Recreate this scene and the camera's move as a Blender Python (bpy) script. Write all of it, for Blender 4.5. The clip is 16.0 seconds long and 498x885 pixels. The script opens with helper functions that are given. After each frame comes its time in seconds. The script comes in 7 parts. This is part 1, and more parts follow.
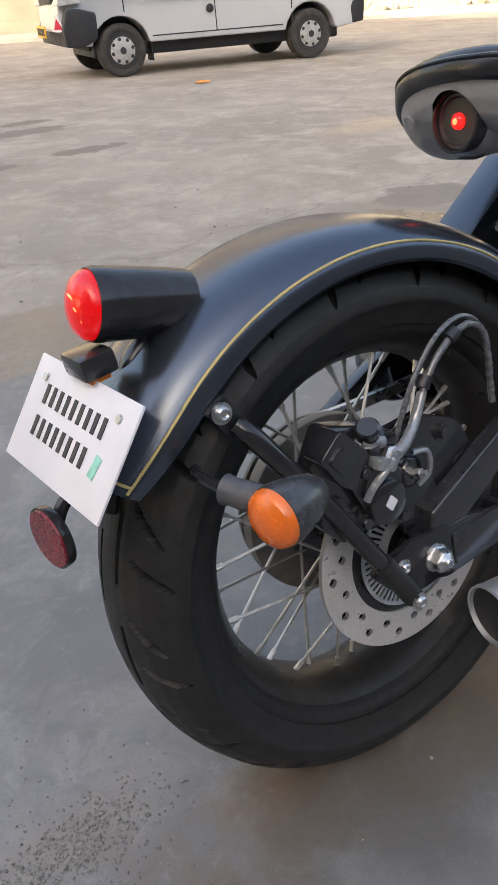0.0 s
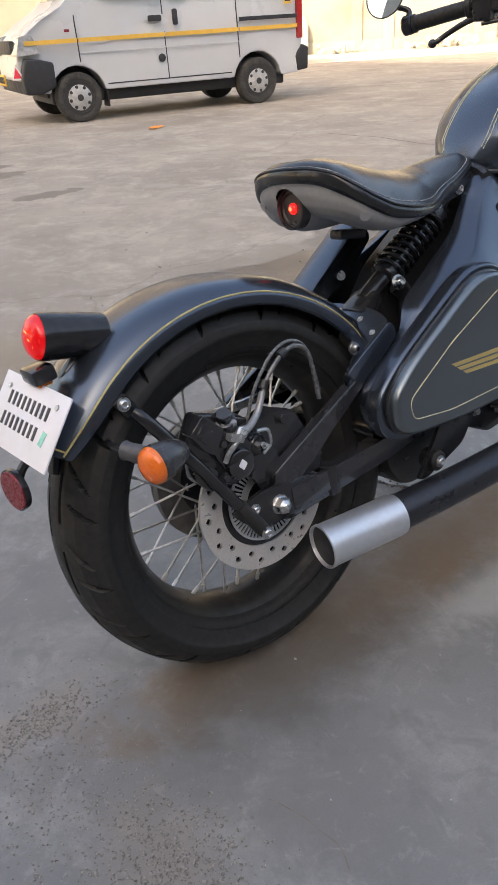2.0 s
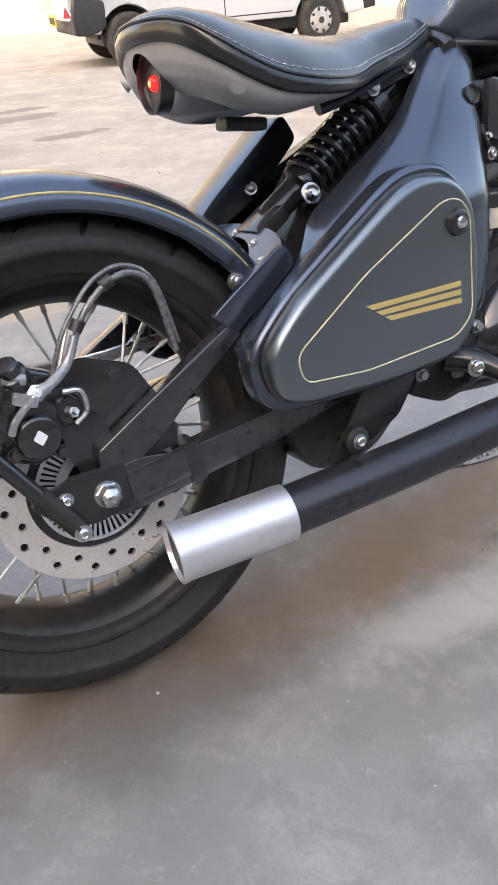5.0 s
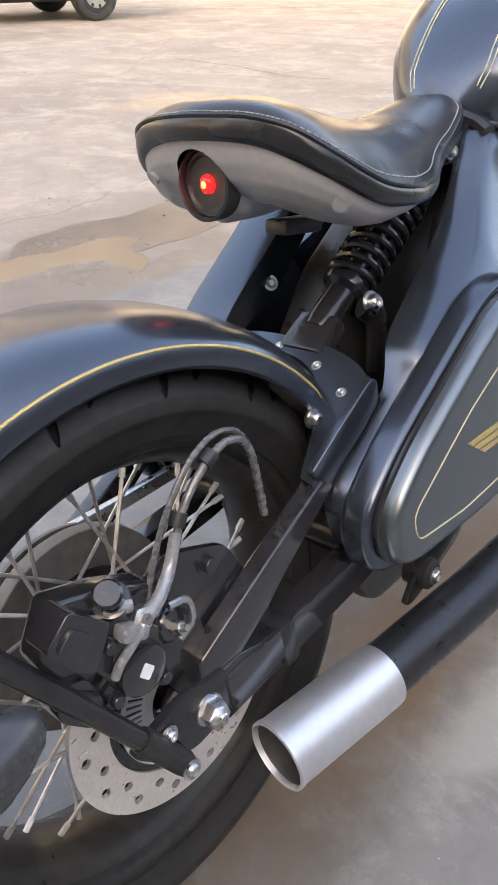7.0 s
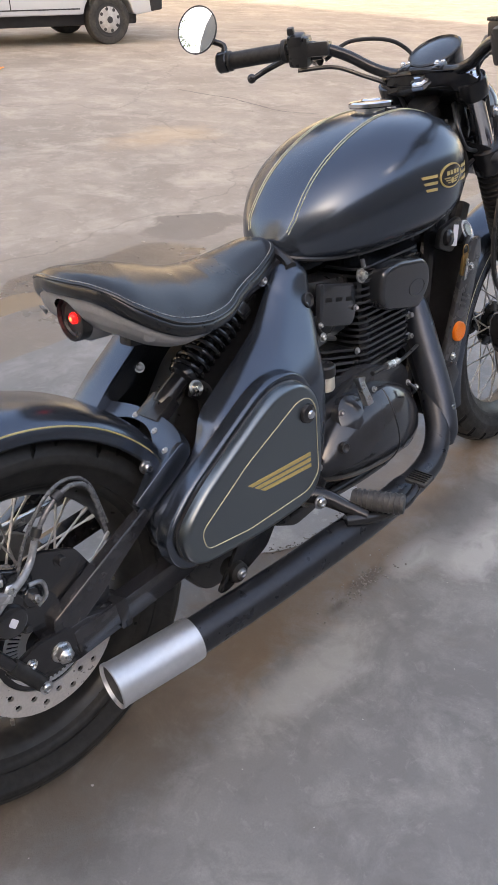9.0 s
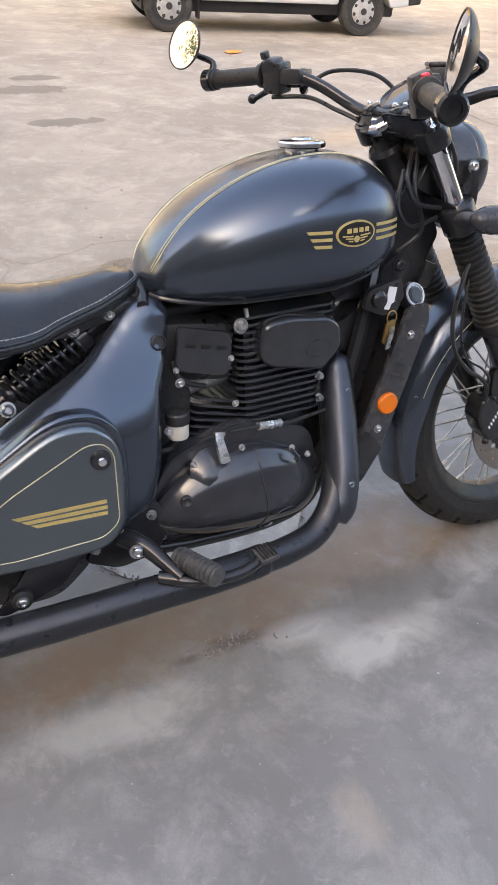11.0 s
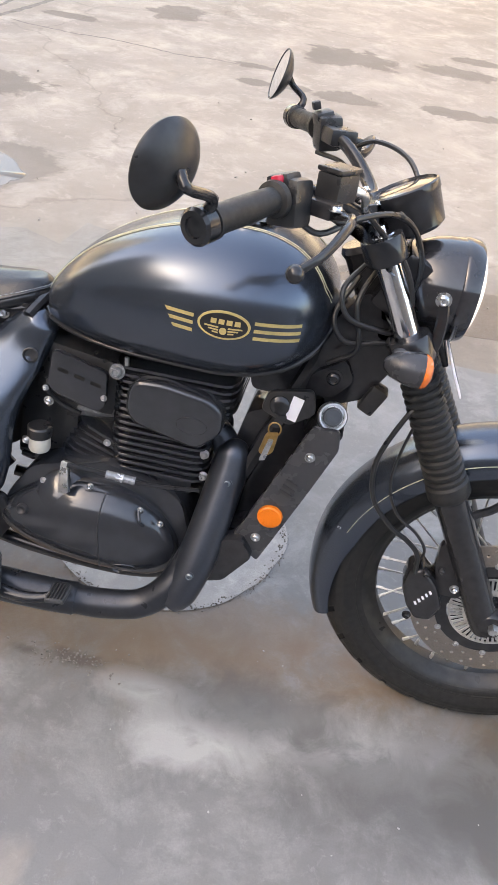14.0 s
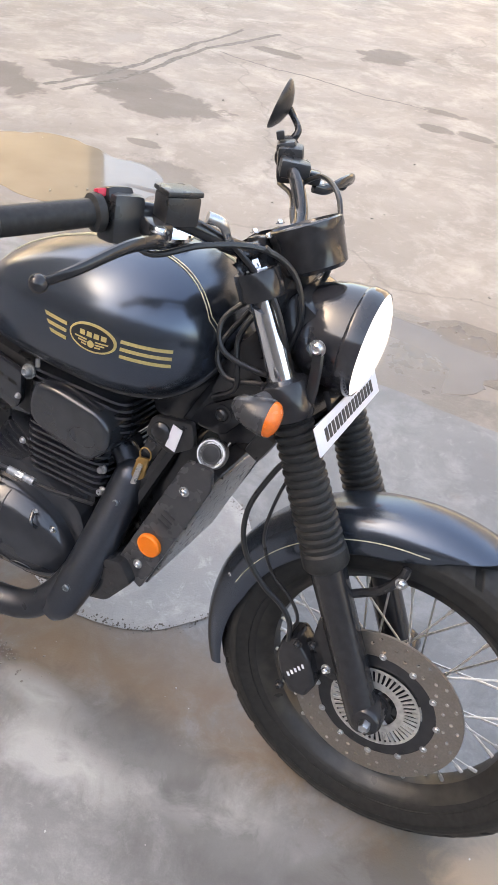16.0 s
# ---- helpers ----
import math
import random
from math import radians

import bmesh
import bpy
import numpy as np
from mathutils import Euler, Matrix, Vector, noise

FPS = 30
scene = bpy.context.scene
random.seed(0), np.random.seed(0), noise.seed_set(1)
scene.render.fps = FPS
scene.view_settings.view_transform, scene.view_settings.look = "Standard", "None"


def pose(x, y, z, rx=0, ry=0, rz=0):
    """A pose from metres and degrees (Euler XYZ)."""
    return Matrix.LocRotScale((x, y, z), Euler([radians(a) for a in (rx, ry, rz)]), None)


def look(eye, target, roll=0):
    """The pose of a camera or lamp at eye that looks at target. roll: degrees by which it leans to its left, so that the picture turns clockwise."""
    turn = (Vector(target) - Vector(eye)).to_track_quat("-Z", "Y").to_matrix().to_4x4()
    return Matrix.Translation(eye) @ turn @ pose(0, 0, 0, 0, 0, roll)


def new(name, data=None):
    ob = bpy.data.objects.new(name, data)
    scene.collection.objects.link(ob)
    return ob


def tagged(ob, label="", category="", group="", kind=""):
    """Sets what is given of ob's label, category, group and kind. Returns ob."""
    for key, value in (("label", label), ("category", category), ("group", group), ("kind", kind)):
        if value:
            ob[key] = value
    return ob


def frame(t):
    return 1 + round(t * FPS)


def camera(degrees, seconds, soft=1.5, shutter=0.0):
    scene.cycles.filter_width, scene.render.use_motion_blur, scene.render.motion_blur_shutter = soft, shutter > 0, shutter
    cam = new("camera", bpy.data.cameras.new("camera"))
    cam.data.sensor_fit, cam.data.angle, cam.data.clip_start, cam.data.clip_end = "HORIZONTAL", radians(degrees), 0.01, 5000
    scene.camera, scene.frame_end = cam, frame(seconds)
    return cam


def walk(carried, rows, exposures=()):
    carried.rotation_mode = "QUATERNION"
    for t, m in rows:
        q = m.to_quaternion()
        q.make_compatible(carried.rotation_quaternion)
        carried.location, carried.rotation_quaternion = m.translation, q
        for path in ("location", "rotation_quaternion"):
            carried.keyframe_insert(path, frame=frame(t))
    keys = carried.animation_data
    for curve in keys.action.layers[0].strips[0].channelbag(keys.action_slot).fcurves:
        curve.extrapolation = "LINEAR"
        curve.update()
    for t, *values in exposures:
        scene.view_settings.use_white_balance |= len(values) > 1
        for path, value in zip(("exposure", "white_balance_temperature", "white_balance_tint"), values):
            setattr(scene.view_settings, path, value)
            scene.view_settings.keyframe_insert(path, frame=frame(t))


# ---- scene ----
from mathutils import bvhtree, geometry

cam = camera(35.5, 16.0)
PATH = [
    (0, (-0.497, -0.552, 0.849), (0.43, 0.897, -0.171), -3.8),
    (0.5, (-0.579, -0.671, 0.915), (0.405, 0.767, -0.067), -4.3),
    (1, (-0.647, -0.762, 0.96), (0.374, 0.665, -0.001), -4.0),
    (1.5, (-0.649, -0.852, 0.977), (0.383, 0.572, 0.023), -3.8),
    (2, (-0.616, -0.912, 0.979), (0.405, 0.516, 0.02), -3.6),
    (2.5, (-0.546, -0.95, 0.945), (0.435, 0.497, -0.026), -3.8),
    (3, (-0.442, -0.982, 0.891), (0.516, 0.476, -0.086), -3.9),
    (3.2, (-0.412, -0.987, 0.872), (0.535, 0.475, -0.11), -4.3),
    (5.3, (-0.199, -0.806, 0.805), (0.634, 0.677, -0.247), -4.3),
    (5.5, (-0.196, -0.795, 0.849), (0.662, 0.667, -0.213), -3.1),
    (6, (-0.231, -0.682, 0.909), (0.768, 0.667, -0.179), -1.3),
    (6.5, (-0.285, -0.525, 0.925), (0.869, 0.669, -0.19), -0.4),
    (7, (-0.31, -0.444, 0.901), (0.931, 0.673, -0.201), 0.8),
    (7.5, (-0.387, -0.509, 0.936), (0.881, 0.613, -0.129), 1.4),
    (8, (-0.482, -0.637, 1.05), (0.784, 0.51, 0.01), 1.0),
    (8.5, (-0.474, -0.744, 1.125), (0.792, 0.403, 0.085), 1.1),
    (9, (-0.371, -0.828, 1.18), (0.844, 0.32, 0.082), 1.4),
    (9.5, (-0.291, -0.897, 1.218), (0.861, 0.294, 0.097), 1.7),
    (10, (-0.123, -1.019, 1.222), (0.913, 0.276, 0.103), 1.6),
    (10.2, (-0.06, -1.059, 1.216), (0.926, 0.278, 0.104), 1.6),
    (12.3, (0.664, -1.137, 1.363), (1.006, 0.408, 0.141), 7.4),
    (12.5, (0.717, -1.141, 1.377), (0.984, 0.4, 0.13), 7.6),
    (13, (0.88, -1.137, 1.398), (0.957, 0.402, 0.123), 7.5),
    (13.5, (1.012, -1.122, 1.4), (0.964, 0.417, 0.123), 7.7),
    (14, (1.102, -1.043, 1.409), (0.947, 0.49, 0.133), 8.9),
    (14.5, (1.206, -0.993, 1.413), (0.917, 0.501, 0.117), 10.5),
    (15, (1.348, -0.939, 1.429), (0.918, 0.509, 0.118), 10.5),
    (15.5, (1.459, -0.903, 1.421), (0.933, 0.531, 0.13), 9.5),
    (16, (1.546, -0.835, 1.425), (0.911, 0.582, 0.164), 8.3),
]
walk(cam, [(t, look(eye, target, roll)) for t, eye, target, roll in PATH], exposures=[(0.0, 2.15, 7900, 10), (1.5, 2.07, 8000, 11), (3.0, 2.38, 8050, 11), (5.5, 3.0, 8250, 13), (6.2, 2.78, 8300, 13), (7.0, 2.84, 8350, 14), (8.0, 2.42, 8350, 14), (8.5, 2.34, 8250, 14), (10.0, 2.46, 8100, 13), (12.5, 2.90, 8300, 13), (16.0, 2.94, 8400, 13)])

# ---- world and light ----
world = bpy.data.worlds.new("sky")
scene.world = world
world.use_nodes = True
wn = world.node_tree.nodes
sky = wn.new("ShaderNodeTexSky")
sky.sky_type = "NISHITA"
sky.sun_disc = False
sky.sun_elevation = radians(34)
sky.sun_rotation = math.atan2(-0.75, -0.35)
sky.dust_density = 3.5
wn["Background"].inputs["Strength"].default_value = 0.15
world.node_tree.links.new(sky.outputs[0], wn["Background"].inputs["Color"])
sun_data = bpy.data.lights.new("sun", "SUN")
sun_data.energy, sun_data.angle, sun_data.color = 1.7, radians(0.6), (1.0, 0.94, 0.85)
sun = new("sun", sun_data)
sun.matrix_world = look((-7.5, -3.5, 5.6), (0, 0, 0))

# ---- materials ----


def rgb(c):
    return (c[0], c[1], c[2], 1.0)


def material(name, color, rough=0.5, metal=0.0, vary=0.12, scale=40.0, bump=0.0, bump_scale=200.0, stain=0.0, stain_color=(0.2, 0.17, 0.13),
             stain_scale=6.0, coat=0.0, rough_vary=0.1, emit=None, emit_strength=0.0, trans=0.0, sheen=0.0):
    """A principled surface with fine grain, broad stains and relief."""
    m = bpy.data.materials.new(name)
    m.use_nodes = True
    n, l = m.node_tree.nodes, m.node_tree.links
    p = n["Principled BSDF"]
    co = n.new("ShaderNodeTexCoord").outputs["Object"]

    def tex(sc, detail=4.0):
        t = n.new("ShaderNodeTexNoise")
        t.inputs["Scale"].default_value, t.inputs["Detail"].default_value = sc, detail
        l.new(co, t.inputs["Vector"])
        return t.outputs["Fac"]

    def span(v, a, b, lo, hi):
        r = n.new("ShaderNodeMapRange")
        r.inputs["From Min"].default_value, r.inputs["From Max"].default_value = a, b
        r.inputs["To Min"].default_value, r.inputs["To Max"].default_value = lo, hi
        l.new(v, r.inputs["Value"])
        return r.outputs["Result"]

    def mix(fac, a, b):
        x = n.new("ShaderNodeMix")
        x.data_type = "RGBA"
        l.new(fac, x.inputs[0])
        for k, v in ((6, a), (7, b)):
            if isinstance(v, tuple):
                x.inputs[k].default_value = rgb(v)
            else:
                l.new(v, x.inputs[k])
        return x.outputs[2]

    grain = tex(scale)
    col = mix(span(grain, 0.3, 0.7, 0, 1), tuple(c * (1 - vary) for c in color), tuple(min(1, c * (1 + vary)) for c in color))
    if stain:
        col = mix(span(tex(stain_scale, 8), 0.5, 0.75, 0, stain), col, stain_color)
    l.new(col, p.inputs["Base Color"])
    l.new(span(tex(scale * 0.4, 6), 0.3, 0.7, max(0, rough - rough_vary), min(1, rough + rough_vary)), p.inputs["Roughness"])
    p.inputs["Metallic"].default_value = metal
    p.inputs["Coat Weight"].default_value = coat
    p.inputs["Coat Roughness"].default_value = 0.08
    p.inputs["Transmission Weight"].default_value = trans
    p.inputs["Sheen Weight"].default_value = sheen
    if bump:
        b = n.new("ShaderNodeBump")
        b.inputs["Strength"].default_value, b.inputs["Distance"].default_value = min(1.0, bump), 0.002
        l.new(tex(bump_scale, 3), b.inputs["Height"])
        l.new(b.outputs[0], p.inputs["Normal"])
    if emit:
        p.inputs["Emission Color"].default_value = rgb(emit)
        p.inputs["Emission Strength"].default_value = emit_strength
    return m


PAINT = material("satin_navy_paint", (0.086, 0.103, 0.130), 0.23, 0.82, 0.02, 5, rough_vary=0.02)
GREYPAINT = material("satin_graphite_paint", (0.168, 0.194, 0.210), 0.30, 0.88, 0.02, 5, rough_vary=0.02)
BLACK = material("satin_black_metal", (0.024, 0.024, 0.026), 0.16, 0.15, 0.2, 60, 0.03, 500, rough_vary=0.05, stain=0.12, stain_color=(0.040, 0.040, 0.041), stain_scale=14)
GLOSS = material("gloss_black_paint", (0.024, 0.024, 0.027), 0.14, 0.0, 0.2, 60, 0.0, 500, coat=0.5, rough_vary=0.03)
PLASTIC = material("black_plastic", (0.020, 0.020, 0.021), 0.34, 0.0, 0.25, 90, 0.12, 1400, stain=0.15, stain_color=(0.04, 0.037, 0.034))
GREYPLASTIC = material("grey_plastic", (0.27, 0.27, 0.275), 0.42, 0.0, 0.06, 120, 0.1, 1400)
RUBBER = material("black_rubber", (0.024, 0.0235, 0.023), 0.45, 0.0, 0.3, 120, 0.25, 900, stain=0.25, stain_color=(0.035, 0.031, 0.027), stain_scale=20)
TYRE = material("tyre_rubber", (0.019, 0.0188, 0.0185), 0.48, 0.0, 0.3, 90, 0.2, 700, stain=0.3, stain_color=(0.026, 0.023, 0.020), stain_scale=12)
# near-black for recesses: the shade down in them is put into the colour
RECESS_SHADE = material("recess_shade_black", (0.008, 0.008, 0.008), 0.8, 0.0, 0.2, 90)
LEATHER = material("black_leather", (0.014, 0.0145, 0.016), 0.25, 0.0, 0.12, 30, 0.05, 260, rough_vary=0.04)
THREAD = material("white_thread", (0.42, 0.42, 0.41), 0.7, 0.0, 0.1, 400)
CHROME = material("chrome", (0.75, 0.75, 0.77), 0.12, 1.0, 0.06, 60, stain=0.15, stain_color=(0.4, 0.38, 0.35), rough_vary=0.06)
STEEL = material("zinc_steel", (0.55, 0.55, 0.55), 0.32, 1.0, 0.15, 200, 0.1, 800, stain=0.3, stain_color=(0.3, 0.27, 0.22), stain_scale=60)
ALU = material("brushed_aluminium", (0.68, 0.69, 0.71), 0.44, 0.85, 0.04, 120, 0.04, 600, stain=0.15, stain_color=(0.5, 0.49, 0.48), stain_scale=25, rough_vary=0.06)
DISC = material("brake_disc_steel", (0.70, 0.66, 0.62), 0.36, 0.6, 0.08, 250, 0.08, 900, stain=0.2, stain_color=(0.4, 0.34, 0.27), stain_scale=25)
FRONTDISC = material("browned_disc_steel", (0.30, 0.265, 0.235), 0.40, 0.85, 0.1, 250, 0.1, 900, stain=0.3, stain_color=(0.25, 0.2, 0.15), stain_scale=25)
SPOKE = material("dull_spoke_steel", (0.52, 0.50, 0.47), 0.4, 0.65, 0.2, 90, stain=0.3, stain_color=(0.2, 0.17, 0.13), stain_scale=40)
RIM = material("dusty_black_rim", (0.030, 0.029, 0.028), 0.36, 0.4, 0.2, 60, 0.1, 500, stain=0.5, stain_color=(0.11, 0.097, 0.08), stain_scale=16)
ENGINE = material("gloss_black_engine_enamel", (0.036, 0.039, 0.045), 0.17, 0.3, 0.1, 40, 0.03, 700, coat=0.45, rough_vary=0.04)
GOLD = material("gold_decal", (0.52, 0.40, 0.16), 0.45, 0.3, 0.1, 300)
PALE = material("pale_pinstripe", (0.50, 0.46, 0.31), 0.45, 0.1, 0.1, 300)
ORANGE = material("orange_lens", (0.85, 0.16, 0.015), 0.2, 0.0, 0.08, 200, 0.4, 300, coat=0.6)
AMBER = material("amber_reflector", (0.78, 0.17, 0.008), 0.35, 0.0, 0.08, 600, 0.4, 900)
REDLENS = material("lit_red_lens", (0.30, 0.002, 0.004), 0.2, 0.0, 0.08, 200, 0.3, 260, coat=0.25, emit=(1.0, 0.003, 0.006), emit_strength=0.12)
REDGLOW = material("red_lamp_bulb", (0.9, 0.2, 0.1), 0.2, 0.0, 0.05, 200, emit=(1.0, 0.20, 0.08), emit_strength=0.6)
REDSMALL = material("small_red_lamp", (0.4, 0.004, 0.006), 0.25, 0.0, 0.05, 200, emit=(1.0, 0.010, 0.012), emit_strength=0.8)
DARKRED = material("dark_red_reflector", (0.20, 0.010, 0.016), 0.28, 0.0, 0.1, 600, 0.04, 900, coat=0.2)
PLATE = material("white_plate", (0.74, 0.73, 0.76), 0.45, 0.0, 0.03, 30, stain=0.25, stain_color=(0.55, 0.54, 0.55), stain_scale=9)
INK = material("black_ink", (0.02, 0.02, 0.022), 0.5, 0.0, 0.1, 100)
GREENINK = material("green_ink", (0.25, 0.62, 0.5), 0.5, 0.0, 0.2, 100)
REDPLASTIC = material("red_plastic", (0.6, 0.02, 0.05), 0.35, 0.0, 0.05, 100)
BRASS = material("worn_brass", (0.42, 0.26, 0.10), 0.38, 0.9, 0.25, 120, stain=0.3, stain_color=(0.15, 0.08, 0.03), stain_scale=60)
HEADGLASS = material("lit_headlamp_glass", (0.85, 0.86, 0.88), 0.08, 0.0, 0.02, 40, emit=(1.0, 0.98, 0.96), emit_strength=0.35, coat=1.0)
MIRROR = material("mirror_glass", (0.92, 0.93, 0.94), 0.02, 1.0, 0.0, 10, rough_vary=0.01)
DIAL = material("dial_glass", (0.02, 0.024, 0.035), 0.08, 0.0, 0.1, 60, coat=0.2, rough_vary=0.02)
MILKY = material("milky_plastic", (0.62, 0.58, 0.50), 0.45, 0.0, 0.08, 60)
STALK = material("greyed_rubber", (0.075, 0.075, 0.080), 0.42, 0.0, 0.2, 120, 0.2, 900)
SHELLBLACK = material("smooth_black_plastic", (0.040, 0.040, 0.043), 0.26, 0.0, 0.1, 90, 0.05, 1400)
HOSE = material("hose_rubber", (0.016, 0.016, 0.017), 0.35, 0.0, 0.2, 60)
DUSTY = material("dusty_grey_casting", (0.13, 0.123, 0.113), 0.5, 0.2, 0.25, 60, 0.1, 500, stain=0.4, stain_color=(0.14, 0.125, 0.105), stain_scale=16)
SLEEVE = material("clear_hose_sleeve", (0.26, 0.265, 0.27), 0.22, 0.3, 0.2, 200, coat=0.5)
BRAID = material("grey_braided_hose", (0.13, 0.13, 0.132), 0.28, 0.2, 0.2, 300, coat=0.4)
CALIPER = material("gloss_black_casting", (0.022, 0.022, 0.024), 0.16, 0.15, 0.2, 90, 0.04, 900, coat=0.6, rough_vary=0.04)

for dull in (TYRE, RUBBER, RECESS_SHADE):
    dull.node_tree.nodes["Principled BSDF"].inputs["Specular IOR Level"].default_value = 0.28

# ---- mesh helpers ----


def part(name, bm, mat, parent=None, label="", angle=38):
    """One mesh under a thing or a part; what would lie deeper is carried up to the level of sub-parts."""
    while parent is not None and parent.parent is not None and parent.parent.parent is not None:
        bm.transform(parent.matrix_basis)
        parent = parent.parent
    bmesh.ops.recalc_face_normals(bm, faces=bm.faces)
    me = bpy.data.meshes.new(name)
    bm.to_mesh(me)
    bm.free()
    me.materials.append(mat)
    me.polygons.foreach_set("use_smooth", [True] * len(me.polygons))
    me.set_sharp_from_angle(angle=radians(angle))
    ob = new(name, me)
    if parent is not None:
        ob.parent = parent
    if label:
        ob["label"] = label
    return ob


def thing(name, m, label, category, group="", kind=""):
    ob = new(name)
    ob.empty_display_size = 0.1
    ob.matrix_basis = m
    return tagged(ob, label, category, group, kind)


def V(*a):
    return Vector(a)


def smooth_path(pts, per=6, closed=False):
    """A Catmull-Rom curve through the points."""
    p = [Vector(q) for q in pts]
    n = len(p)
    if n < 3:
        return p
    out = []
    last = n if closed else n - 1
    for i in range(last):
        a = p[(i - 1) % n] if closed or i > 0 else p[0] * 2 - p[1]
        b, c = p[i], p[(i + 1) % n]
        d = p[(i + 2) % n] if closed or i + 2 < n else c * 2 - b
        for k in range(per):
            t = k / per
            out.append(0.5 * ((2 * b) + (c - a) * t + (2 * a - 5 * b + 4 * c - d) * t * t + (3 * b - a - 3 * c + d) * t ** 3))
    if not closed:
        out.append(p[-1])
    return out


def loft(rings, cap=True, closed=True, into=None, loop=False):
    """A skin over rings of equal length."""
    bm = into or bmesh.new()
    vs = [[bm.verts.new(q) for q in r] for r in rings]
    n = len(vs[0])
    pairs = list(zip(vs, vs[1:])) + ([(vs[-1], vs[0])] if loop else [])
    for a, b in pairs:
        for i in range(n if closed else n - 1):
            j = (i + 1) % n
            bm.faces.new((a[i], a[j], b[j], b[i]))
    if cap and closed and not loop:
        bm.faces.new(vs[0])
        bm.faces.new(vs[-1])
    return bm


def tube(pts, r, seg=10, per=6, into=None, closed=False, flat=1.0):
    """A round rod along a smooth path; r is a number or a list at the given points."""
    path = smooth_path(pts, per, closed) if len(pts) > 2 else [Vector(q) for q in pts]
    n = len(path)
    if isinstance(r, (list, tuple)):
        rs = [np.interp(i / (n - 1) * (len(r) - 1), range(len(r)), r) for i in range(n)]
    else:
        rs = [r] * n
    rings, up = [], None
    for i, q in enumerate(path):
        a = path[(i - 1) % n] if closed or i > 0 else q
        b = path[(i + 1) % n] if closed or i + 1 < n else q
        t = (b - a).normalized()
        if up is None:
            up = t.orthogonal().normalized() if abs(t.y) > 0.95 else (V(0, 1, 0) - t * t.y).normalized()
        up = (up - t * up.dot(t)).normalized()
        side = t.cross(up)
        rings.append([q + (up * math.cos(k * 2 * math.pi / seg) * flat + side * math.sin(k * 2 * math.pi / seg)) * rs[i] for k in range(seg)])
    return loft(rings, True, True, into, closed)


def turn(profile, centre, axis=(0, 1, 0), seg=32, into=None, loop=False, cap=True):
    """A turned solid: profile rows are (radius, distance along the axis)."""
    ax = Vector(axis).normalized()
    u = ax.orthogonal().normalized()
    w = ax.cross(u)
    c = Vector(centre)
    bm = into or bmesh.new()
    cols = []
    for k in range(seg):
        a = 2 * math.pi * k / seg
        d = u * math.cos(a) + w * math.sin(a)
        cols.append([bm.verts.new(c + d * r + ax * h) for r, h in profile])
    m = len(profile)
    for k in range(seg):
        a, b = cols[k], cols[(k + 1) % seg]
        for i in range(m if loop else m - 1):
            j = (i + 1) % m
            bm.faces.new((a[i], a[j], b[j], b[i]))
    if cap and not loop:
        for e in (0, -1):
            if profile[e][0] > 1e-6:
                bm.faces.new([cols[k][e] for k in range(seg)])
    bmesh.ops.remove_doubles(bm, verts=bm.verts, dist=1e-6)
    return bm


def soften(bm, width, seg=2, angle=30):
    es = [e for e in bm.edges if len(e.link_faces) == 2 and e.calc_face_angle(0) > radians(angle)]
    if es and width:
        bmesh.ops.bevel(bm, geom=es, offset=width, segments=seg, profile=0.6, affect="EDGES", clamp_overlap=True)
    return bm


def block(size, m=None, bevel=0.003, into=None, seg=2):
    """A bevelled box."""
    bm = bmesh.new()
    bmesh.ops.create_cube(bm, size=1.0)
    bmesh.ops.scale(bm, vec=size, verts=bm.verts)
    soften(bm, bevel, seg)
    if m is not None:
        bm.transform(m)
    if into is not None:
        return join(into, bm)
    return bm


def join(a, b):
    me = bpy.data.meshes.new("tmp")
    b.to_mesh(me)
    b.free()
    a.from_mesh(me)
    bpy.data.meshes.remove(me)
    return a


def prism(poly, y0, y1, bevel=0.003, seg=2, shape=None, into=None):
    """A plate: an outline in x and z, between two depths; shape moves each corner."""
    bm = bmesh.new()
    a = [bm.verts.new((x, y0, z)) for x, z in poly]
    b = [bm.verts.new((x, y1, z)) for x, z in poly]
    n = len(poly)
    bmesh.ops.recalc_face_normals(bm, faces=[bm.faces.new(a), bm.faces.new(b[::-1])] + [bm.faces.new((a[i], b[i], b[(i + 1) % n], a[(i + 1) % n])) for i in range(n)])
    if shape:
        for v in bm.verts:
            v.co = Vector(shape(v.co))
    soften(bm, bevel, seg)
    if into is not None:
        return join(into, bm)
    return bm


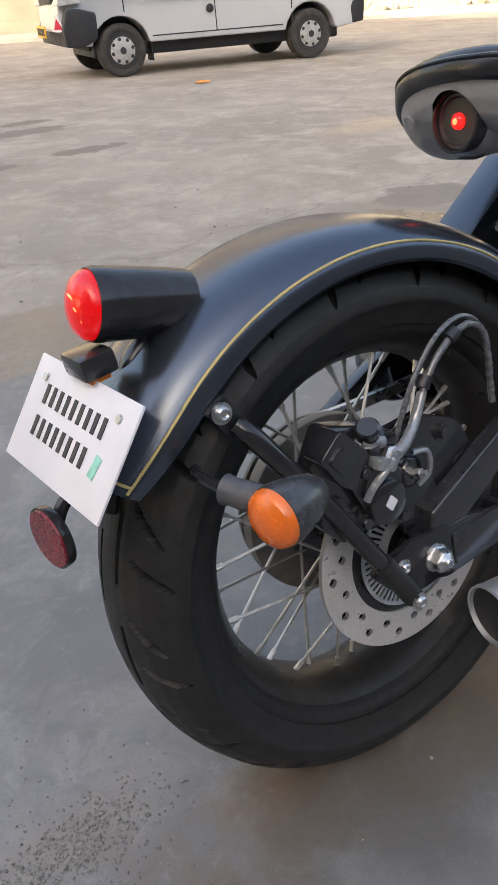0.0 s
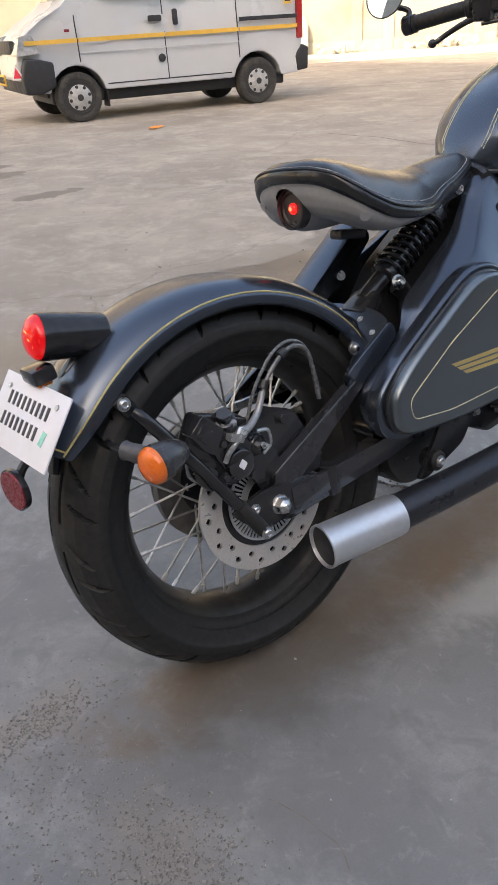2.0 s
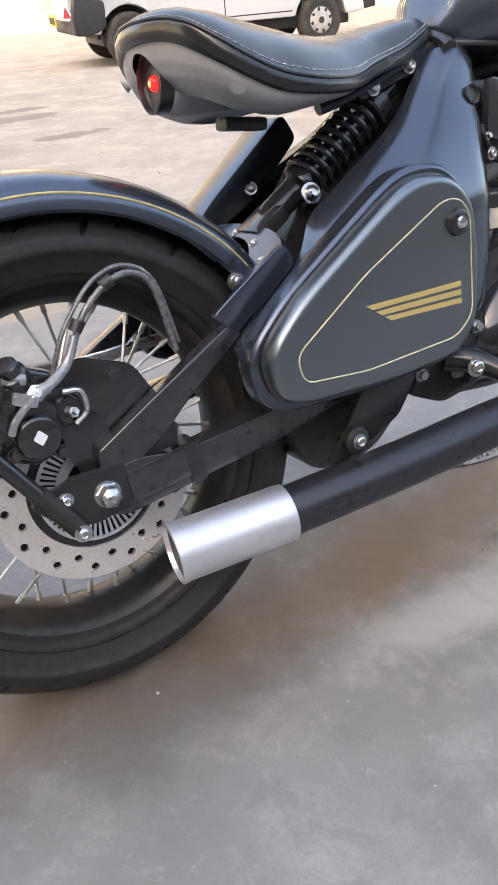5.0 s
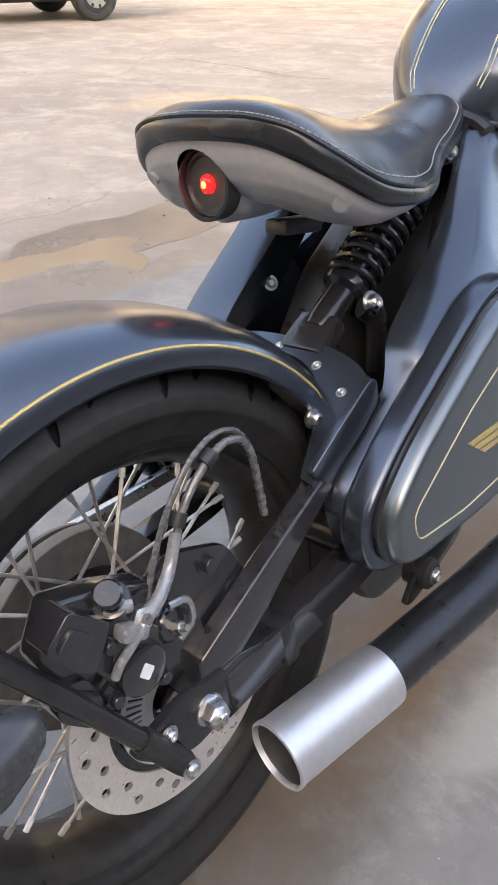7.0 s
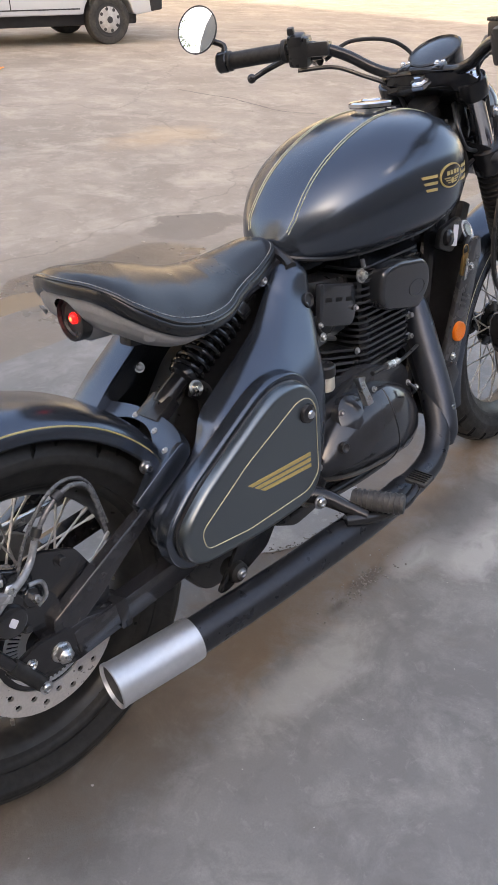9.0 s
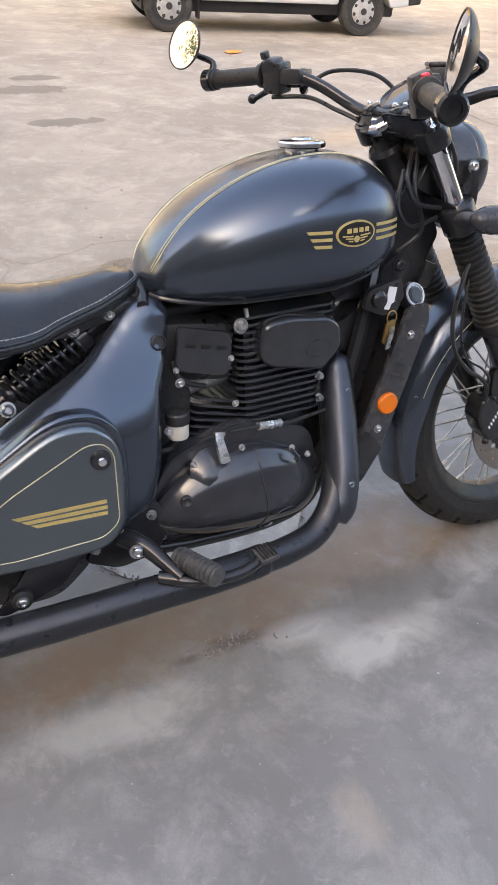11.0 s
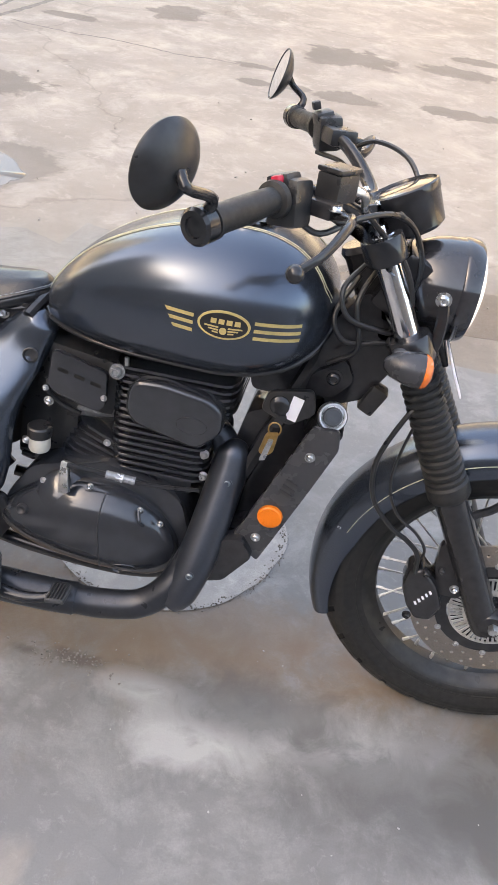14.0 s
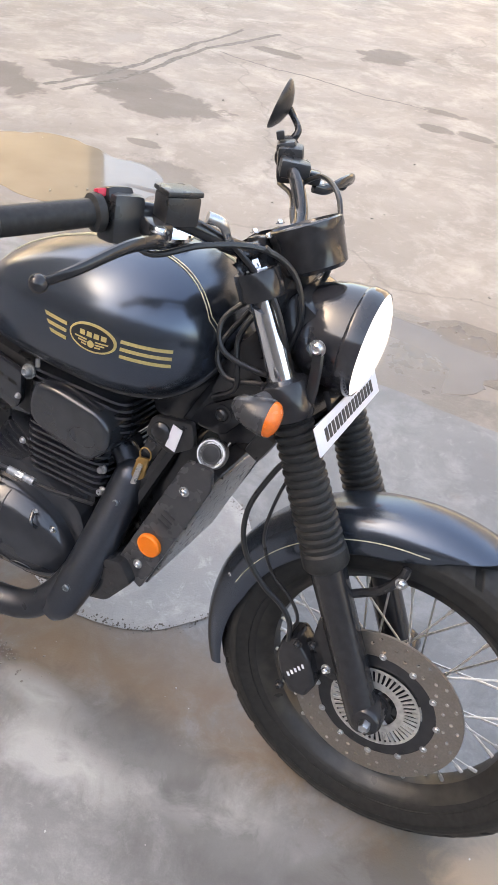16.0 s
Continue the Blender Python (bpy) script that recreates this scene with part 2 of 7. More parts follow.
def pillow(poly, place, reach, drop, step=0.011):
    """A pressed panel: flat in the middle, rolling over towards its rim; place(co) sets the depth of the face (y < 0) and of the back (y > 0)."""
    ring = []
    for (ax, az), (bx, bz) in zip(poly, poly[1:] + poly[:1]):
        k = max(1, int(math.hypot(bx - ax, bz - az) / step))
        ring += [Vector((ax + (bx - ax) * i / k, az + (bz - az) * i / k)) for i in range(k)]

    def edge(p):
        best = 9.0
        for a, b in zip(ring, ring[1:] + ring[:1]):
            q = b - a
            t = min(1.0, max(0.0, (p - a).dot(q) / max(1e-9, q.length_squared)))
            best = min(best, (p - a - q * t).length)
        return best

    def inside(p):
        hit = False
        for a, b in zip(ring, ring[1:] + ring[:1]):
            if (a.y > p.y) != (b.y > p.y) and p.x < (b.x - a.x) * (p.y - a.y) / (b.y - a.y) + a.x:
                hit = not hit
        return hit

    xs, zs = [p.x for p in ring], [p.y for p in ring]
    pts = list(ring)
    row, z = 0, min(zs) + step
    while z < max(zs):
        x = min(xs) + (step / 2 if row % 2 else step)
        while x < max(xs):
            p = Vector((x, z))
            if inside(p) and edge(p) > step * 0.55:
                pts.append(p)
            x += step
        z, row = z + step * 0.87, row + 1
    n = len(ring)
    co, _, faces = geometry.delaunay_2d_cdt(pts, [(i, (i + 1) % n) for i in range(n)], [], 1, 1e-6)[:3]
    bm = bmesh.new()
    top = []
    for p in co:
        k = 1 - min(1.0, edge(Vector(p)) / reach)
        face, back = place(V(p[0], -1, p[1])), place(V(p[0], 1, p[1]))
        top.append(bm.verts.new((p[0], face[1] + math.copysign(drop * (1 - math.sqrt(max(0.0, 1 - k * k))), back[1] - face[1]), p[1])))
    for f in faces:
        bm.faces.new([top[i] for i in f])
    rim = [e for e in bm.edges if e.is_boundary]
    for v in [g for g in bmesh.ops.extrude_edge_only(bm, edges=rim)["geom"] if isinstance(g, bmesh.types.BMVert)]:
        v.co.y = place(V(v.co.x, 1, v.co.z))[1]
    return bm


def round_outline(poly, r=0.02, per=5):
    """Rounds the corners of an outline."""
    out = []
    n = len(poly)
    for i in range(n):
        p = Vector(poly[i])
        a, b = Vector(poly[i - 1]), Vector(poly[(i + 1) % n])
        k = r(i) if callable(r) else r
        d1, d2 = (a - p), (b - p)
        k1, k2 = min(k, d1.length * 0.45), min(k, d2.length * 0.45)
        s, e = p + d1.normalized() * k1, p + d2.normalized() * k2
        for j in range(per + 1):
            t = j / per
            out.append(tuple(s * (1 - t) ** 2 + p * 2 * t * (1 - t) + e * t * t))
    return out


def bolt(parent, at, axis=(0, -1, 0), r=0.007, h=0.006, mat=None, hexed=True, name="bolt"):
    """A bolt head with a washer."""
    bm = turn([(r * 1.35, 0), (r * 1.35, h * 0.25), (0, h * 0.25)], at, axis, 16)
    ax = Vector(axis).normalized()
    join(bm, soften(turn([(r, 0), (r, h), (0, h)] if hexed else [(r, 0), (r * 0.9, h * 0.7), (r * 0.55, h), (r * 0.5, h * 0.6), (0, h * 0.6)], Vector(at) + ax * h * 0.2, axis, 6 if hexed else 14), 0.0006, 1))
    return part(name, bm, mat or STEEL, parent)


def holed_ring(bands, centre, y, thick, into=None):
    """A drilled disc in the x-z plane: bands of (inner radius, outer radius, count, hole radius, phase)."""
    bm = into or bmesh.new()
    cx, cz = centre
    n = 16
    for r0, r1, count, hr, ph in bands:
        step = 2 * math.pi / count
        rm = (r0 + r1) / 2
        for c in range(count):
            a0 = ph + c * step
            def polar(u, v):
                a, r = a0 + u * step, r0 + v * (r1 - r0)
                return (cx + r * math.cos(a), cz + r * math.sin(a))
            edge = [polar(i / 4, 0) for i in range(4)] + [polar(1, i / 4) for i in range(4)] + [polar(1 - i / 4, 1) for i in range(4)] + [polar(0, 1 - i / 4) for i in range(4)]
            for side in (y, y + thick):
                outer = [bm.verts.new((p[0], side, p[1])) for p in edge]
                if hr:
                    mid = polar(0.5, 0.5)
                    ring = []
                    for p in edge:
                        d = Vector((p[0] - mid[0], p[1] - mid[1])).normalized() * hr
                        ring.append(bm.verts.new((mid[0] + d.x, side, mid[1] + d.y)))
                    for i in range(n):
                        bm.faces.new((outer[i], outer[(i + 1) % n], ring[(i + 1) % n], ring[i]))
                    if side == y:
                        keep = ring
                    else:
                        for i in range(n):
                            bm.faces.new((keep[i], keep[(i + 1) % n], ring[(i + 1) % n], ring[i]))
                else:
                    bm.faces.new(outer)
    rin, rout = bands[0][0], bands[-1][1]
    for r in (rin, rout):
        seg = 96
        a = [bm.verts.new((cx + r * math.cos(2 * math.pi * k / seg), y, cz + r * math.sin(2 * math.pi * k / seg))) for k in range(seg)]
        b = [bm.verts.new((v.co.x, y + thick, v.co.z)) for v in a]
        for k in range(seg):
            bm.faces.new((a[k], a[(k + 1) % seg], b[(k + 1) % seg], b[k]))
    return bm

# stains in the ground, some with shade under the bike: x, y, half sizes, colour, strength
DARK_ROAD = (0.155, 0.13, 0.105)
PATCHES = [(x, y, rx, ry, DARK_ROAD, 0.85) for x, y, rx, ry in (
    (-0.67, 5.74, 0.24, 0.26), (-1.30, 5.03, 0.24, 0.10), (0.22, 4.22, 0.13, 0.07), (0.51, 4.27, 0.12, 0.07), (-0.85, 2.62, 0.10, 0.05), (0.76, 5.29, 0.36, 0.26), (1.55, 5.42, 0.28, 0.18),
    (0.88, 4.23, 0.25, 0.13), (0.18, 4.60, 0.14, 0.08), (1.56, 4.33, 0.24, 0.11), (1.72, 5.87, 0.2, 0.10), (-1.75, 3.50, 0.45, 0.22), (-1.20, 3.30, 0.42, 0.22), (-0.60, 2.15, 0.30, 0.34), (-2.3, 2.9, 0.5, 0.25))]
PATCHES += [(3.32, 3.52, 0.42, 0.22, (0.50, 0.36, 0.22), 0.45), (4.3, 7.2, 0.7, 0.35, (0.20, 0.17, 0.14), 0.5), (2.1, 1.95, 0.25, 0.18, DARK_ROAD, 0.85)]
BROWN_SHADE, PALE_SMEAR, DARK_SMEAR = (0.16, 0.100, 0.052), (0.38, 0.375, 0.36), (0.082, 0.080, 0.077)
PATCHES += [(-1.0, 2.0, 0.75, 0.50, (0.24, 0.205, 0.17), 0.7), (1.0, 1.55, 0.8, 0.25, (0.22, 0.185, 0.15), 0.7), (1.7, 1.8, 0.6, 0.3, (0.22, 0.185, 0.15), 0.7), (-0.2, 1.6, 0.6, 0.2, (0.24, 0.205, 0.17), 0.6)]
# brown strips under the bike: brown dirt and painted shade in one colour
STAINS_AND_SHADE = [(0.60, -0.07, 0.80, 0.10, BROWN_SHADE, 0.55), (0.25, -0.08, 0.45, 0.10, BROWN_SHADE, 0.45), (0.85, 0.02, 0.6, 0.12, BROWN_SHADE, 0.55), (0.72, -0.155, 0.055, 0.018, (0.07, 0.055, 0.04), 0.6), (0.62, -0.16, 0.03, 0.012, (0.07, 0.055, 0.04), 0.6),
          (1.00, -0.27, 0.13, 0.055, PALE_SMEAR, 0.80), (0.90, -0.19, 0.10, 0.035, PALE_SMEAR, 0.7), (1.28, -0.20, 0.25, 0.06, PALE_SMEAR, 0.6), (0.45, -0.24, 0.18, 0.05, PALE_SMEAR, 0.5),
          (1.45, -0.27, 0.25, 0.12, DARK_SMEAR, 0.7), (1.12, -0.17, 0.20, 0.07, DARK_SMEAR, 0.7), (0.0, -0.15, 0.22, 0.10, DARK_SMEAR, 0.6), (0.76, -0.58, 0.03, 0.06, (0.30, 0.26, 0.22), 0.5), (-0.43, 0.04, 0.14, 0.05, (0.22, 0.19, 0.16), 0.6),
          (-0.36, -0.30, 0.09, 0.10, (0.22, 0.19, 0.16), 0.6), (1.78, -0.02, 0.10, 0.10, (0.30, 0.23, 0.16), 0.8)]

PAD_CRACK = [(-0.20, -0.32), (-0.18, -0.36), (-0.17, -0.40), (-0.18, -0.47)]

# ---- ground ----


def ground_material(name, base, light, dark, rough, spots, spot_color, spot_rough, warm, cracks=0.6, patches=(), relief=0.5, rag=3.0, fine=1.0):
    """Worn ground: broad tonal patches, fine grit, dark stains with ragged outlines, hairline cracks."""
    m = bpy.data.materials.new(name)
    m.use_nodes = True
    n, l = m.node_tree.nodes, m.node_tree.links
    p = n["Principled BSDF"]
    co = n.new("ShaderNodeTexCoord").outputs["Object"]

    def tex(sc, detail=6.0, rgh=0.55, dist=0.0):
        t = n.new("ShaderNodeTexNoise")
        t.inputs["Scale"].default_value, t.inputs["Detail"].default_value, t.inputs["Roughness"].default_value, t.inputs["Distortion"].default_value = sc, detail, rgh, dist
        l.new(co, t.inputs["Vector"])
        return t.outputs["Fac"]

    def span(v, a, b, lo=0.0, hi=1.0):
        r = n.new("ShaderNodeMapRange")
        r.inputs["From Min"].default_value, r.inputs["From Max"].default_value = a, b
        r.inputs["To Min"].default_value, r.inputs["To Max"].default_value = lo, hi
        l.new(v, r.inputs["Value"])
        return r.outputs["Result"]

    def mix(fac, a, b):
        x = n.new("ShaderNodeMix")
        x.data_type = "RGBA"
        l.new(fac, x.inputs[0])
        for k, v in ((6, a), (7, b)):
            if isinstance(v, tuple):
                x.inputs[k].default_value = rgb(v)
            else:
                l.new(v, x.inputs[k])
        return x.outputs[2]

    broad = span(tex(0.9 * fine, 7, 0.62, 0.4), 0.35, 0.65)
    col = mix(broad, dark, base)
    pale = span(tex(2.6 * fine, 10, 0.72, 0.4), 0.48, 0.64, 0.0, 0.75)
    col = mix(pale, col, light)
    col = mix(span(tex(6.5 * fine, 10, 0.70, 0.8), 0.52, 0.62, 0.0, 0.5), col, dark)
    col = mix(span(tex(15 * fine, 9, 0.75, 0.6), 0.56, 0.64, 0.0, 0.5), col, light)
    col = mix(span(tex(1.7 * fine, 8, 0.66, 0.3), 0.60, 0.74, 0, 0.55), col, warm)
    grit = tex(260, 3, 0.6)
    col = mix(span(grit, 0.35, 0.68, 0.0, 0.30), col, dark)
    spot = span(tex(spots, 7, 0.5, 0.5), 0.655, 0.685)
    col = mix(spot, col, spot_color)
    ragged = tex(rag, 8, 0.66, 0.5)
    for x, y, rx, ry, tone, strength in patches:
        off = n.new("ShaderNodeVectorMath")
        off.operation = "SUBTRACT"
        l.new(co, off.inputs[0])
        off.inputs[1].default_value = (x, y, 0)
        sc = n.new("ShaderNodeVectorMath")
        sc.operation = "MULTIPLY"
        l.new(off.outputs[0], sc.inputs[0])
        sc.inputs[1].default_value = (1 / rx, 1 / ry, 0)
        ln = n.new("ShaderNodeVectorMath")
        ln.operation = "LENGTH"
        l.new(sc.outputs[0], ln.inputs[0])
        ad = n.new("ShaderNodeMath")
        ad.operation = "MULTIPLY_ADD"
        l.new(ragged, ad.inputs[0])
        ad.inputs[1].default_value = 2.6
        l.new(ln.outputs["Value"], ad.inputs[2])
        soft = 0.10 if strength > 0.82 else 0.45
        col = mix(span(ad.outputs[0], 2.25 - soft, 2.25 + soft, strength, 0.0), col, tone)
    v = n.new("ShaderNodeTexVoronoi")
    v.feature = "DISTANCE_TO_EDGE"
    v.inputs["Scale"].default_value = 0.28
    warp = n.new("ShaderNodeVectorMath")
    warp.operation = "MULTIPLY_ADD"
    nz = n.new("ShaderNodeTexNoise")
    nz.inputs["Scale"].default_value, nz.inputs["Detail"].default_value = 2.5, 6
    l.new(co, nz.inputs["Vector"])
    l.new(nz.outputs["Color"], warp.inputs[0])
    warp.inputs[1].default_value = (0.5, 0.5, 0.5)
    l.new(co, warp.inputs[2])
    l.new(warp.outputs[0], v.inputs["Vector"])
    crack = span(v.outputs["Distance"], 0.0, 0.004, cracks, 0.0)
    col = mix(crack, col, tuple(c * 0.35 for c in dark))
    l.new(col, p.inputs["Base Color"])
    rg = span(tex(2.2, 6, 0.6), 0.3, 0.7, rough - 0.12, rough + 0.12)
    rm = n.new("ShaderNodeMix")
    l.new(spot, rm.inputs[0])
    l.new(rg, rm.inputs[2])
    rm.inputs[3].default_value = spot_rough
    l.new(rm.outputs[0], p.inputs["Roughness"])
    b = n.new("ShaderNodeBump")
    b.inputs["Strength"].default_value, b.inputs["Distance"].default_value = relief, 0.004
    h = n.new("ShaderNodeMath")
    h.operation = "MULTIPLY_ADD"
    l.new(tex(24, 9, 0.75), h.inputs[0])
    h.inputs[1].default_value = 1.0
    l.new(span(grit, 0, 1, 0, 0.5), h.inputs[2])
    l.new(h.outputs[0], b.inputs["Height"])
    l.new(b.outputs[0], p.inputs["Normal"])
    return m


ROADMAT = ground_material("dusty_road", (0.345, 0.295, 0.243), (0.455, 0.395, 0.330), (0.245, 0.207, 0.170), 0.75, 0.75, (0.30, 0.26, 0.22), 0.7, (0.39, 0.325, 0.25), 0.28, PATCHES)
PADMAT = ground_material("smooth_grey_concrete", (0.193, 0.190, 0.183), (0.268, 0.263, 0.252), (0.137, 0.134, 0.129), 0.45, 0.9, (0.10, 0.092, 0.08), 0.34, (0.18, 0.145, 0.11), 0.10, STAINS_AND_SHADE, 0.22, 9.0, 1.9)
WETMAT = ground_material("wet_road_edge", (0.21, 0.176, 0.142), (0.27, 0.23, 0.19), (0.14, 0.118, 0.095), 0.36, 0.9, (0.14, 0.12, 0.10), 0.12, (0.24, 0.19, 0.14))
DISCMAT = ground_material("pale_concrete", (0.44, 0.42, 0.39), (0.55, 0.53, 0.50), (0.28, 0.27, 0.26), 0.7, 1.2, (0.36, 0.34, 0.31), 0.6, (0.52, 0.46, 0.38))
GRAVELMAT = material("grit_stones", (0.33, 0.29, 0.245), 0.85, 0, 0.5, 25, 0.5, 300)
GRITMAT = material("exposed_grit", (0.19, 0.175, 0.155), 0.85, 0, 0.6, 300, 0.3, 300)
MUDMAT = ground_material("wet_mud", (0.14, 0.107, 0.077), (0.17, 0.132, 0.097), (0.11, 0.083, 0.06), 0.32, 0.9, (0.13, 0.10, 0.07), 0.15, (0.22, 0.165, 0.11), 0.0)
WATER = material("puddle_water", (0.17, 0.135, 0.10), 0.04, 0, 0.15, 3, rough_vary=0.05)


def sheet(name, x0, x1, y0, y1, nx, ny, z, mat, label, edge=None, bumps=0.0):
    """A ground sheet whose far side may follow a ragged line."""
    bm = bmesh.new()
    rows = []
    for j in range(ny + 1):
        row = []
        for i in range(nx + 1):
            x = x0 + (x1 - x0) * i / nx
            top = edge(x) if edge else y1
            y = y0 + (top - y0) * (j / ny)
            zz = z + bumps * (noise.noise((x * 0.7, y * 0.7, 3.0)) + 0.4 * noise.noise((x * 2.3, y * 2.3, 9.0)))
            row.append(bm.verts.new((x, y, zz)))
        rows.append(row)
    for a, b in zip(rows, rows[1:]):
        for i in range(nx):
            bm.faces.new((a[i], a[i + 1], b[i + 1], b[i]))
    if edge:
        last = [bm.verts.new((v.co.x, v.co.y + 0.01, v.co.z - 0.05)) for v in rows[-1]]
        for i in range(nx):
            bm.faces.new((rows[-1][i], rows[-1][i + 1], last[i + 1], last[i]))
    return tagged(part(name, bm, mat, None, "", 60), label, "ground", "", "structure")


def pad_edge(x):
    return 1.31 + 0.02 * noise.noise((x * 2.0, 0.3, 0)) + 0.012 * noise.noise((x * 11, 1.3, 0)) - 0.015 * x


sheet("ground", -120, 130, -9.2, 160, 60, 60, -0.016, ROADMAT, "dusty beige concrete road, patched and stained")
sheet("pavement", -12, 14, -9.2, 1.3, 500, 40, 0.0, PADMAT, "smooth grey concrete apron with pale smears", pad_edge)


def blot(name, cx, cy, rx, ry, z, mat, label, seed, ragged=0.3, cat="puddle", n=160, skirt=0.0008):
    bm = bmesh.new()
    ring = []
    for k in range(n):
        a = 2 * math.pi * k / n
        f = 1 + ragged * noise.noise((math.cos(a) * 1.4 + seed, math.sin(a) * 1.4, seed)) + ragged * 0.35 * noise.noise((math.cos(a) * 3.2 + seed, math.sin(a) * 3.2, 2.0)) + ragged * 0.07 * noise.noise((math.cos(a) * 12, math.sin(a) * 12, seed))
        ring.append((cx + rx * f * math.cos(a), cy + ry * f * math.sin(a)))
    mid = bm.verts.new((cx, cy, z))
    o = [bm.verts.new((x, y, z)) for x, y in ring]
    i1 = [bm.verts.new((cx + (x - cx) * 0.6, cy + (y - cy) * 0.6, z)) for x, y in ring]
    e = [bm.verts.new((cx + (x - cx) * (1 + skirt), cy + (y - cy) * (1 + skirt), z - skirt)) for x, y in ring]
    for k in range(n):
        j = (k + 1) % n
        bm.faces.new((mid, i1[k], i1[j]))
        bm.faces.new((i1[k], o[k], o[j], i1[j]))
        bm.faces.new((o[k], e[k], e[j], o[j]))
    return tagged(part(name, bm, mat, None, "", 60), label, cat, "", "structure")


# damp strip and standing water along the apron's edge
bm = bmesh.new()
lo, hi = [], []
for i in range(400):
    x = -5 + 13 * i / 399
    lo.append(bm.verts.new((x, pad_edge(x) - 0.02, -0.012)))
    wv = 0.27 + 0.16 * noise.noise((x * 0.9, 4.0, 0)) + 0.10 * noise.noise((x * 2.7, 8.0, 0)) + 0.03 * noise.noise((x * 9, 2.0, 0))
    hi.append(bm.verts.new((x, pad_edge(x) + max(0.05, wv + (0.24 if 0 < x < 1.2 else 0)), -0.0155)))
for i in range(399):
    bm.faces.new((lo[i], lo[i + 1], hi[i + 1], hi[i]))
tagged(part("wet_strip", bm, WETMAT), "wet brown strip of road along the apron", "water", "", "structure")
blot("puddle", -1.00, 2.05, 0.55, 0.36, -0.0150, WATER, "shallow brown puddle on the dusty road", 1.7, 0.35)
blot("puddle", 1.00, 1.60, 0.43, 0.19, -0.0142, WATER, "shallow brown puddle at the apron's edge", 3.1, 0.35)
blot("mud_patch", 1.45, 1.72, 0.55, 0.20, -0.0146, MUDMAT, "wet brown mud at the apron's edge", 7.7, 0.3, "mud")


def crack(points, wide, seed, label, z=-0.0152, name="road_crack"):
    """A ragged dark line in the road, a little below walking wear: wider and narrower along its way."""
    bm = bmesh.new()
    way = smooth_path([(x, y, 0) for x, y in points], 24)
    rows = []
    for k, p in enumerate(way):
        q = way[min(k + 1, len(way) - 1)] - way[max(k - 1, 0)]
        side = V(-q.y, q.x, 0).normalized()
        off = 0.03 * noise.noise((p.x * 4 + seed, p.y * 4, 0)) + 0.012 * noise.noise((p.x * 19, p.y * 19, seed))
        w = wide * (0.55 + 0.9 * abs(noise.noise((p.x * 7, p.y * 7, seed + 4))) + 0.5 * abs(noise.noise((p.x * 31, p.y * 31, seed))))
        rows.append([bm.verts.new((p.x + side.x * (off + e * w), p.y + side.y * (off + e * w), z)) for e in (-1, 1)])
    for a, b in zip(rows, rows[1:]):
        bm.faces.new((a[0], a[1], b[1], b[0]))
    return tagged(part(name, bm, CRACKMAT), label, "crack", "", "structure")


CRACKMAT = material("damp_crack", (0.15, 0.128, 0.105), 0.7, 0, 0.3, 40, 0.3, 200)
crack([(-1.61, 4.65), (-1.21, 4.60), (-0.77, 4.59), (-0.32, 4.55), (0.06, 4.58)], 0.010, 1.0, "long thin crack in the dusty road")
crack([(-1.60, 5.60), (-1.71, 4.50), (-1.64, 3.63), (-1.72, 3.0)], 0.028, 2.0, "damp wheel rut in the dusty road")
crack([(-1.86, 5.45), (-1.82, 4.36), (-1.77, 3.58), (-1.86, 3.0)], 0.024, 3.0, "damp wheel rut in the dusty road")
crack([(4.63, 4.91), (4.68, 4.17), (4.60, 3.64), (4.74, 3.33)], 0.012, 4.0, "ragged crack in the dusty road")
crack([(7.6, 9.0), (8.6, 7.9), (9.8, 7.4)], 0.02, 5.0, "ragged crack in the dusty road")
rnd = random.Random(4)
disc = blot("round_slab", 0.80, 0.28, 0.29, 0.265, 0.0022, DISCMAT, "pale round concrete slab set in the apron", 5.0, 0.07, "slab")


ICO = bmesh.new()
bmesh.ops.create_icosphere(ICO, subdivisions=1, radius=0.5)
ICO_V = [v.co.copy() for v in ICO.verts]
ICO_F = [[v.index for v in f.verts] for f in ICO.faces]
ICO.free()


def heap(name, count, place, mat):
    """Many small stones as one mesh; place gives each one's pose."""
    co, faces = [], []
    for _ in range(count):
        m = place()
        k = len(co)
        co += [m @ v for v in ICO_V]
        faces += [[k + i for i in f] for f in ICO_F]
    me = bpy.data.meshes.new(name)
    me.from_pydata(co, [], faces)
    me.materials.append(mat)
    return new(name, me)


def stones(name, count, area, size, mat, label, seed):
    """Loose grit as one mesh."""
    r = random.Random(seed)

    def place():
        x, y, z = area(r)
        s = size * (0.4 + r.random() ** 2 * 1.6)
        return Matrix.Translation((x, y, z + s * 0.15)) @ Euler((r.random() * 0.6, r.random() * 0.6, r.random() * 6)).to_matrix().to_4x4() @ Matrix.Diagonal((s, s * (0.5 + 0.5 * r.random()), s * (0.3 + 0.3 * r.random()), 1))
    return tagged(heap(name, count, place, mat), label, "gravel", "", "stuff")


def round_rim(r):
    a = r.random() * 2 * math.pi
    k = 1.0 + r.gauss(0, 0.025)
    return (0.80 + 0.29 * k * math.cos(a), 0.28 + 0.265 * k * math.sin(a), 0.002)


def on_road(r):
    y = 1.75 + 7 * r.random() ** 1.6
    return (-2.5 + 9 * r.random(), y, -0.014)


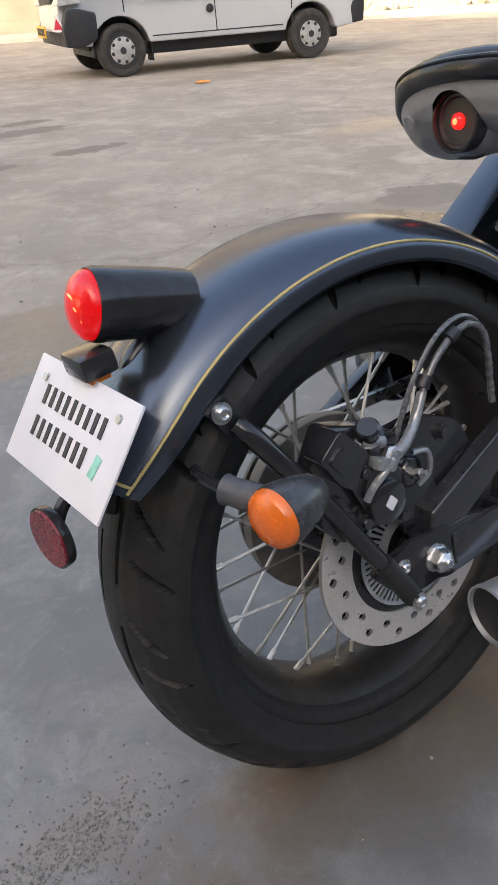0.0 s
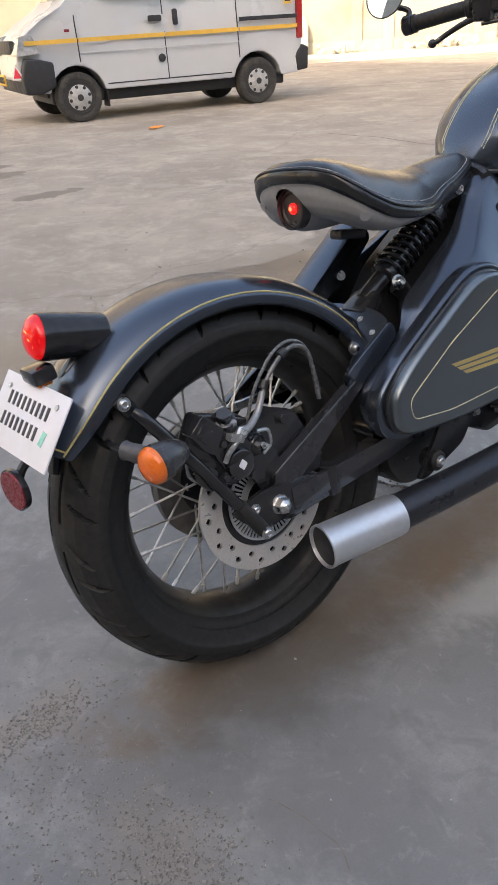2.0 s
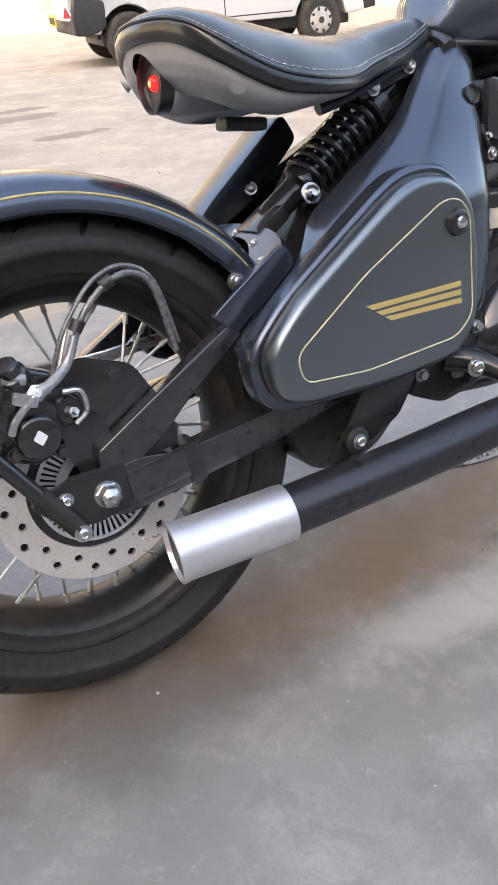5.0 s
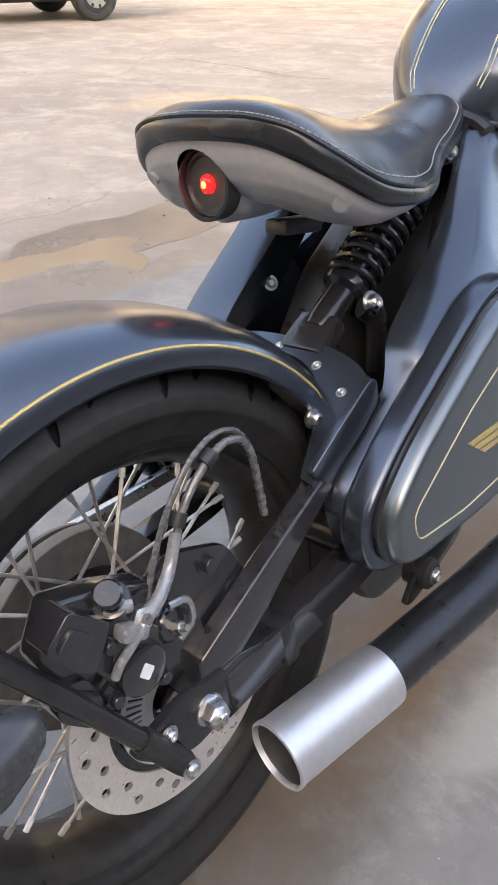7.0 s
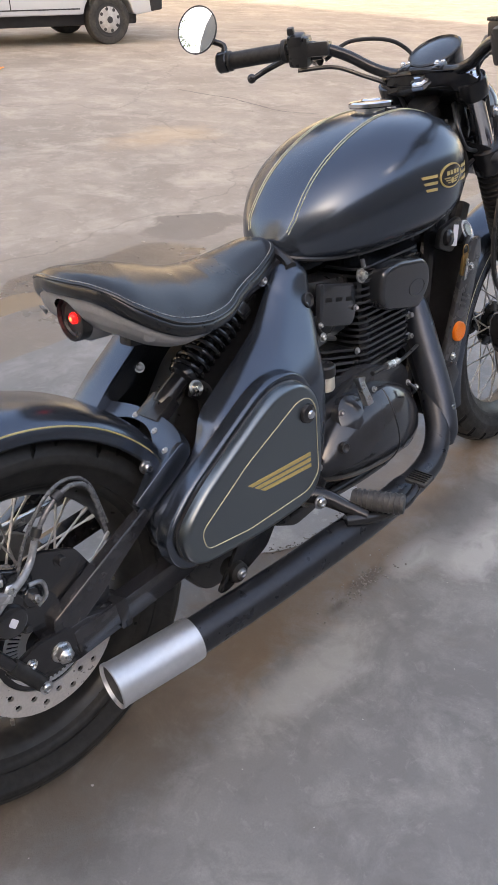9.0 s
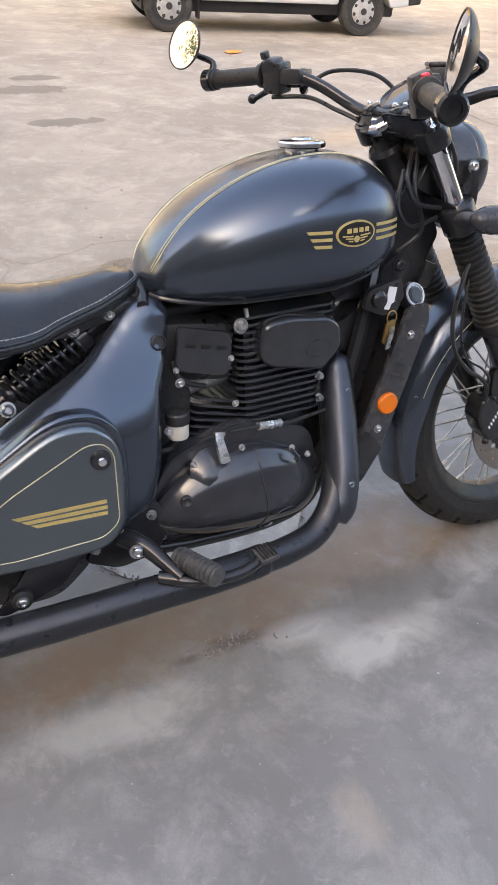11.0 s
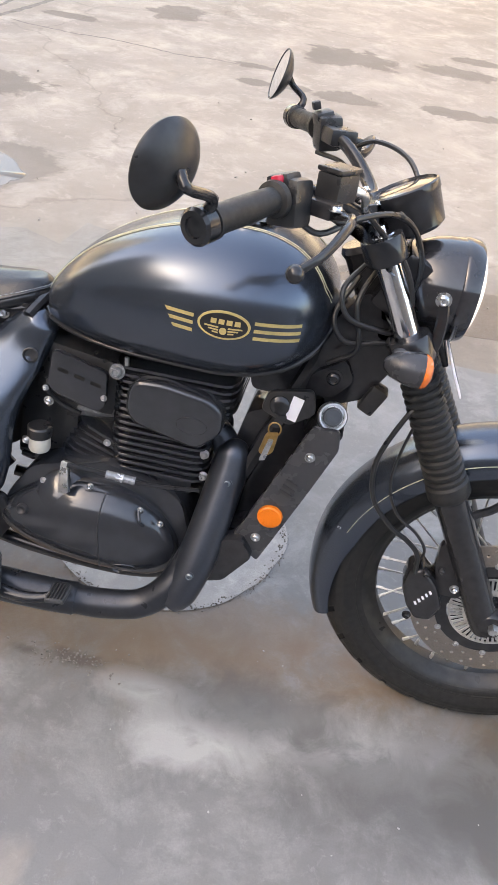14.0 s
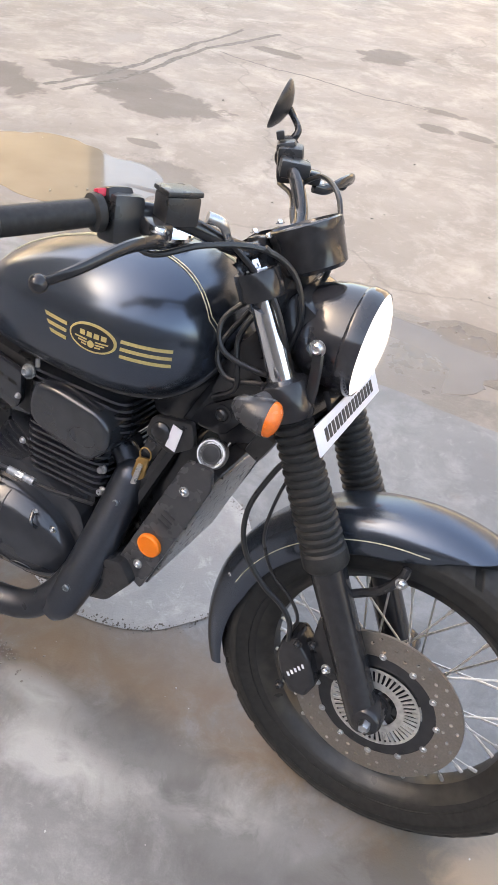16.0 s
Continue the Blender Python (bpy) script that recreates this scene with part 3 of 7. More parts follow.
stones("road_grit", 420, on_road, 0.009, GRAVELMAT, "scattered grit and crumbs on the dusty road", 5)
stones("slab_grit", 1100, round_rim, 0.0036, material("dark_grit", (0.13, 0.112, 0.095), 0.9, 0, 0.5, 60), "dark grit round the pale slab", 21)
stones("apron_grit", 2600, lambda r: (-0.43 + 0.075 * r.gauss(0, 1), -0.12 + 0.13 * r.gauss(0, 1), -0.0006), 0.0030, GRITMAT, "patch of exposed grit in the concrete", 6)
stones("apron_grit", 1100, lambda r: (-0.40 + 0.055 * r.gauss(0, 1), 0.03 + 0.022 * r.gauss(0, 1), -0.0006), 0.0040, GRITMAT, "patch of exposed grit in the concrete", 31)
stones("apron_grit", 1700, lambda r: (-0.35 + 0.05 * r.gauss(0, 1), -0.31 + 0.06 * r.gauss(0, 1), -0.0006), 0.0044, GRITMAT, "patch of exposed grit in the concrete", 32)
stones("apron_grit", 260, lambda r: (0.72 + 0.05 * r.gauss(0, 1), -0.155 + 0.014 * r.gauss(0, 1), -0.0006), 0.0040, GRITMAT, "crumbs of dark grit on the concrete", 33)
crack(PAD_CRACK, 0.0011, 6.0, "hairline crack in the concrete apron", 0.0012, "apron_crack")
stones("apron_crumbs", 160, lambda r: (-0.3 + 2.3 * r.random(), -1.0 + 1.9 * r.random(), -0.0005), 0.0032, DISCMAT, "pale crumbs on the concrete apron", 8)

# ---- far wall, verge and buildings, with unseen walls added south and west ----
PLASTER = material("cream_plaster", (0.66, 0.57, 0.42), 0.85, 0, 0.08, 1.2, 0.4, 12, stain=0.6, stain_color=(0.50, 0.42, 0.31), stain_scale=0.6)
WALLMAT = material("weathered_cream_plaster", (0.45, 0.395, 0.30), 0.85, 0, 0.12, 1.2, 0.4, 12, stain=0.7, stain_color=(0.30, 0.25, 0.18), stain_scale=0.9)
DARKWALL = material("dark_grey_render", (0.15, 0.142, 0.135), 0.8, 0, 0.15, 0.8, 0.3, 9, stain=0.5, stain_color=(0.08, 0.076, 0.073), stain_scale=0.4)
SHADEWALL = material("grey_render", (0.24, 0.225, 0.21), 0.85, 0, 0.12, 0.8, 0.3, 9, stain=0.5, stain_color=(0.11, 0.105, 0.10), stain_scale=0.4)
KERBMAT = material("worn_kerb", (0.52, 0.47, 0.39), 0.85, 0, 0.15, 3, 0.5, 30)
WA, WB = V(12.6, 16.4, 0), V(19.5, 11.9, 0)
wd = (WB - WA).normalized()
wang = math.degrees(math.atan2(wd.y, wd.x))
WM = Matrix.Translation(WA) @ pose(0, 0, 0, 0, 0, wang)


def box(x0, x1, y0, y1, z0, z1, bevel=0.01, m=None):
    return block((x1 - x0, y1 - y0, z1 - z0), (m or Matrix.Identity(4)) @ pose((x0 + x1) / 2, (y0 + y1) / 2, (z0 + z1) / 2), bevel)


wall = tagged(part("wall_far", box(-22, 26, 0, 0.25, -0.1, 3.4, 0.01, WM), WALLMAT), "sunlit cream plastered compound wall", "wall", "", "structure")
for k, x in enumerate((0.35, 2.5, 3.3, 5.6, 8.2)):
    part("pilaster", box(x, x + 0.28, -0.07, 0.0, -0.1, 3.4, 0.015, WM), WALLMAT, wall)
part("plinth", box(-22, 26, -0.05, 0.0, -0.1, 0.32, 0.012, WM), WALLMAT, wall)
tagged(part("kerb", box(-22, 26, -2.6, -0.06, -0.1, 0.06, 0.02, WM), KERBMAT), "worn concrete verge along the wall", "kerb", "", "structure")
tagged(part("building_north", box(-34, -10.35, 14.0, 14.6, -0.1, 11.0, 0.02), PLASTER), "tall cream plastered building", "wall", "", "structure")
# never in view: a block added to keep direct sun off the yard
tagged(part("sun_blocker_west", box(-22.0, -20.0, -32, 7.0, -0.1, 24.4, 0.02), SHADEWALL), "tall plain block out of view, added to keep the sun off the yard", "wall", "", "structure")
# out of view behind the camera: a dark wall added to darken flank reflections
tagged(part("reflection_wall_south", box(-40, 45, -9.8, -9.2, -0.1, 5.4, 0.02), DARKWALL), "plain dark wall out of view, added for the bike to reflect", "wall", "", "structure")
BROWNWALL = material("brown_grey_render", (0.185, 0.165, 0.148), 0.85, 0, 0.15, 0.5, 0.3, 9, stain=0.5, stain_color=(0.10, 0.09, 0.08), stain_scale=0.35)
tagged(part("building_east", box(-22, 26, 0.6, 1.2, -0.1, 10.0, 0.02, WM), BROWNWALL), "brown-grey rendered building behind the compound wall", "wall", "", "structure")
SLABMAT = material("grey_slab", (0.42, 0.38, 0.32), 0.8, 0, 0.12, 3, 0.3, 20)
sl = thing("stone_slab", WM @ pose(0.75, -0.30, 0.05, -14, 0, -8), "grey stone slab leaning against the wall", "slab")
part("slab", prism(round_outline([(0, 0), (0.62, 0), (0.62, 0.75), (0.50, 0.95), (0.0, 0.98)], lambda i: 0.12 if i > 1 else 0.02), -0.04, 0.04, 0.01), SLABMAT, sl)


def rubble(x, y, s, n, seed, label):
    r = random.Random(seed)

    def place():
        q = s * (0.25 + 0.75 * r.random())
        return WM @ Matrix.Translation((x + r.gauss(0, s * 1.3), y + r.gauss(0, s * 0.6), 0.06 + q * 0.2 + r.random() * s * 0.4)) @ Euler((r.random() * 6, r.random() * 6, r.random() * 6)).to_matrix().to_4x4() @ Matrix.Diagonal((q, q * 0.7, q * 0.4, 1))
    return tagged(heap("rubble", n, place, RUBBLEMAT), label, "rubble", "", "stuff")


RUBBLEMAT = material("pale_rubble", (0.45, 0.42, 0.37), 0.9, 0, 0.15, 8, 0.4, 40)
rubble(2.1, -0.55, 0.30, 26, 2, "heap of pale plaster rubble by the wall")
rubble(4.6, -0.55, 0.32, 40, 3, "long heap of white rubble by the wall")
gate = thing("metal_gate", WM @ pose(6.2, -0.10, 0.06, 0, 0, 0), "dull grey metal gate in the compound wall", "gate")
GATEMAT = material("grey_gate_paint", (0.25, 0.23, 0.22), 0.6, 0.1, 0.1, 4, 0.2, 40)
part("gate_leaf", box(0, 1.9, -0.04, 0.04, 0.12, 2.3, 0.01), GATEMAT, gate)
for k in range(5):
    part("rail", box(0.0, 1.9, -0.07, -0.04, 0.2 + k * 0.48, 0.25 + k * 0.48, 0.005), GATEMAT, gate)



def tree(x, y, height, spread, seed):
    """A street tree: a tapered forked trunk and a loose crown of many small leaves in clumps."""
    r = random.Random(seed)
    t = thing("tree", pose(x, y, -0.016), "leafy green street tree beside the yard", "tree")
    fork = height * 0.5
    bm = tube([(0, 0, -0.1), (0.05, 0.02, fork * 0.5), (-0.02, 0.06, fork)], [0.20, 0.15, 0.12], 12, 4)
    tips = []
    for k in range(7):
        a = 2 * math.pi * k / 7 + r.random() * 0.6
        q = V(math.cos(a) * spread * 0.6, math.sin(a) * spread * 0.6, height * (0.70 + 0.18 * r.random()))
        m = V(-0.02, 0.06, fork).lerp(q, 0.5) + V(0, 0, 0.2)
        tube([(-0.02, 0.06, fork - 0.1), m, q], [0.09, 0.05, 0.015], 8, 4, into=bm)
        tips += [q, m.lerp(q, 0.6)]
    part("trunk", bm, material("tree_bark", (0.12, 0.09, 0.065), 0.9, 0, 0.3, 20, 0.6, 60), t)
    co, faces = [], []
    for _ in range(90):
        c = r.choice(tips) + V(r.gauss(0, spread * 0.28), r.gauss(0, spread * 0.28), r.gauss(0, height * 0.08))
        for _ in range(26):
            p = c + V(r.gauss(0, 0.22), r.gauss(0, 0.22), r.gauss(0, 0.16))
            m = Matrix.Translation(p) @ Euler((r.random() * 6, r.random() * 6, r.random() * 6)).to_matrix().to_4x4()
            k, l, w = len(co), 0.07 + 0.05 * r.random(), 0.03 + 0.02 * r.random()
            co += [m @ V(-l, 0, 0), m @ V(0, -w, 0.01), m @ V(l, 0, 0), m @ V(0, w, 0.01)]
            faces.append((k, k + 1, k + 2, k + 3))
    me = bpy.data.meshes.new("crown")
    me.from_pydata(co, [], faces)
    me.materials.append(material("green_leaves", (0.07, 0.12, 0.03), 0.5, 0, 0.35, 3, trans=0.0))
    crown_ob = new("crown", me)
    crown_ob.parent = t
    return t


tree(-9.4, 6.4, 6.2, 2.2, 11)

# paper scrap on the road
SCRAP = material("orange_scrap", (0.85, 0.30, 0.06), 0.7, 0, 0.15, 60)
bm = bmesh.new()
rows = []
for j in range(7):
    rows.append([bm.verts.new((0.20 * i / 8 - 0.1, 0.10 * j / 6 - 0.05, 0.012 + 0.022 * noise.noise((i * 0.6, j * 0.7, 1)))) for i in range(9)])
for a, b in zip(rows, rows[1:]):
    for i in range(8):
        bm.faces.new((a[i], a[i + 1], b[i + 1], b[i]))
sc = tagged(part("paper_scrap", bm, SCRAP), "crumpled orange scrap lying on the road", "litter")
sc.matrix_basis = pose(3.97, 6.84, -0.014, 0, 0, 25)

# ---- the van: x from nose to tail, y across to its far side ----
VANW = material("white_van_paint", (0.50, 0.51, 0.52), 0.32, 0.0, 0.03, 3, 0.0, 10, coat=0.4, stain=0.3, stain_color=(0.5, 0.47, 0.42), stain_scale=2.2)
DARKLINE = material("panel_gap", (0.03, 0.03, 0.03), 0.8, 0, 0.1, 20)
VBUMP = material("dark_bumper_plastic", (0.020, 0.020, 0.022), 0.55, 0, 0.15, 20, 0.2, 300)
VGLASS = material("dark_van_glass", (0.02, 0.024, 0.026), 0.05, 0, 0.1, 4, coat=1.0, rough_vary=0.02)
VWHEEL = material("silver_wheel_paint", (0.40, 0.395, 0.38), 0.5, 0.1, 0.15, 30, stain=0.5, stain_color=(0.15, 0.13, 0.11), stain_scale=12)
VTYRE = material("dusty_van_tyre", (0.035, 0.033, 0.030), 0.8, 0, 0.3, 40, 0.4, 200, stain=0.6, stain_color=(0.10, 0.088, 0.072), stain_scale=9)
YELLOW = material("yellow_band", (0.72, 0.42, 0.07), 0.4, 0, 0.06, 20)
LAMPG = material("headlight_glass", (0.55, 0.56, 0.57), 0.1, 0.5, 0.3, 24, coat=1.0)
VM = pose(3.83, 8.28, -0.016, 0, 0, math.degrees(math.atan2(-0.47, 2.31)))
van = thing("van", VM, "white six-door minivan with a yellow side band, parked", "van")
VW = 1.46
PROFILE = [(-0.58, 0.40), (-0.64, 0.50), (-0.64, 0.72), (-0.57, 0.92), (-0.34, 1.08), (-0.08, 1.22), (0.16, 1.44), (0.44, 1.68), (0.70, 1.77), (1.4, 1.80), (2.5, 1.80), (2.88, 1.74), (2.97, 1.50), (3.00, 1.0), (2.99, 0.50), (2.96, 0.40)]
ARCH = 0.335


def arch(cx):
    return [(cx + ARCH * math.cos(a), 0.275 + ARCH * math.sin(a)) for a in [math.radians(d) for d in range(10, 171, 16)]]


low = [(2.96, 0.34), (2.72, 0.31)] + arch(2.35) + [(1.95, 0.33), (0.40, 0.33)] + arch(0.0) + [(-0.42, 0.34), (-0.58, 0.36)]
OUT = PROFILE + low


def tumble(co):
    """Sides lean in above the belt; the nose is rounded in plan."""
    k = max(0.0, (co.z - 1.05) / 0.75)
    inn = 0.13 * k ** 1.2
    nose = max(0.0, (-0.25 - co.x) / 0.4) ** 2 * 0.16
    y = co.y + (inn + nose if co.y < VW / 2 else -inn - nose)
    return (co.x, y, co.z)


body = part("body", prism(OUT, 0.0, VW, 0.035, 3, tumble), VANW, van, "white dusty van body")


def on_side(poly, depth, mat, name, parent, lift=0.006, bevel=0.0, label=""):
    """A plate on the near flank that follows its lean."""
    return part(name, prism(poly, -lift, depth, bevel, 2, lambda c: (c.x, (c.y if c.y > 0 else c.y) + 0.13 * max(0.0, (c.z - 1.05) / 0.75) ** 1.2, c.z)), mat, parent, label)


for x0, x1 in ((0.30, 1.10), (1.18, 2.06), (2.16, 2.86)):
    tilt = 0.26 if x0 < 0.5 else 0.0
    on_side(round_outline([(x0 + 0.02, 1.26), (x1, 1.26), (x1, 1.62), (x0 + tilt, 1.62)], 0.05, 3), 0.02, VGLASS, "window", body, 0.004)
for x0, x1 in ((-0.55, 0.055), (0.075, 1.13), (1.15, 2.10), (2.12, 2.97)):
    on_side([(x0, 0.845), (x1, 0.845), (x1, 0.89), (x0, 0.89)], 0.01, YELLOW, "side_band", body, 0.004)
for x in (0.065, 1.14, 2.11):
    on_side([(x - 0.006, 0.64 if x < 0.1 else 0.39), (x + 0.006, 0.64 if x < 0.1 else 0.39), (x + 0.006, 1.66), (x - 0.006, 1.66)], 0.005, DARKLINE, "door_gap", body, 0.0025)
on_side([(0.36, 0.385), (1.98, 0.385), (1.98, 0.398), (0.36, 0.398)], 0.005, DARKLINE, "sill_gap", body, 0.0025)
on_side([(2.12, 0.955), (2.93, 0.955), (2.93, 1.0), (2.12, 1.0)], 0.005, VBUMP, "slide_rail", body, 0.006)
on_side([(0.07, 0.73), (2.10, 0.73), (2.10, 0.74), (0.07, 0.74)], 0.004, VANW, "body_crease", body, 0.008, 0.003)
for x, z, w, h in ((0.94, 1.01, 0.16, 0.065), (1.25, 0.96, 0.055, 0.17)):
    hd = on_side(round_outline([(x, z), (x + w, z), (x + w, z + h), (x, z + h)], 0.02, 3), 0.02, VBUMP, "door_handle", body, 0.022, 0.006)
part("fuel_flap", turn([(0, 0.012), (0.035, 0.010), (0.045, 0.004), (0.045, -0.004), (0, -0.004)], (1.07, 0.0, 0.62), (0, -1, 0), 24), VBUMP, body)
part("side_repeater", block((0.06, 0.02, 0.03), pose(-0.05, -0.004, 0.97), 0.006), DARKRED, body)
part("permit_sticker", block((0.10, 0.004, 0.15), pose(2.80, -0.002, 1.19), 0), YELLOW, body)
for i in range(2):
    part("sticker_mark", block((0.07, 0.004, 0.035), pose(2.80, -0.0045, 1.22 - i * 0.06), 0), INK, body)
# bumpers, lights, grille, plate
bump = part("front_bumper", prism([(-0.72, 0.34), (-0.74, 0.52), (-0.68, 0.72), (-0.52, 0.70), (-0.36, 0.66), (-0.36, 0.40), (-0.55, 0.33)], -0.012, VW + 0.012, 0.03, 3, lambda c: (c.x + 0.10 * abs((c.y - VW / 2) / (VW / 2)) ** 4, c.y, c.z)), VBUMP, van, "dark grey plastic bumper")
part("grille", box(-0.655, -0.60, 0.34, VW - 0.34, 0.76, 0.90, 0.01), VBUMP, van)
for y in (0.04, VW - 0.34):
    part("headlight", prism(round_outline([(-0.66, 0.74), (-0.38, 0.76), (-0.46, 0.96), (-0.60, 0.94)], 0.03), y - 0.035, y + 0.28, 0.02, 3, lambda c: (c.x, c.y, c.z)), LAMPG, van, "clear headlight")
tri = part("warning_triangle", prism(round_outline([(-0.09, 0), (0.09, 0), (0, 0.17)], 0.012), -0.004, 0.004, 0), PLATE, bump, "red and white warning triangle")
tri.matrix_basis = pose(-0.655, 0.12, 0.50, 6, 0, -50)
t2 = part("triangle_centre", prism([(-0.058, 0.02), (0.058, 0.02), (0, 0.13)], -0.007, -0.004, 0), REDPLASTIC, tri)
vp = part("number_plate", box(-0.755, -0.74, 0.44, 0.94, 0.43, 0.55, 0.004), material("yellow_plate", (0.75, 0.42, 0.03), 0.45, 0, 0.05, 30), van, "yellow number plate with black marks")
for i in range(7):
    part("mark", box(-0.758, -0.754, 0.48 + i * 0.062, 0.52 + i * 0.062, 0.455, 0.525, 0), INK, vp)
part("rear_bumper", prism([(2.92, 0.34), (3.08, 0.36), (3.09, 0.62), (2.98, 0.66), (2.90, 0.52)], -0.01, VW + 0.01, 0.025, 3), VBUMP, van)
part("tail_light", box(2.93, 3.01, -0.008, 0.10, 0.72, 1.30, 0.012), material("red_tail_glass", (0.35, 0.02, 0.02), 0.15, 0, 0.1, 20, coat=1.0), van)
part("underbody", box(-0.3, 2.8, 0.15, VW - 0.15, 0.20, 0.34, 0.03), VBUMP, van)
part("mudflap", box(0.34, 0.36, 0.02, 0.22, 0.14, 0.36, 0.004), RUBBER, van)
part("windscreen", prism([(0.0, 1.28), (0.40, 1.64), (0.38, 1.655), (-0.02, 1.295)], 0.16, VW - 0.16, 0.004), VGLASS, van)
for x in (0.0, 2.35):
    for y, s in ((0.0, -1), (VW, 1)):
        whl = part("wheel", turn([(0.270, s * -0.15), (0.272, s * -0.03), (0.262, s * -0.005), (0.235, s * 0.004), (0.195, s * -0.002), (0.185, s * -0.010), (0.18, s * -0.16)], (x, y, 0.268), (0, 1, 0), 48), VTYRE, van, "dusty van wheel with a silver steel rim")
        part("rim", turn([(0.187, s * -0.008), (0.180, s * -0.002), (0.165, s * -0.010), (0.150, s * -0.045), (0.120, s * -0.040), (0.085, s * -0.020), (0.055, s * -0.022), (0.05, s * -0.035), (0.0, s * -0.035)], (x, y, 0.268), (0, 1, 0), 40), DARKLINE, whl)
        part("wheel_centre", turn([(0.142, s * -0.020), (0.140, s * -0.004), (0.128, s * 0.002), (0.095, s * 0.004), (0.075, s * 0.014), (0.045, s * 0.016), (0.0, s * 0.016)], (x, y, 0.268), (0, 1, 0), 40), VWHEEL, whl)
        for k in range(8):
            a = 2 * math.pi * (k + 0.3) / 8
            part("rim_hole", turn([(0.0, s * 0.0065), (0.017, s * 0.0060), (0.020, s * 0.0020)], (x + 0.118 * math.cos(a), y, 0.268 + 0.118 * math.sin(a)), (0, 1, 0), 14), DARKLINE, whl)
        part("hub_cap", turn([(0, s * 0.006), (0.034, s * 0.004), (0.042, s * -0.006)], (x, y + s * 0.016, 0.268), (0, 1, 0), 20), DARKLINE, whl)
        for k in range(4):
            a = 2 * math.pi * k / 4
            part("wheel_nut", turn([(0, s * 0.012), (0.011, s * 0.012), (0.012, 0)], (x + 0.06 * math.cos(a), y + s * 0.013, 0.268 + 0.06 * math.sin(a)), (0, 1, 0), 6), VWHEEL, whl)
for x in (0.0, 2.35):
    part("wheel_well", prism([(x + 0.33 * math.cos(a), 0.275 + 0.33 * math.sin(a)) for a in [math.radians(d) for d in range(0, 181, 12)]], 0.25, VW - 0.25, 0), DARKLINE, van)

# ---- the motorcycle: x forward, y to its left, z up, leaning on its stand ----
LEAN = 9.0
bike = thing("motorcycle", pose(0, -0.035, 0, -LEAN, 0, 0), "satin navy and black single-seat bobber motorcycle leaning on its stand", "motorcycle")

RC, RR = (0.0, 0.0, 0.304), 0.309
FC, FR = (1.487, -0.004, 0.315), 0.3175


def tread_rear(a, y):
    """Depth of the slanted tread slots at an angle round the tyre and a distance from its middle."""
    pitch = 2 * math.pi / 16
    d = 0.0
    s = abs(y)
    for off, lo, hi, lean, wide in ((0.0, 0.026, 0.066, 3.4, 0.044), (0.5, 0.034, 0.0735, 2.0, 0.040)):
        if lo < s < hi:
            u = ((a + off * pitch + (0.1 if y < 0 else 0.0) - (s - lo) * lean) / pitch) % 1.0
            k = (s - (lo + hi) / 2) / ((hi - lo) / 2)
            if min(u, 1 - u) < wide * (1 - k ** 4):
                d = 0.0080
    u = ((a + (0.1 if y < 0 else 0.0)) / pitch) % 1.0
    if abs(s - 0.018) < 0.0026 and 0.15 < u < 0.78:
        d = 0.0070
    return d


def tread_front(a, y):
    pitch = 2 * math.pi / 26
    d = 0.0
    for side in (-1, 1):
        s = y * side
        for off, lo, hi, lean in ((0.0, 0.006, 0.030, 6.0), (0.5, 0.022, 0.045, -3.0)):
            if lo < s < hi:
                u = ((a + off * pitch + side * 0.06 - (s - lo) * lean) / pitch) % 1.0
                if min(u, 1 - u) < 0.09:
                    d = 0.004
    return d


def tyre(parent, c, R, profile, tread, label):
    """A tyre with its tread cut in; the slot floors' shade is put into a darker colour."""
    seg = 1300
    fine = []
    for (r0, y0), (r1, y1) in zip(profile, profile[1:]):
        k = max(1, int(math.hypot(r1 - r0, y1 - y0) / (0.0019 if r0 > R - 0.055 else 0.006)))
        fine += [(r0 + (r1 - r0) * i / k, y0 + (y1 - y0) * i / k) for i in range(k)]
    fine.append(profile[-1])
    m = len(fine)
    co = []
    for i in range(seg):
        a = 2 * math.pi * i / seg
        for r, y in fine:
            q = r - (tread(a, y) if r > R - 0.055 else 0.0)
            co.append((c[0] + q * math.cos(a), c[1] + y, c[2] + q * math.sin(a)))
    faces = [(i * m + j, i * m + j + 1, ((i + 1) % seg) * m + j + 1, ((i + 1) % seg) * m + j) for i in range(seg) for j in range(m - 1)]
    me = bpy.data.meshes.new("tyre")
    me.from_pydata(co, [], faces)
    bm = bmesh.new()
    bm.from_mesh(me)
    bpy.data.meshes.remove(me)
    # slot floors get the darker material in place of the shade in the grooves
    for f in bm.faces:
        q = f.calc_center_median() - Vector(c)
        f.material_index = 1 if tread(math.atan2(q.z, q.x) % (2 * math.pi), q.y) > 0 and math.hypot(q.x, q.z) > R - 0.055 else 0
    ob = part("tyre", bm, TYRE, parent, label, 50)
    ob.data.materials.append(RECESS_SHADE)
    return ob


def tyre_profile(R, w, bead):
    """Half profiles mirrored: bead, wall with a moulded rib, shoulder, crown."""
    half = [(bead - 0.004, w * 0.62), (bead + 0.004, w * 0.78), (bead + 0.012, w * 0.80), (bead + 0.0125, w * 0.84), (bead + 0.02, w * 0.88), (bead + 0.035, w * 0.975), (R - 0.05, w), (R - 0.045, w * 1.0), (R - 0.036, w * 0.97),
            (R - 0.022, w * 0.84), (R - 0.011, w * 0.64), (R - 0.0035, w * 0.36), (R - 0.0005, w * 0.14), (R, 0)]
    return [(r, -y) for r, y in half] + [(r, y) for r, y in half[::-1][1:]]


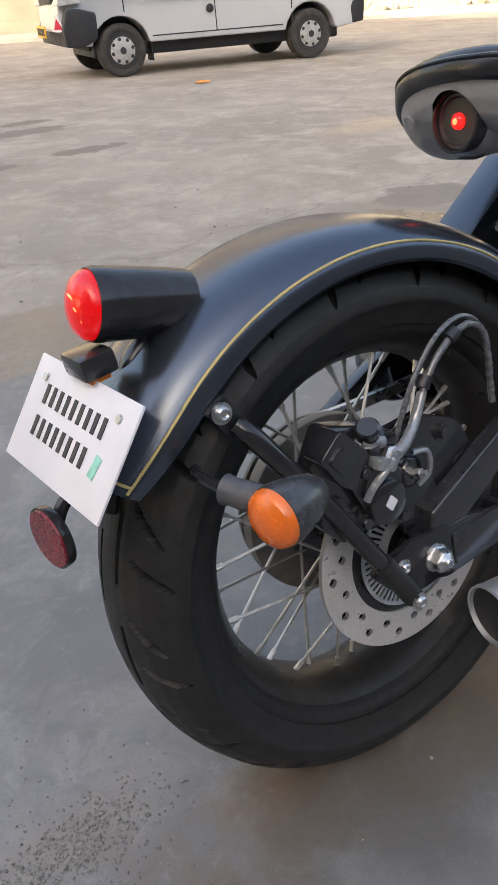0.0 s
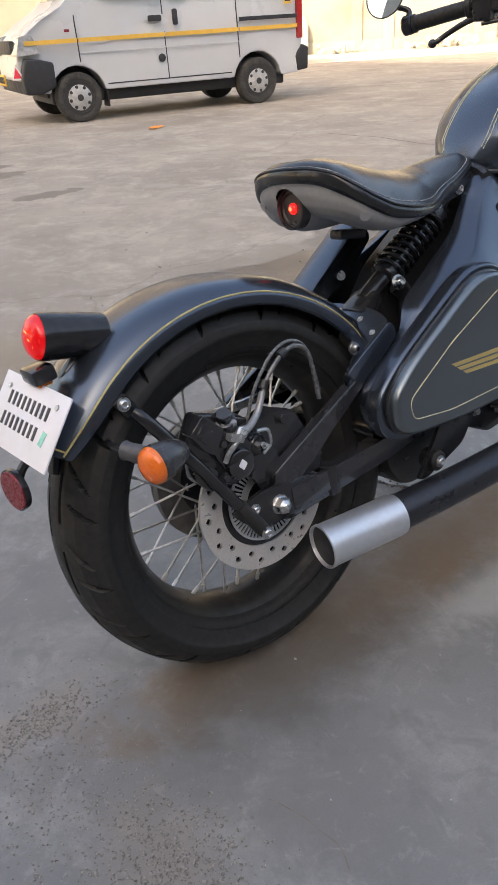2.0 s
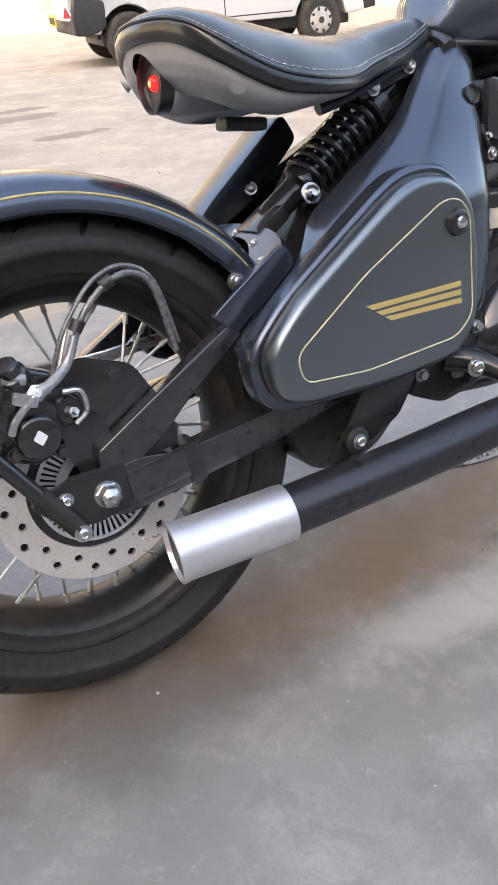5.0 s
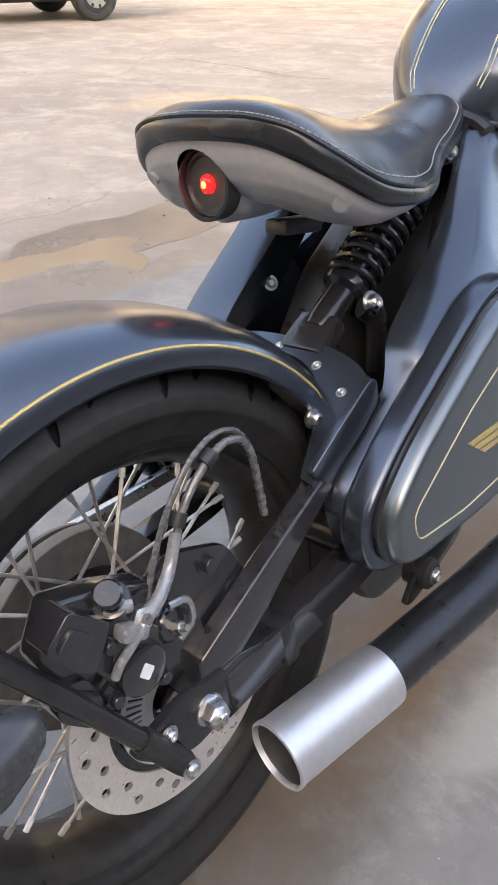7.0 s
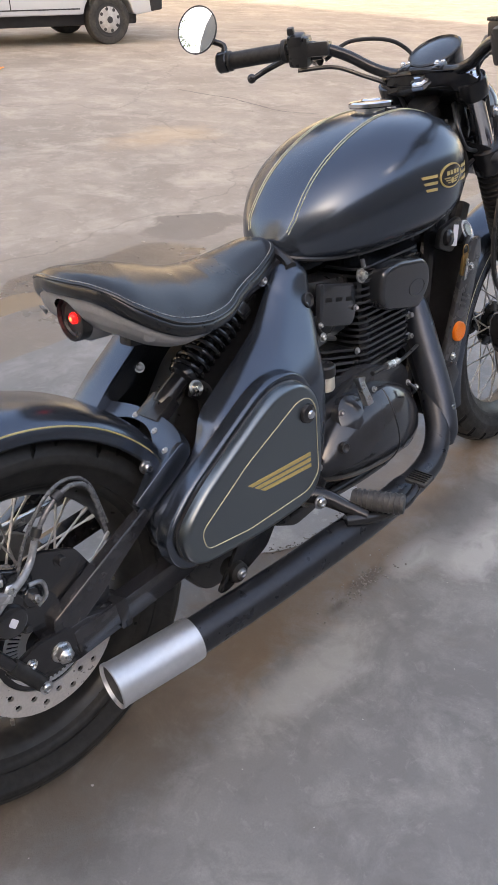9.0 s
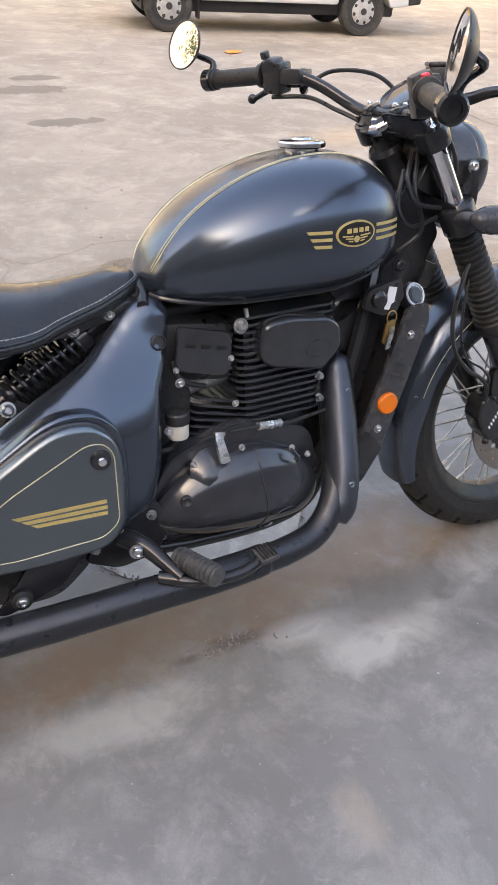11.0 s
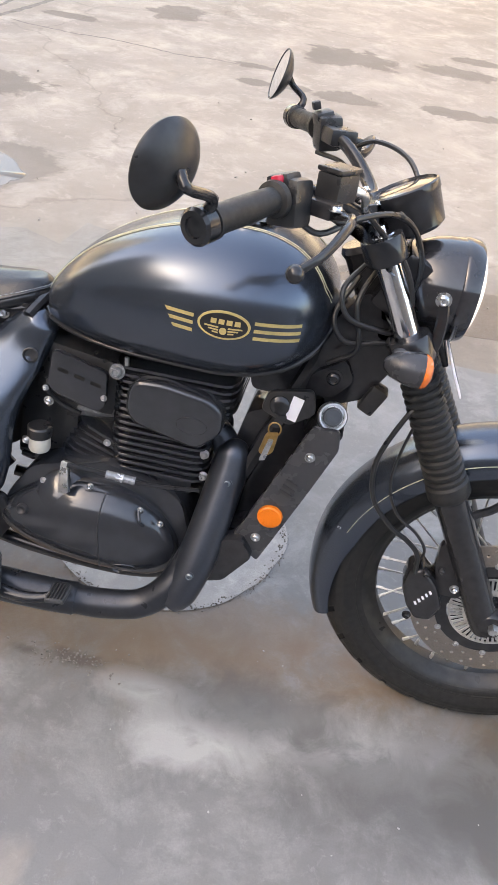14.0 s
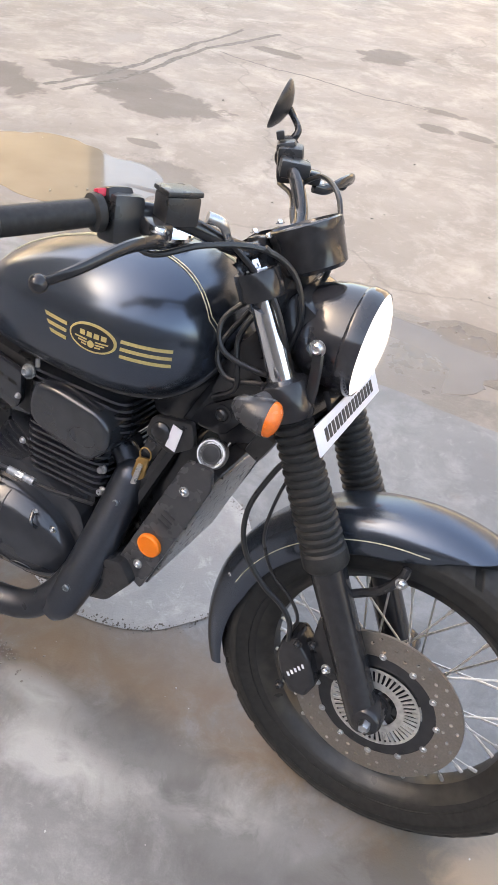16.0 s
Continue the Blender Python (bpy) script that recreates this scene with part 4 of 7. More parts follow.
def rim_mesh(c, bead, w):
    pr = [(bead + 0.006, -w), (bead + 0.009, -w - 0.002), (bead + 0.009, -w + 0.006), (bead - 0.006, -w + 0.012), (bead - 0.014, -w * 0.4), (bead - 0.017, 0), (bead - 0.014, w * 0.4), (bead - 0.006, w - 0.012), (bead + 0.009, w - 0.006),
          (bead + 0.009, w + 0.002), (bead + 0.006, w), (bead - 0.004, w - 0.004), (bead - 0.012, w - 0.016), (bead - 0.021, w * 0.38), (bead - 0.0235, 0), (bead - 0.021, -w * 0.38), (bead - 0.012, -w + 0.016), (bead - 0.004, -w + 0.004)]
    return turn(pr, c, (0, 1, 0), 96, loop=True)


def spokes(parent, c, hub_r, rim_r, hub_y, count, lead):
    """Crossed steel spokes with their nipples, one mesh a spoke."""
    for k in range(count):
        side = -1 if k % 2 else 1
        a = 2 * math.pi * (k + 0.5) / count
        b = a + (lead if (k // 2) % 2 else -lead)
        p = V(c[0] + hub_r * math.cos(b), c[1] + side * hub_y, c[2] + hub_r * math.sin(b))
        q = V(c[0] + rim_r * math.cos(a), c[1] + side * 0.006, c[2] + rim_r * math.sin(a))
        d = (q - p).normalized()
        bm = tube([p, q - d * 0.016], 0.0020, 6)
        tube([q - d * 0.017, q + d * 0.004], 0.0034, 6, into=bm)
        part("spoke", bm, SPOKE, parent)


# rear wheel
rear = part("rear_wheel", rim_mesh(RC, 0.218, 0.050), RIM, bike, "dusty black spoked rear wheel")
tyre(rear, RC, RR, tyre_profile(RR, 0.076, 0.222), tread_rear, "broad worn black tyre with slanted slots")
spokes(rear, RC, 0.062, 0.199, 0.034, 36, 0.62)
part("hub", turn([(0.0, -0.075), (0.03, -0.075), (0.034, -0.05), (0.068, -0.042), (0.07, -0.034), (0.045, -0.028), (0.042, 0.028), (0.07, 0.034), (0.072, 0.05), (0.06, 0.07), (0, 0.075)], RC, (0, 1, 0), 40), BLACK, rear)
part("sprocket", turn([(0.05, 0.078), (0.098, 0.078), (0.104, 0.080), (0.104, 0.085), (0.098, 0.088), (0.05, 0.088)], RC, (0, 1, 0), 84, loop=True), DUSTY, rear)
part("drum_plate", soften(turn([(0, 0.07), (0.105, 0.072), (0.112, 0.062), (0.112, 0.045), (0.06, 0.04)], RC, (0, 1, 0), 48), 0.001, 1), DUSTY, rear)
rd = part("brake_disc", holed_ring([(0.080, 0.088, 36, 0, 0), (0.088, 0.100, 14, 0.0050, 0.0), (0.100, 0.112, 14, 0.0052, 0.22), (0.112, 0.120, 36, 0, 0)], (RC[0], RC[2]), -0.096, 0.005), DISC, rear, "drilled steel brake disc")
part("disc_carrier", turn([(0.03, -0.095), (0.081, -0.093), (0.081, -0.089), (0.03, -0.08)], RC, (0, 1, 0), 48, loop=True), BLACK, rd)


def tone_ring(parent, c, y, r0, r1, count, mat):
    bm = bmesh.new()
    rings = []
    for r in (r0 - 0.012, r0, r1, r1 + 0.004):
        rings.append([bm.verts.new((c[0] + r * math.cos(math.pi * k / count), c[1] + y, c[2] + r * math.sin(math.pi * k / count))) for k in range(2 * count)])
    for level in range(3):
        for k in range(2 * count):
            if level != 1 or k % 2:
                j = (k + 1) % (2 * count)
                bm.faces.new((rings[level][k], rings[level][j], rings[level + 1][j], rings[level + 1][k]))
    bmesh.ops.recalc_face_normals(bm, faces=bm.faces)
    bmesh.ops.solidify(bm, geom=list(bm.faces), thickness=0.002)
    return part("abs_ring", bm, mat, parent, "slotted steel sensor ring")


tone_ring(rd, RC, -0.100, 0.047, 0.066, 56, ALU)

# ring added behind the disc so that its drilled holes look shaded
part("hole_shade_ring", turn([(0.083, -0.089), (0.1135, -0.089), (0.1135, -0.086), (0.083, -0.086)], RC, (0, 1, 0), 60, loop=True), RECESS_SHADE, rd)

# front wheel
front = part("front_wheel", rim_mesh(FC, 0.230, 0.036), RIM, bike, "dusty black spoked front wheel")
tyre(front, FC, FR, tyre_profile(FR, 0.050, 0.234), tread_front, "narrow black front tyre with zigzag slots")
spokes(front, FC, 0.055, 0.211, 0.030, 36, 0.60)
part("hub", turn([(0, -0.07), (0.028, -0.07), (0.03, -0.045), (0.058, -0.036), (0.06, -0.03), (0.035, -0.024), (0.035, 0.024), (0.06, 0.03), (0.06, 0.036), (0.03, 0.045), (0.025, 0.07), (0, 0.07)], FC, (0, 1, 0), 36), BLACK, front)
fd = part("brake_disc", holed_ring([(0.100, 0.107, 40, 0, 0), (0.107, 0.118, 20, 0.0032, 0.0), (0.118, 0.129, 20, 0.0034, 0.16), (0.129, 0.140, 20, 0.0034, 0.05), (0.140, 0.144, 40, 0, 0)], (FC[0], FC[2]), FC[1] - 0.068, 0.005), FRONTDISC, front, "drilled steel brake disc")
part("disc_carrier", turn([(0.078, -0.067), (0.101, -0.067), (0.101, -0.062), (0.078, -0.060)], FC, (0, 1, 0), 60, loop=True), BLACK, fd)
for k in range(10):
    a = 2 * math.pi * k / 10
    part("carrier_arm", block((0.06, 0.004, 0.016), Matrix.Translation(FC) @ Matrix.Rotation(-a, 4, "Y") @ Matrix.Translation((0.055, -0.061, 0)), 0.001), BLACK, fd)
for k in range(12):
    a = 2 * math.pi * (k + 0.3) / 12
    bolt(fd, (FC[0] + 0.102 * math.cos(a), FC[1] - 0.068, FC[2] + 0.102 * math.sin(a)), r=0.0045, h=0.003, hexed=False, name="rivet")
tone_ring(fd, FC, -0.072, 0.050, 0.072, 48, SPOKE)


# fenders
def fender(name, c, a0, a1, edge_r, top_r, half_w, label, flare=None, n=48, m=26, power=2.7, nose=0.0):
    rings = []
    for i in range(n + 1):
        a = radians(a0 + (a1 - a0) * i / n)
        e, t, w = edge_r, top_r, half_w
        if flare:
            e, t, w = flare(i / n, e, t, w)
        outer, inner = [], []
        for j in range(m + 1):
            s = -1 + 2 * j / m
            y = math.sin(s * math.pi / 2) * w
            k = max(0.0, 1 - abs(math.sin(s * math.pi / 2)) ** power) ** (1 / power)
            r = e + (t - e) * k
            b = a + radians(nose) * abs(s) ** 2.4 * (1 - i / n) ** 4
            outer.append(V(c[0] + r * math.cos(b), c[1] + y, c[2] + r * math.sin(b)))
            inner.append(V(c[0] + (r - 0.0035) * math.cos(b), c[1] + y * 0.965, c[2] + (r - 0.0035) * math.sin(b)))
        rings.append(outer + inner[::-1])
    return part(name, loft(rings), PAINT, bike, label)


def rear_flare(t, e, top, w):
    k = max(0, (t - 0.86) / 0.14)
    k0 = max(0, (0.06 - t) / 0.06)
    return e + 0.018 * k * k + 0.012 * t, top + 0.024 * max(0, t - 0.35), w * (1 - 0.10 * k ** 3 - 0.1 * k0)


fender("rear_fender", RC, 33, 150, 0.297, 0.341, 0.088, "satin navy rear mudguard with a gold pinstripe", rear_flare)


def fender_line(name, c, a0, a1, edge_r, half_w, mat, up, r=0.0013, side=-1, flare=None, top=0.341, s=0.968, whole=None):
    pts = []
    for i in range(41):
        t = i / 40
        a = radians(a0 + (a1 - a0) * t)
        if whole:
            t = (math.degrees(a) - whole[0]) / (whole[1] - whole[0])
        e, tp, w = (flare(t, edge_r, top, half_w) if flare else (edge_r, top, half_w))
        rr = e + (tp - e) * max(0.0, 1 - s ** 2.7) ** (1 / 2.7) * up
        pts.append((c[0] + (rr + 0.0004) * math.cos(a), c[1] + side * s * w, c[2] + (rr + 0.0004) * math.sin(a)))
    return part(name, tube(pts, r, 6, 2), mat, bike, "")


fender_line("pinstripe", RC, 34, 149.5, 0.297, 0.088, GOLD, 1.0, 0.0015, -1, rear_flare, 0.341)
fender_line("pinstripe", RC, 34, 149.5, 0.297, 0.088, GOLD, 1.0, 0.0015, 1, rear_flare, 0.341)


e, tp, w = rear_flare(0.985, 0.297, 0.341, 0.088)
pts = []
for i in range(31):
    q = -0.968 + 1.936 * i / 30
    rr = e + (tp - e) * (1 - abs(q) ** 2.7) ** (1 / 2.7) + 0.0004
    a = radians(148.4)
    pts.append((RC[0] + rr * math.cos(a), RC[1] + q * w, RC[2] + rr * math.sin(a)))
part("pinstripe", tube(pts, 0.0015, 6, 1), GOLD, bike)


def front_flare(t, e, top, w):
    k = max(0, (t - 0.72) / 0.28)
    f = max(0, (0.16 - t) / 0.16)
    return e + 0.026 * k + 0.016 * f, top - 0.006 * k - 0.003 * f, w * (1 - 0.12 * k - 0.10 * f * f)


fender("front_fender", FC, 74, 201, 0.279, 0.342, 0.062, "satin navy front mudguard with a pale pinstripe", front_flare, nose=15)
fender_line("pinstripe", FC, 91, 162, 0.279, 0.062, PALE, 1.0, 0.0008, -1, front_flare, 0.342, 0.978, (74, 201))


# tank
TX = [0.612, 0.622, 0.645, 0.70, 0.775, 0.86, 0.94, 1.00, 1.045, 1.078, 1.094, 1.102]
TT = [0.715, 0.746, 0.784, 0.836, 0.877, 0.904, 0.912, 0.906, 0.888, 0.858, 0.828, 0.80]
TB = [0.700, 0.694, 0.688, 0.680, 0.676, 0.676, 0.678, 0.688, 0.706, 0.734, 0.762, 0.785]
TW = [0.012, 0.042, 0.080, 0.123, 0.154, 0.170, 0.174, 0.162, 0.138, 0.098, 0.055, 0.014]


def tank_at(x):
    return np.interp(x, TXF, TTF), np.interp(x, TXF, TBF), np.interp(x, TXF, TWF)


curve = smooth_path([(a, b, 0) for a, b in zip(TX, TT)], 6)
TXF = [p.x for p in curve]
TTF = [p.y for p in curve]
TBF = [p.y for p in smooth_path([(a, b, 0) for a, b in zip(TX, TB)], 6)]
TWF = [p.y for p in smooth_path([(a, b, 0) for a, b in zip(TX, TW)], 6)]
TN = 2.6


def tank_ring(x, n=28):
    zt, zb, w = tank_at(x)
    zm = zb + 0.48 * (zt - zb)
    pts = []
    for k in range(n):
        a = math.pi * k / n * 2
        ca, sa = math.cos(a), math.sin(a)
        y = w * math.copysign(abs(ca) ** (2 / TN), ca)
        h = (zt - zm) if sa >= 0 else (zm - zb)
        ex = TN if sa >= 0 else 3.4
        z = zm + h * math.copysign(abs(sa) ** (2 / ex), sa)
        if sa < 0:
            y *= 1 - 0.10 * abs(sa) ** 2
        pts.append(V(x, y, z))
    return pts


def tank_y(x, z):
    """The right flank of the tank."""
    zt, zb, w = tank_at(x)
    zm = zb + 0.48 * (zt - zb)
    if z >= zm:
        q = min(1.0, (z - zm) / (zt - zm))
        return -w * (1 - q ** TN) ** (1 / TN)
    q = min(1.0, (zm - z) / (zm - zb))
    return -w * (1 - q ** 3.4) ** (1 / TN) * (1 - 0.10 * q ** 3)


def tank_line_z(x, y):
    zt, zb, w = tank_at(x)
    zm = zb + 0.48 * (zt - zb)
    q = min(1.0, abs(y) / w)
    return zm + (zt - zm) * (1 - q ** TN) ** (1 / TN)


tank = part("fuel_tank", loft([tank_ring(x) for x in TXF]), PAINT, bike, "satin navy teardrop fuel tank with gold stripes", 60)
# seam lip along the tank's lower edge
for side in (-1, 1):
    pts = [(x, side * (0.0025 - tank_y(x, tank_at(x)[1] + 0.014)), tank_at(x)[1] + 0.014) for x in np.linspace(0.622, 1.096, 30)]
    part("tank_seam", tube(pts, 0.0048, 8, 2, flat=1.0), BLACK, tank)
# pinstripes: a pair over each shoulder of the tank
for side in (-1, 1):
    for off in (0.0, 0.006):
        pts = []
        for i in range(40):
            x = 0.628 + (1.086 - 0.628) * i / 39
            w = tank_at(x)[2]
            y = side * min(0.050 + off + 0.030 * max(0, (x - 0.95) / 0.14) ** 2, w * (0.80 + off * 12))
            pts.append((x, y, tank_line_z(x, y) + 0.0003))
        part("pinstripe", tube(pts, 0.0010, 6, 1), PALE, tank)


def decal(outline, lift, thick, mat, parent, name, label=""):
    """A thin mark that follows the tank's flank; the outline is a closed ring in x and z."""
    n = len(outline)
    cx, cz = sum(p[0] for p in outline) / n, sum(p[1] for p in outline) / n
    bm = bmesh.new()
    levels = [0.0, 0.35, 0.7, 1.0]
    rows = [[bm.verts.new((cx + (x - cx) * k, tank_y(cx + (x - cx) * k, cz + (z - cz) * k) - lift, cz + (z - cz) * k)) for x, z in outline] for k in levels[1:]]
    mid = bm.verts.new((cx, tank_y(cx, cz) - lift, cz))
    for i in range(n):
        j = (i + 1) % n
        bm.faces.new((mid, rows[0][i], rows[0][j]))
        for a, b in zip(rows, rows[1:]):
            bm.faces.new((a[i], a[j], b[j], b[i]))
    back = [bm.verts.new(v.co + V(0, thick, 0)) for v in rows[-1]]
    for i in range(n):
        bm.faces.new((rows[-1][i], rows[-1][(i + 1) % n], back[(i + 1) % n], back[i]))
    return part(name, bm, mat, parent, label)


EMX, EMZ = 0.942, 0.797
def ellipse(a, b, n=40, cx=EMX, cz=EMZ):
    return [(cx + a * math.cos(2 * math.pi * k / n), cz + b * math.sin(2 * math.pi * k / n)) for k in range(n)]


def strip(x0, z0, x1, z1, h, n=10, slant=0.0):
    up = [(x0 + (x1 - x0) * i / n, z0 + (z1 - z0) * i / n + h / 2) for i in range(n + 1)]
    dn = [(x0 + slant + (x1 - x0 - slant) * i / n, z0 + (z1 - z0) * i / n - h / 2) for i in range(n + 1)]
    return up + dn[::-1]


emblem = decal(ellipse(0.039, 0.0215), 0.0016, 0.003, GOLD, tank, "emblem", "oval gold and dark badge")
decal(ellipse(0.0355, 0.0185), 0.0022, 0.001, BLACK, emblem, "field")
for i in range(4):
    x = EMX - 0.0195 + i * 0.0118
    decal(strip(x, EMZ + 0.0055, x + 0.0085, EMZ + 0.0055, 0.0075, 3), 0.0026, 0.0005, GOLD, emblem, "mark")
decal(ellipse(0.0055, 0.0055, 20, EMX, EMZ - 0.0085), 0.0026, 0.0005, GOLD, emblem, "mark")
for side in (-1, 1):
    for i in range(3):
        decal(strip(EMX + side * 0.007, EMZ - 0.0035 - i * 0.0042, EMX + side * (0.028 - i * 0.006), EMZ - 0.0025 - i * 0.0042, 0.0022, 4), 0.0026, 0.0005, GOLD, emblem, "wing")
for i in range(3):
    dz = EMZ + 0.0115 - i * 0.0115
    decal(strip(0.851 + i * 0.006, dz - 0.0040, 0.896, dz - 0.0055, 0.0050, 8, 0.004), 0.0010, 0.001, GOLD, tank, "stripe")
    decal(strip(0.986, dz - 0.0025, 1.052, dz - 0.0045, 0.0050, 10), 0.0010, 0.001, GOLD, tank, "stripe")
# filler cap
cap = part("filler_cap", turn([(0.0, 0.0185), (0.017, 0.018), (0.019, 0.0155), (0.033, 0.0145), (0.040, 0.0130), (0.0425, 0.010), (0.0425, 0.004), (0.040, 0.002), (0.030, 0.001), (0.030, -0.008), (0, -0.008)], (0.935, 0, 0.914), (0.02, 0, 1), 48), CHROME, tank, "chrome filler cap")
part("lock_flap", soften(block((0.030, 0.014, 0.004), pose(0.938, 0, 0.930, 0, 2, 35), 0.001), 0), CHROME, cap)
# black strap round the tank's rear and the bracket under it
part("tank_mount", tube([(0.60, -0.075, 0.70), (0.607, -0.05, 0.712), (0.612, 0, 0.722), (0.607, 0.05, 0.712), (0.60, 0.075, 0.70)], 0.010, 8), BLACK, bike)


# seat
RIMLINE = [(0.193, 0.0, 0.774, 0.752), (0.195, 0.03, 0.773, 0.751), (0.201, 0.056, 0.771, 0.748), (0.207, 0.08, 0.766, 0.742), (0.217, 0.102, 0.757, 0.731), (0.237, 0.122, 0.738, 0.714), (0.269, 0.133, 0.715, 0.693), (0.302, 0.136, 0.699, 0.679),
           (0.35, 0.134, 0.688, 0.671), (0.396, 0.121, 0.685, 0.669), (0.428, 0.107, 0.687, 0.671), (0.457, 0.092, 0.694, 0.678), (0.495, 0.076, 0.701, 0.684), (0.533, 0.065, 0.709, 0.69), (0.577, 0.05, 0.724, 0.702), (0.6, 0.034, 0.731, 0.708), (0.612, 0.013, 0.733, 0.71)]
SPINE_X = [0.198, 0.217, 0.25, 0.284, 0.332, 0.38, 0.428, 0.476, 0.524, 0.562, 0.6]
SPINE_Z = [0.777, 0.780, 0.783, 0.779, 0.763, 0.747, 0.738, 0.737, 0.743, 0.747, 0.743]


def rim_ring(per=5):
    """The saddle's outline, once round: place of the stitch line with the band's lower edge."""
    right = [(V(x, -w, zs), zb) for x, w, zs, zb in RIMLINE]
    left = [(V(x, w, zs), zb) for x, w, zs, zb in RIMLINE[:0:-1]]
    both = right + left
    top = smooth_path([p for p, zb in both], per, True)
    low = smooth_path([V(p.x, p.y, zb) for p, zb in both], per, True)
    return [(p, q.z) for p, q in zip(top, low)]


RING = rim_ring()


def spine(p):
    x = 0.2405 + (p.x - 0.186) * (0.3345 / 0.426)
    return V(x, 0, float(np.interp(x, SPINE_X, SPINE_Z)))


def outward(p):
    d = V(p.x - spine(p).x, p.y, 0)
    return d.normalized()


def crown(p, k):
    """A point of the padded top, from the stitch line (0) to the ridge (1)."""
    s = spine(p)
    q = p.lerp(s, k)
    q.z = p.z + (s.z - p.z) * (1 - (1 - k) ** 2.3) + 0.006 * math.sin(math.pi * min(1.0, k * 1.6)) * (1 - k)
    return q


rings = []
for out, f in ((-0.030, 1.0), (-0.006, 1.04), (0.0015, 0.96), (0.0040, 0.75), (0.0045, 0.45), (0.0035, 0.20), (0.0015, 0.04)):
    rings.append([V(p.x, p.y, p.z + (zb - p.z) * f) + outward(p) * out for p, zb in RING])
for k in (0.015, 0.05, 0.10, 0.17, 0.26, 0.37, 0.50, 0.64, 0.80, 1.0):
    rings.append([crown(p, k) for p, zb in RING])
bm = loft(rings)
bmesh.ops.remove_doubles(bm, verts=bm.verts, dist=0.0004)
seat = part("seat", bm, LEATHER, bike, "black leather solo saddle with white stitching", 55)
part("welt", tube([p + outward(p) * 0.0012 + V(0, 0, 0.0002) for p, zb in RING], 0.0022, 6, 1, closed=True), LEATHER, seat)
bm = bmesh.new()
line = [crown(p, 0.045) + V(0, 0, 0.0004) for p, zb in RING]
for a, b in zip(line, line[1:] + line[:1]):
    k = max(1, int((b - a).length / 0.0055))
    for j in range(k):
        p, q = a.lerp(b, j / k), a.lerp(b, (j + 0.68) / k)
        if (q - p).length > 0.0008:
            tube([p, q], 0.0006, 4, into=bm)
part("stitching", bm, THREAD, seat, "white stitching")

# tail pan under the saddle, with a round opening for its lamp
PAN_X, PAN_Z = [0.186, 0.217, 0.25, 0.284, 0.313, 0.351, 0.409, 0.447, 0.62], [0.694, 0.688, 0.671, 0.660, 0.656, 0.659, 0.664, 0.675, 0.700]
rings = []
for inset, f in ((0.030, 0.0), (0.004, 0.0), (0.003, 0.10), (0.005, 0.35), (0.011, 0.62), (0.021, 0.84), (0.034, 0.96), (0.055, 1.0)):
    r = []
    for p, zb in RING:
        back = min(1.0, max(0.0, (0.266 - p.x) / 0.07))
        lowest = min(zb - 0.004, float(np.interp(p.x, PAN_X, PAN_Z)))
        q = V(min(p.x, 0.42 + (p.x - 0.42) * 0.35), p.y, zb + 0.003 + (lowest - zb - 0.003) * f) - outward(p) * min(inset * (1 + 0.5 * back * f), abs(p.y) * 0.9 + 0.05)
        r.append(q)
    rings.append(r)
LX, LY, LZ = 0.212, 0.006, 0.711
bm = loft(rings)
bmesh.ops.subdivide_edges(bm, edges=[e for e in bm.edges if e.verts[0].co.x < 0.257 and e.verts[1].co.x < 0.257], cuts=3, use_grid_fill=True)
hole = [f for f in bm.faces if f.calc_center_median().x < 0.252 and math.hypot(f.calc_center_median().y - LY, f.calc_center_median().z - LZ) < 0.034 and len(f.verts) < 8]
bmesh.ops.delete(bm, geom=hole, context="FACES")
for v in {v for e in bm.edges if e.is_boundary for v in e.verts}:
    r = math.hypot(v.co.y - LY, v.co.z - LZ)
    if 0.015 < r < 0.045 and v.co.x < 0.257:
        v.co.y, v.co.z = LY + (v.co.y - LY) * 0.0335 / r, LZ + (v.co.z - LZ) * 0.0335 / r
pan = part("tail_pan", bm, GREYPLASTIC, bike, "grey plastic tail pan under the saddle", 50)
part("lamp_bezel", turn([(0.0300, -0.006), (0.0308, -0.008), (0.0335, -0.007), (0.0340, 0.0), (0.0340, 0.03), (0.0300, 0.03)], (LX, LY, LZ), (1, 0, -0.05), 40, loop=True), PLASTIC, pan)
part("lamp_tunnel", turn([(0.0345, 0.010), (0.0385, 0.018), (0.0395, 0.06), (0.036, 0.11), (0.0, 0.12)], (LX, LY, LZ), (1, 0, -0.05), 36), GREYPLASTIC, pan)
lamp = part("saddle_lamp", turn([(0.0, 0.001), (0.024, 0.001), (0.026, -0.002), (0.029, -0.002), (0.0300, 0.001), (0.0300, 0.05), (0.025, 0.10), (0, 0.10)], (LX, LY, LZ), (1, 0, -0.05), 40), PLASTIC, pan, "small round black lamp housing")
part("lens", turn([(0, -0.0065), (0.005, -0.0055), (0.0085, -0.002), (0.009, 0.002), (0, 0.002)], (LX, LY, LZ), (1, 0, -0.05), 20), REDSMALL, lamp, "lit red lens")
part("bulb", turn([(0, -0.0074), (0.0022, -0.0070), (0.0036, -0.0058), (0.0036, -0.003), (0, -0.003)], (LX, LY, LZ), (1, 0, -0.05), 16), REDGLOW, lamp)
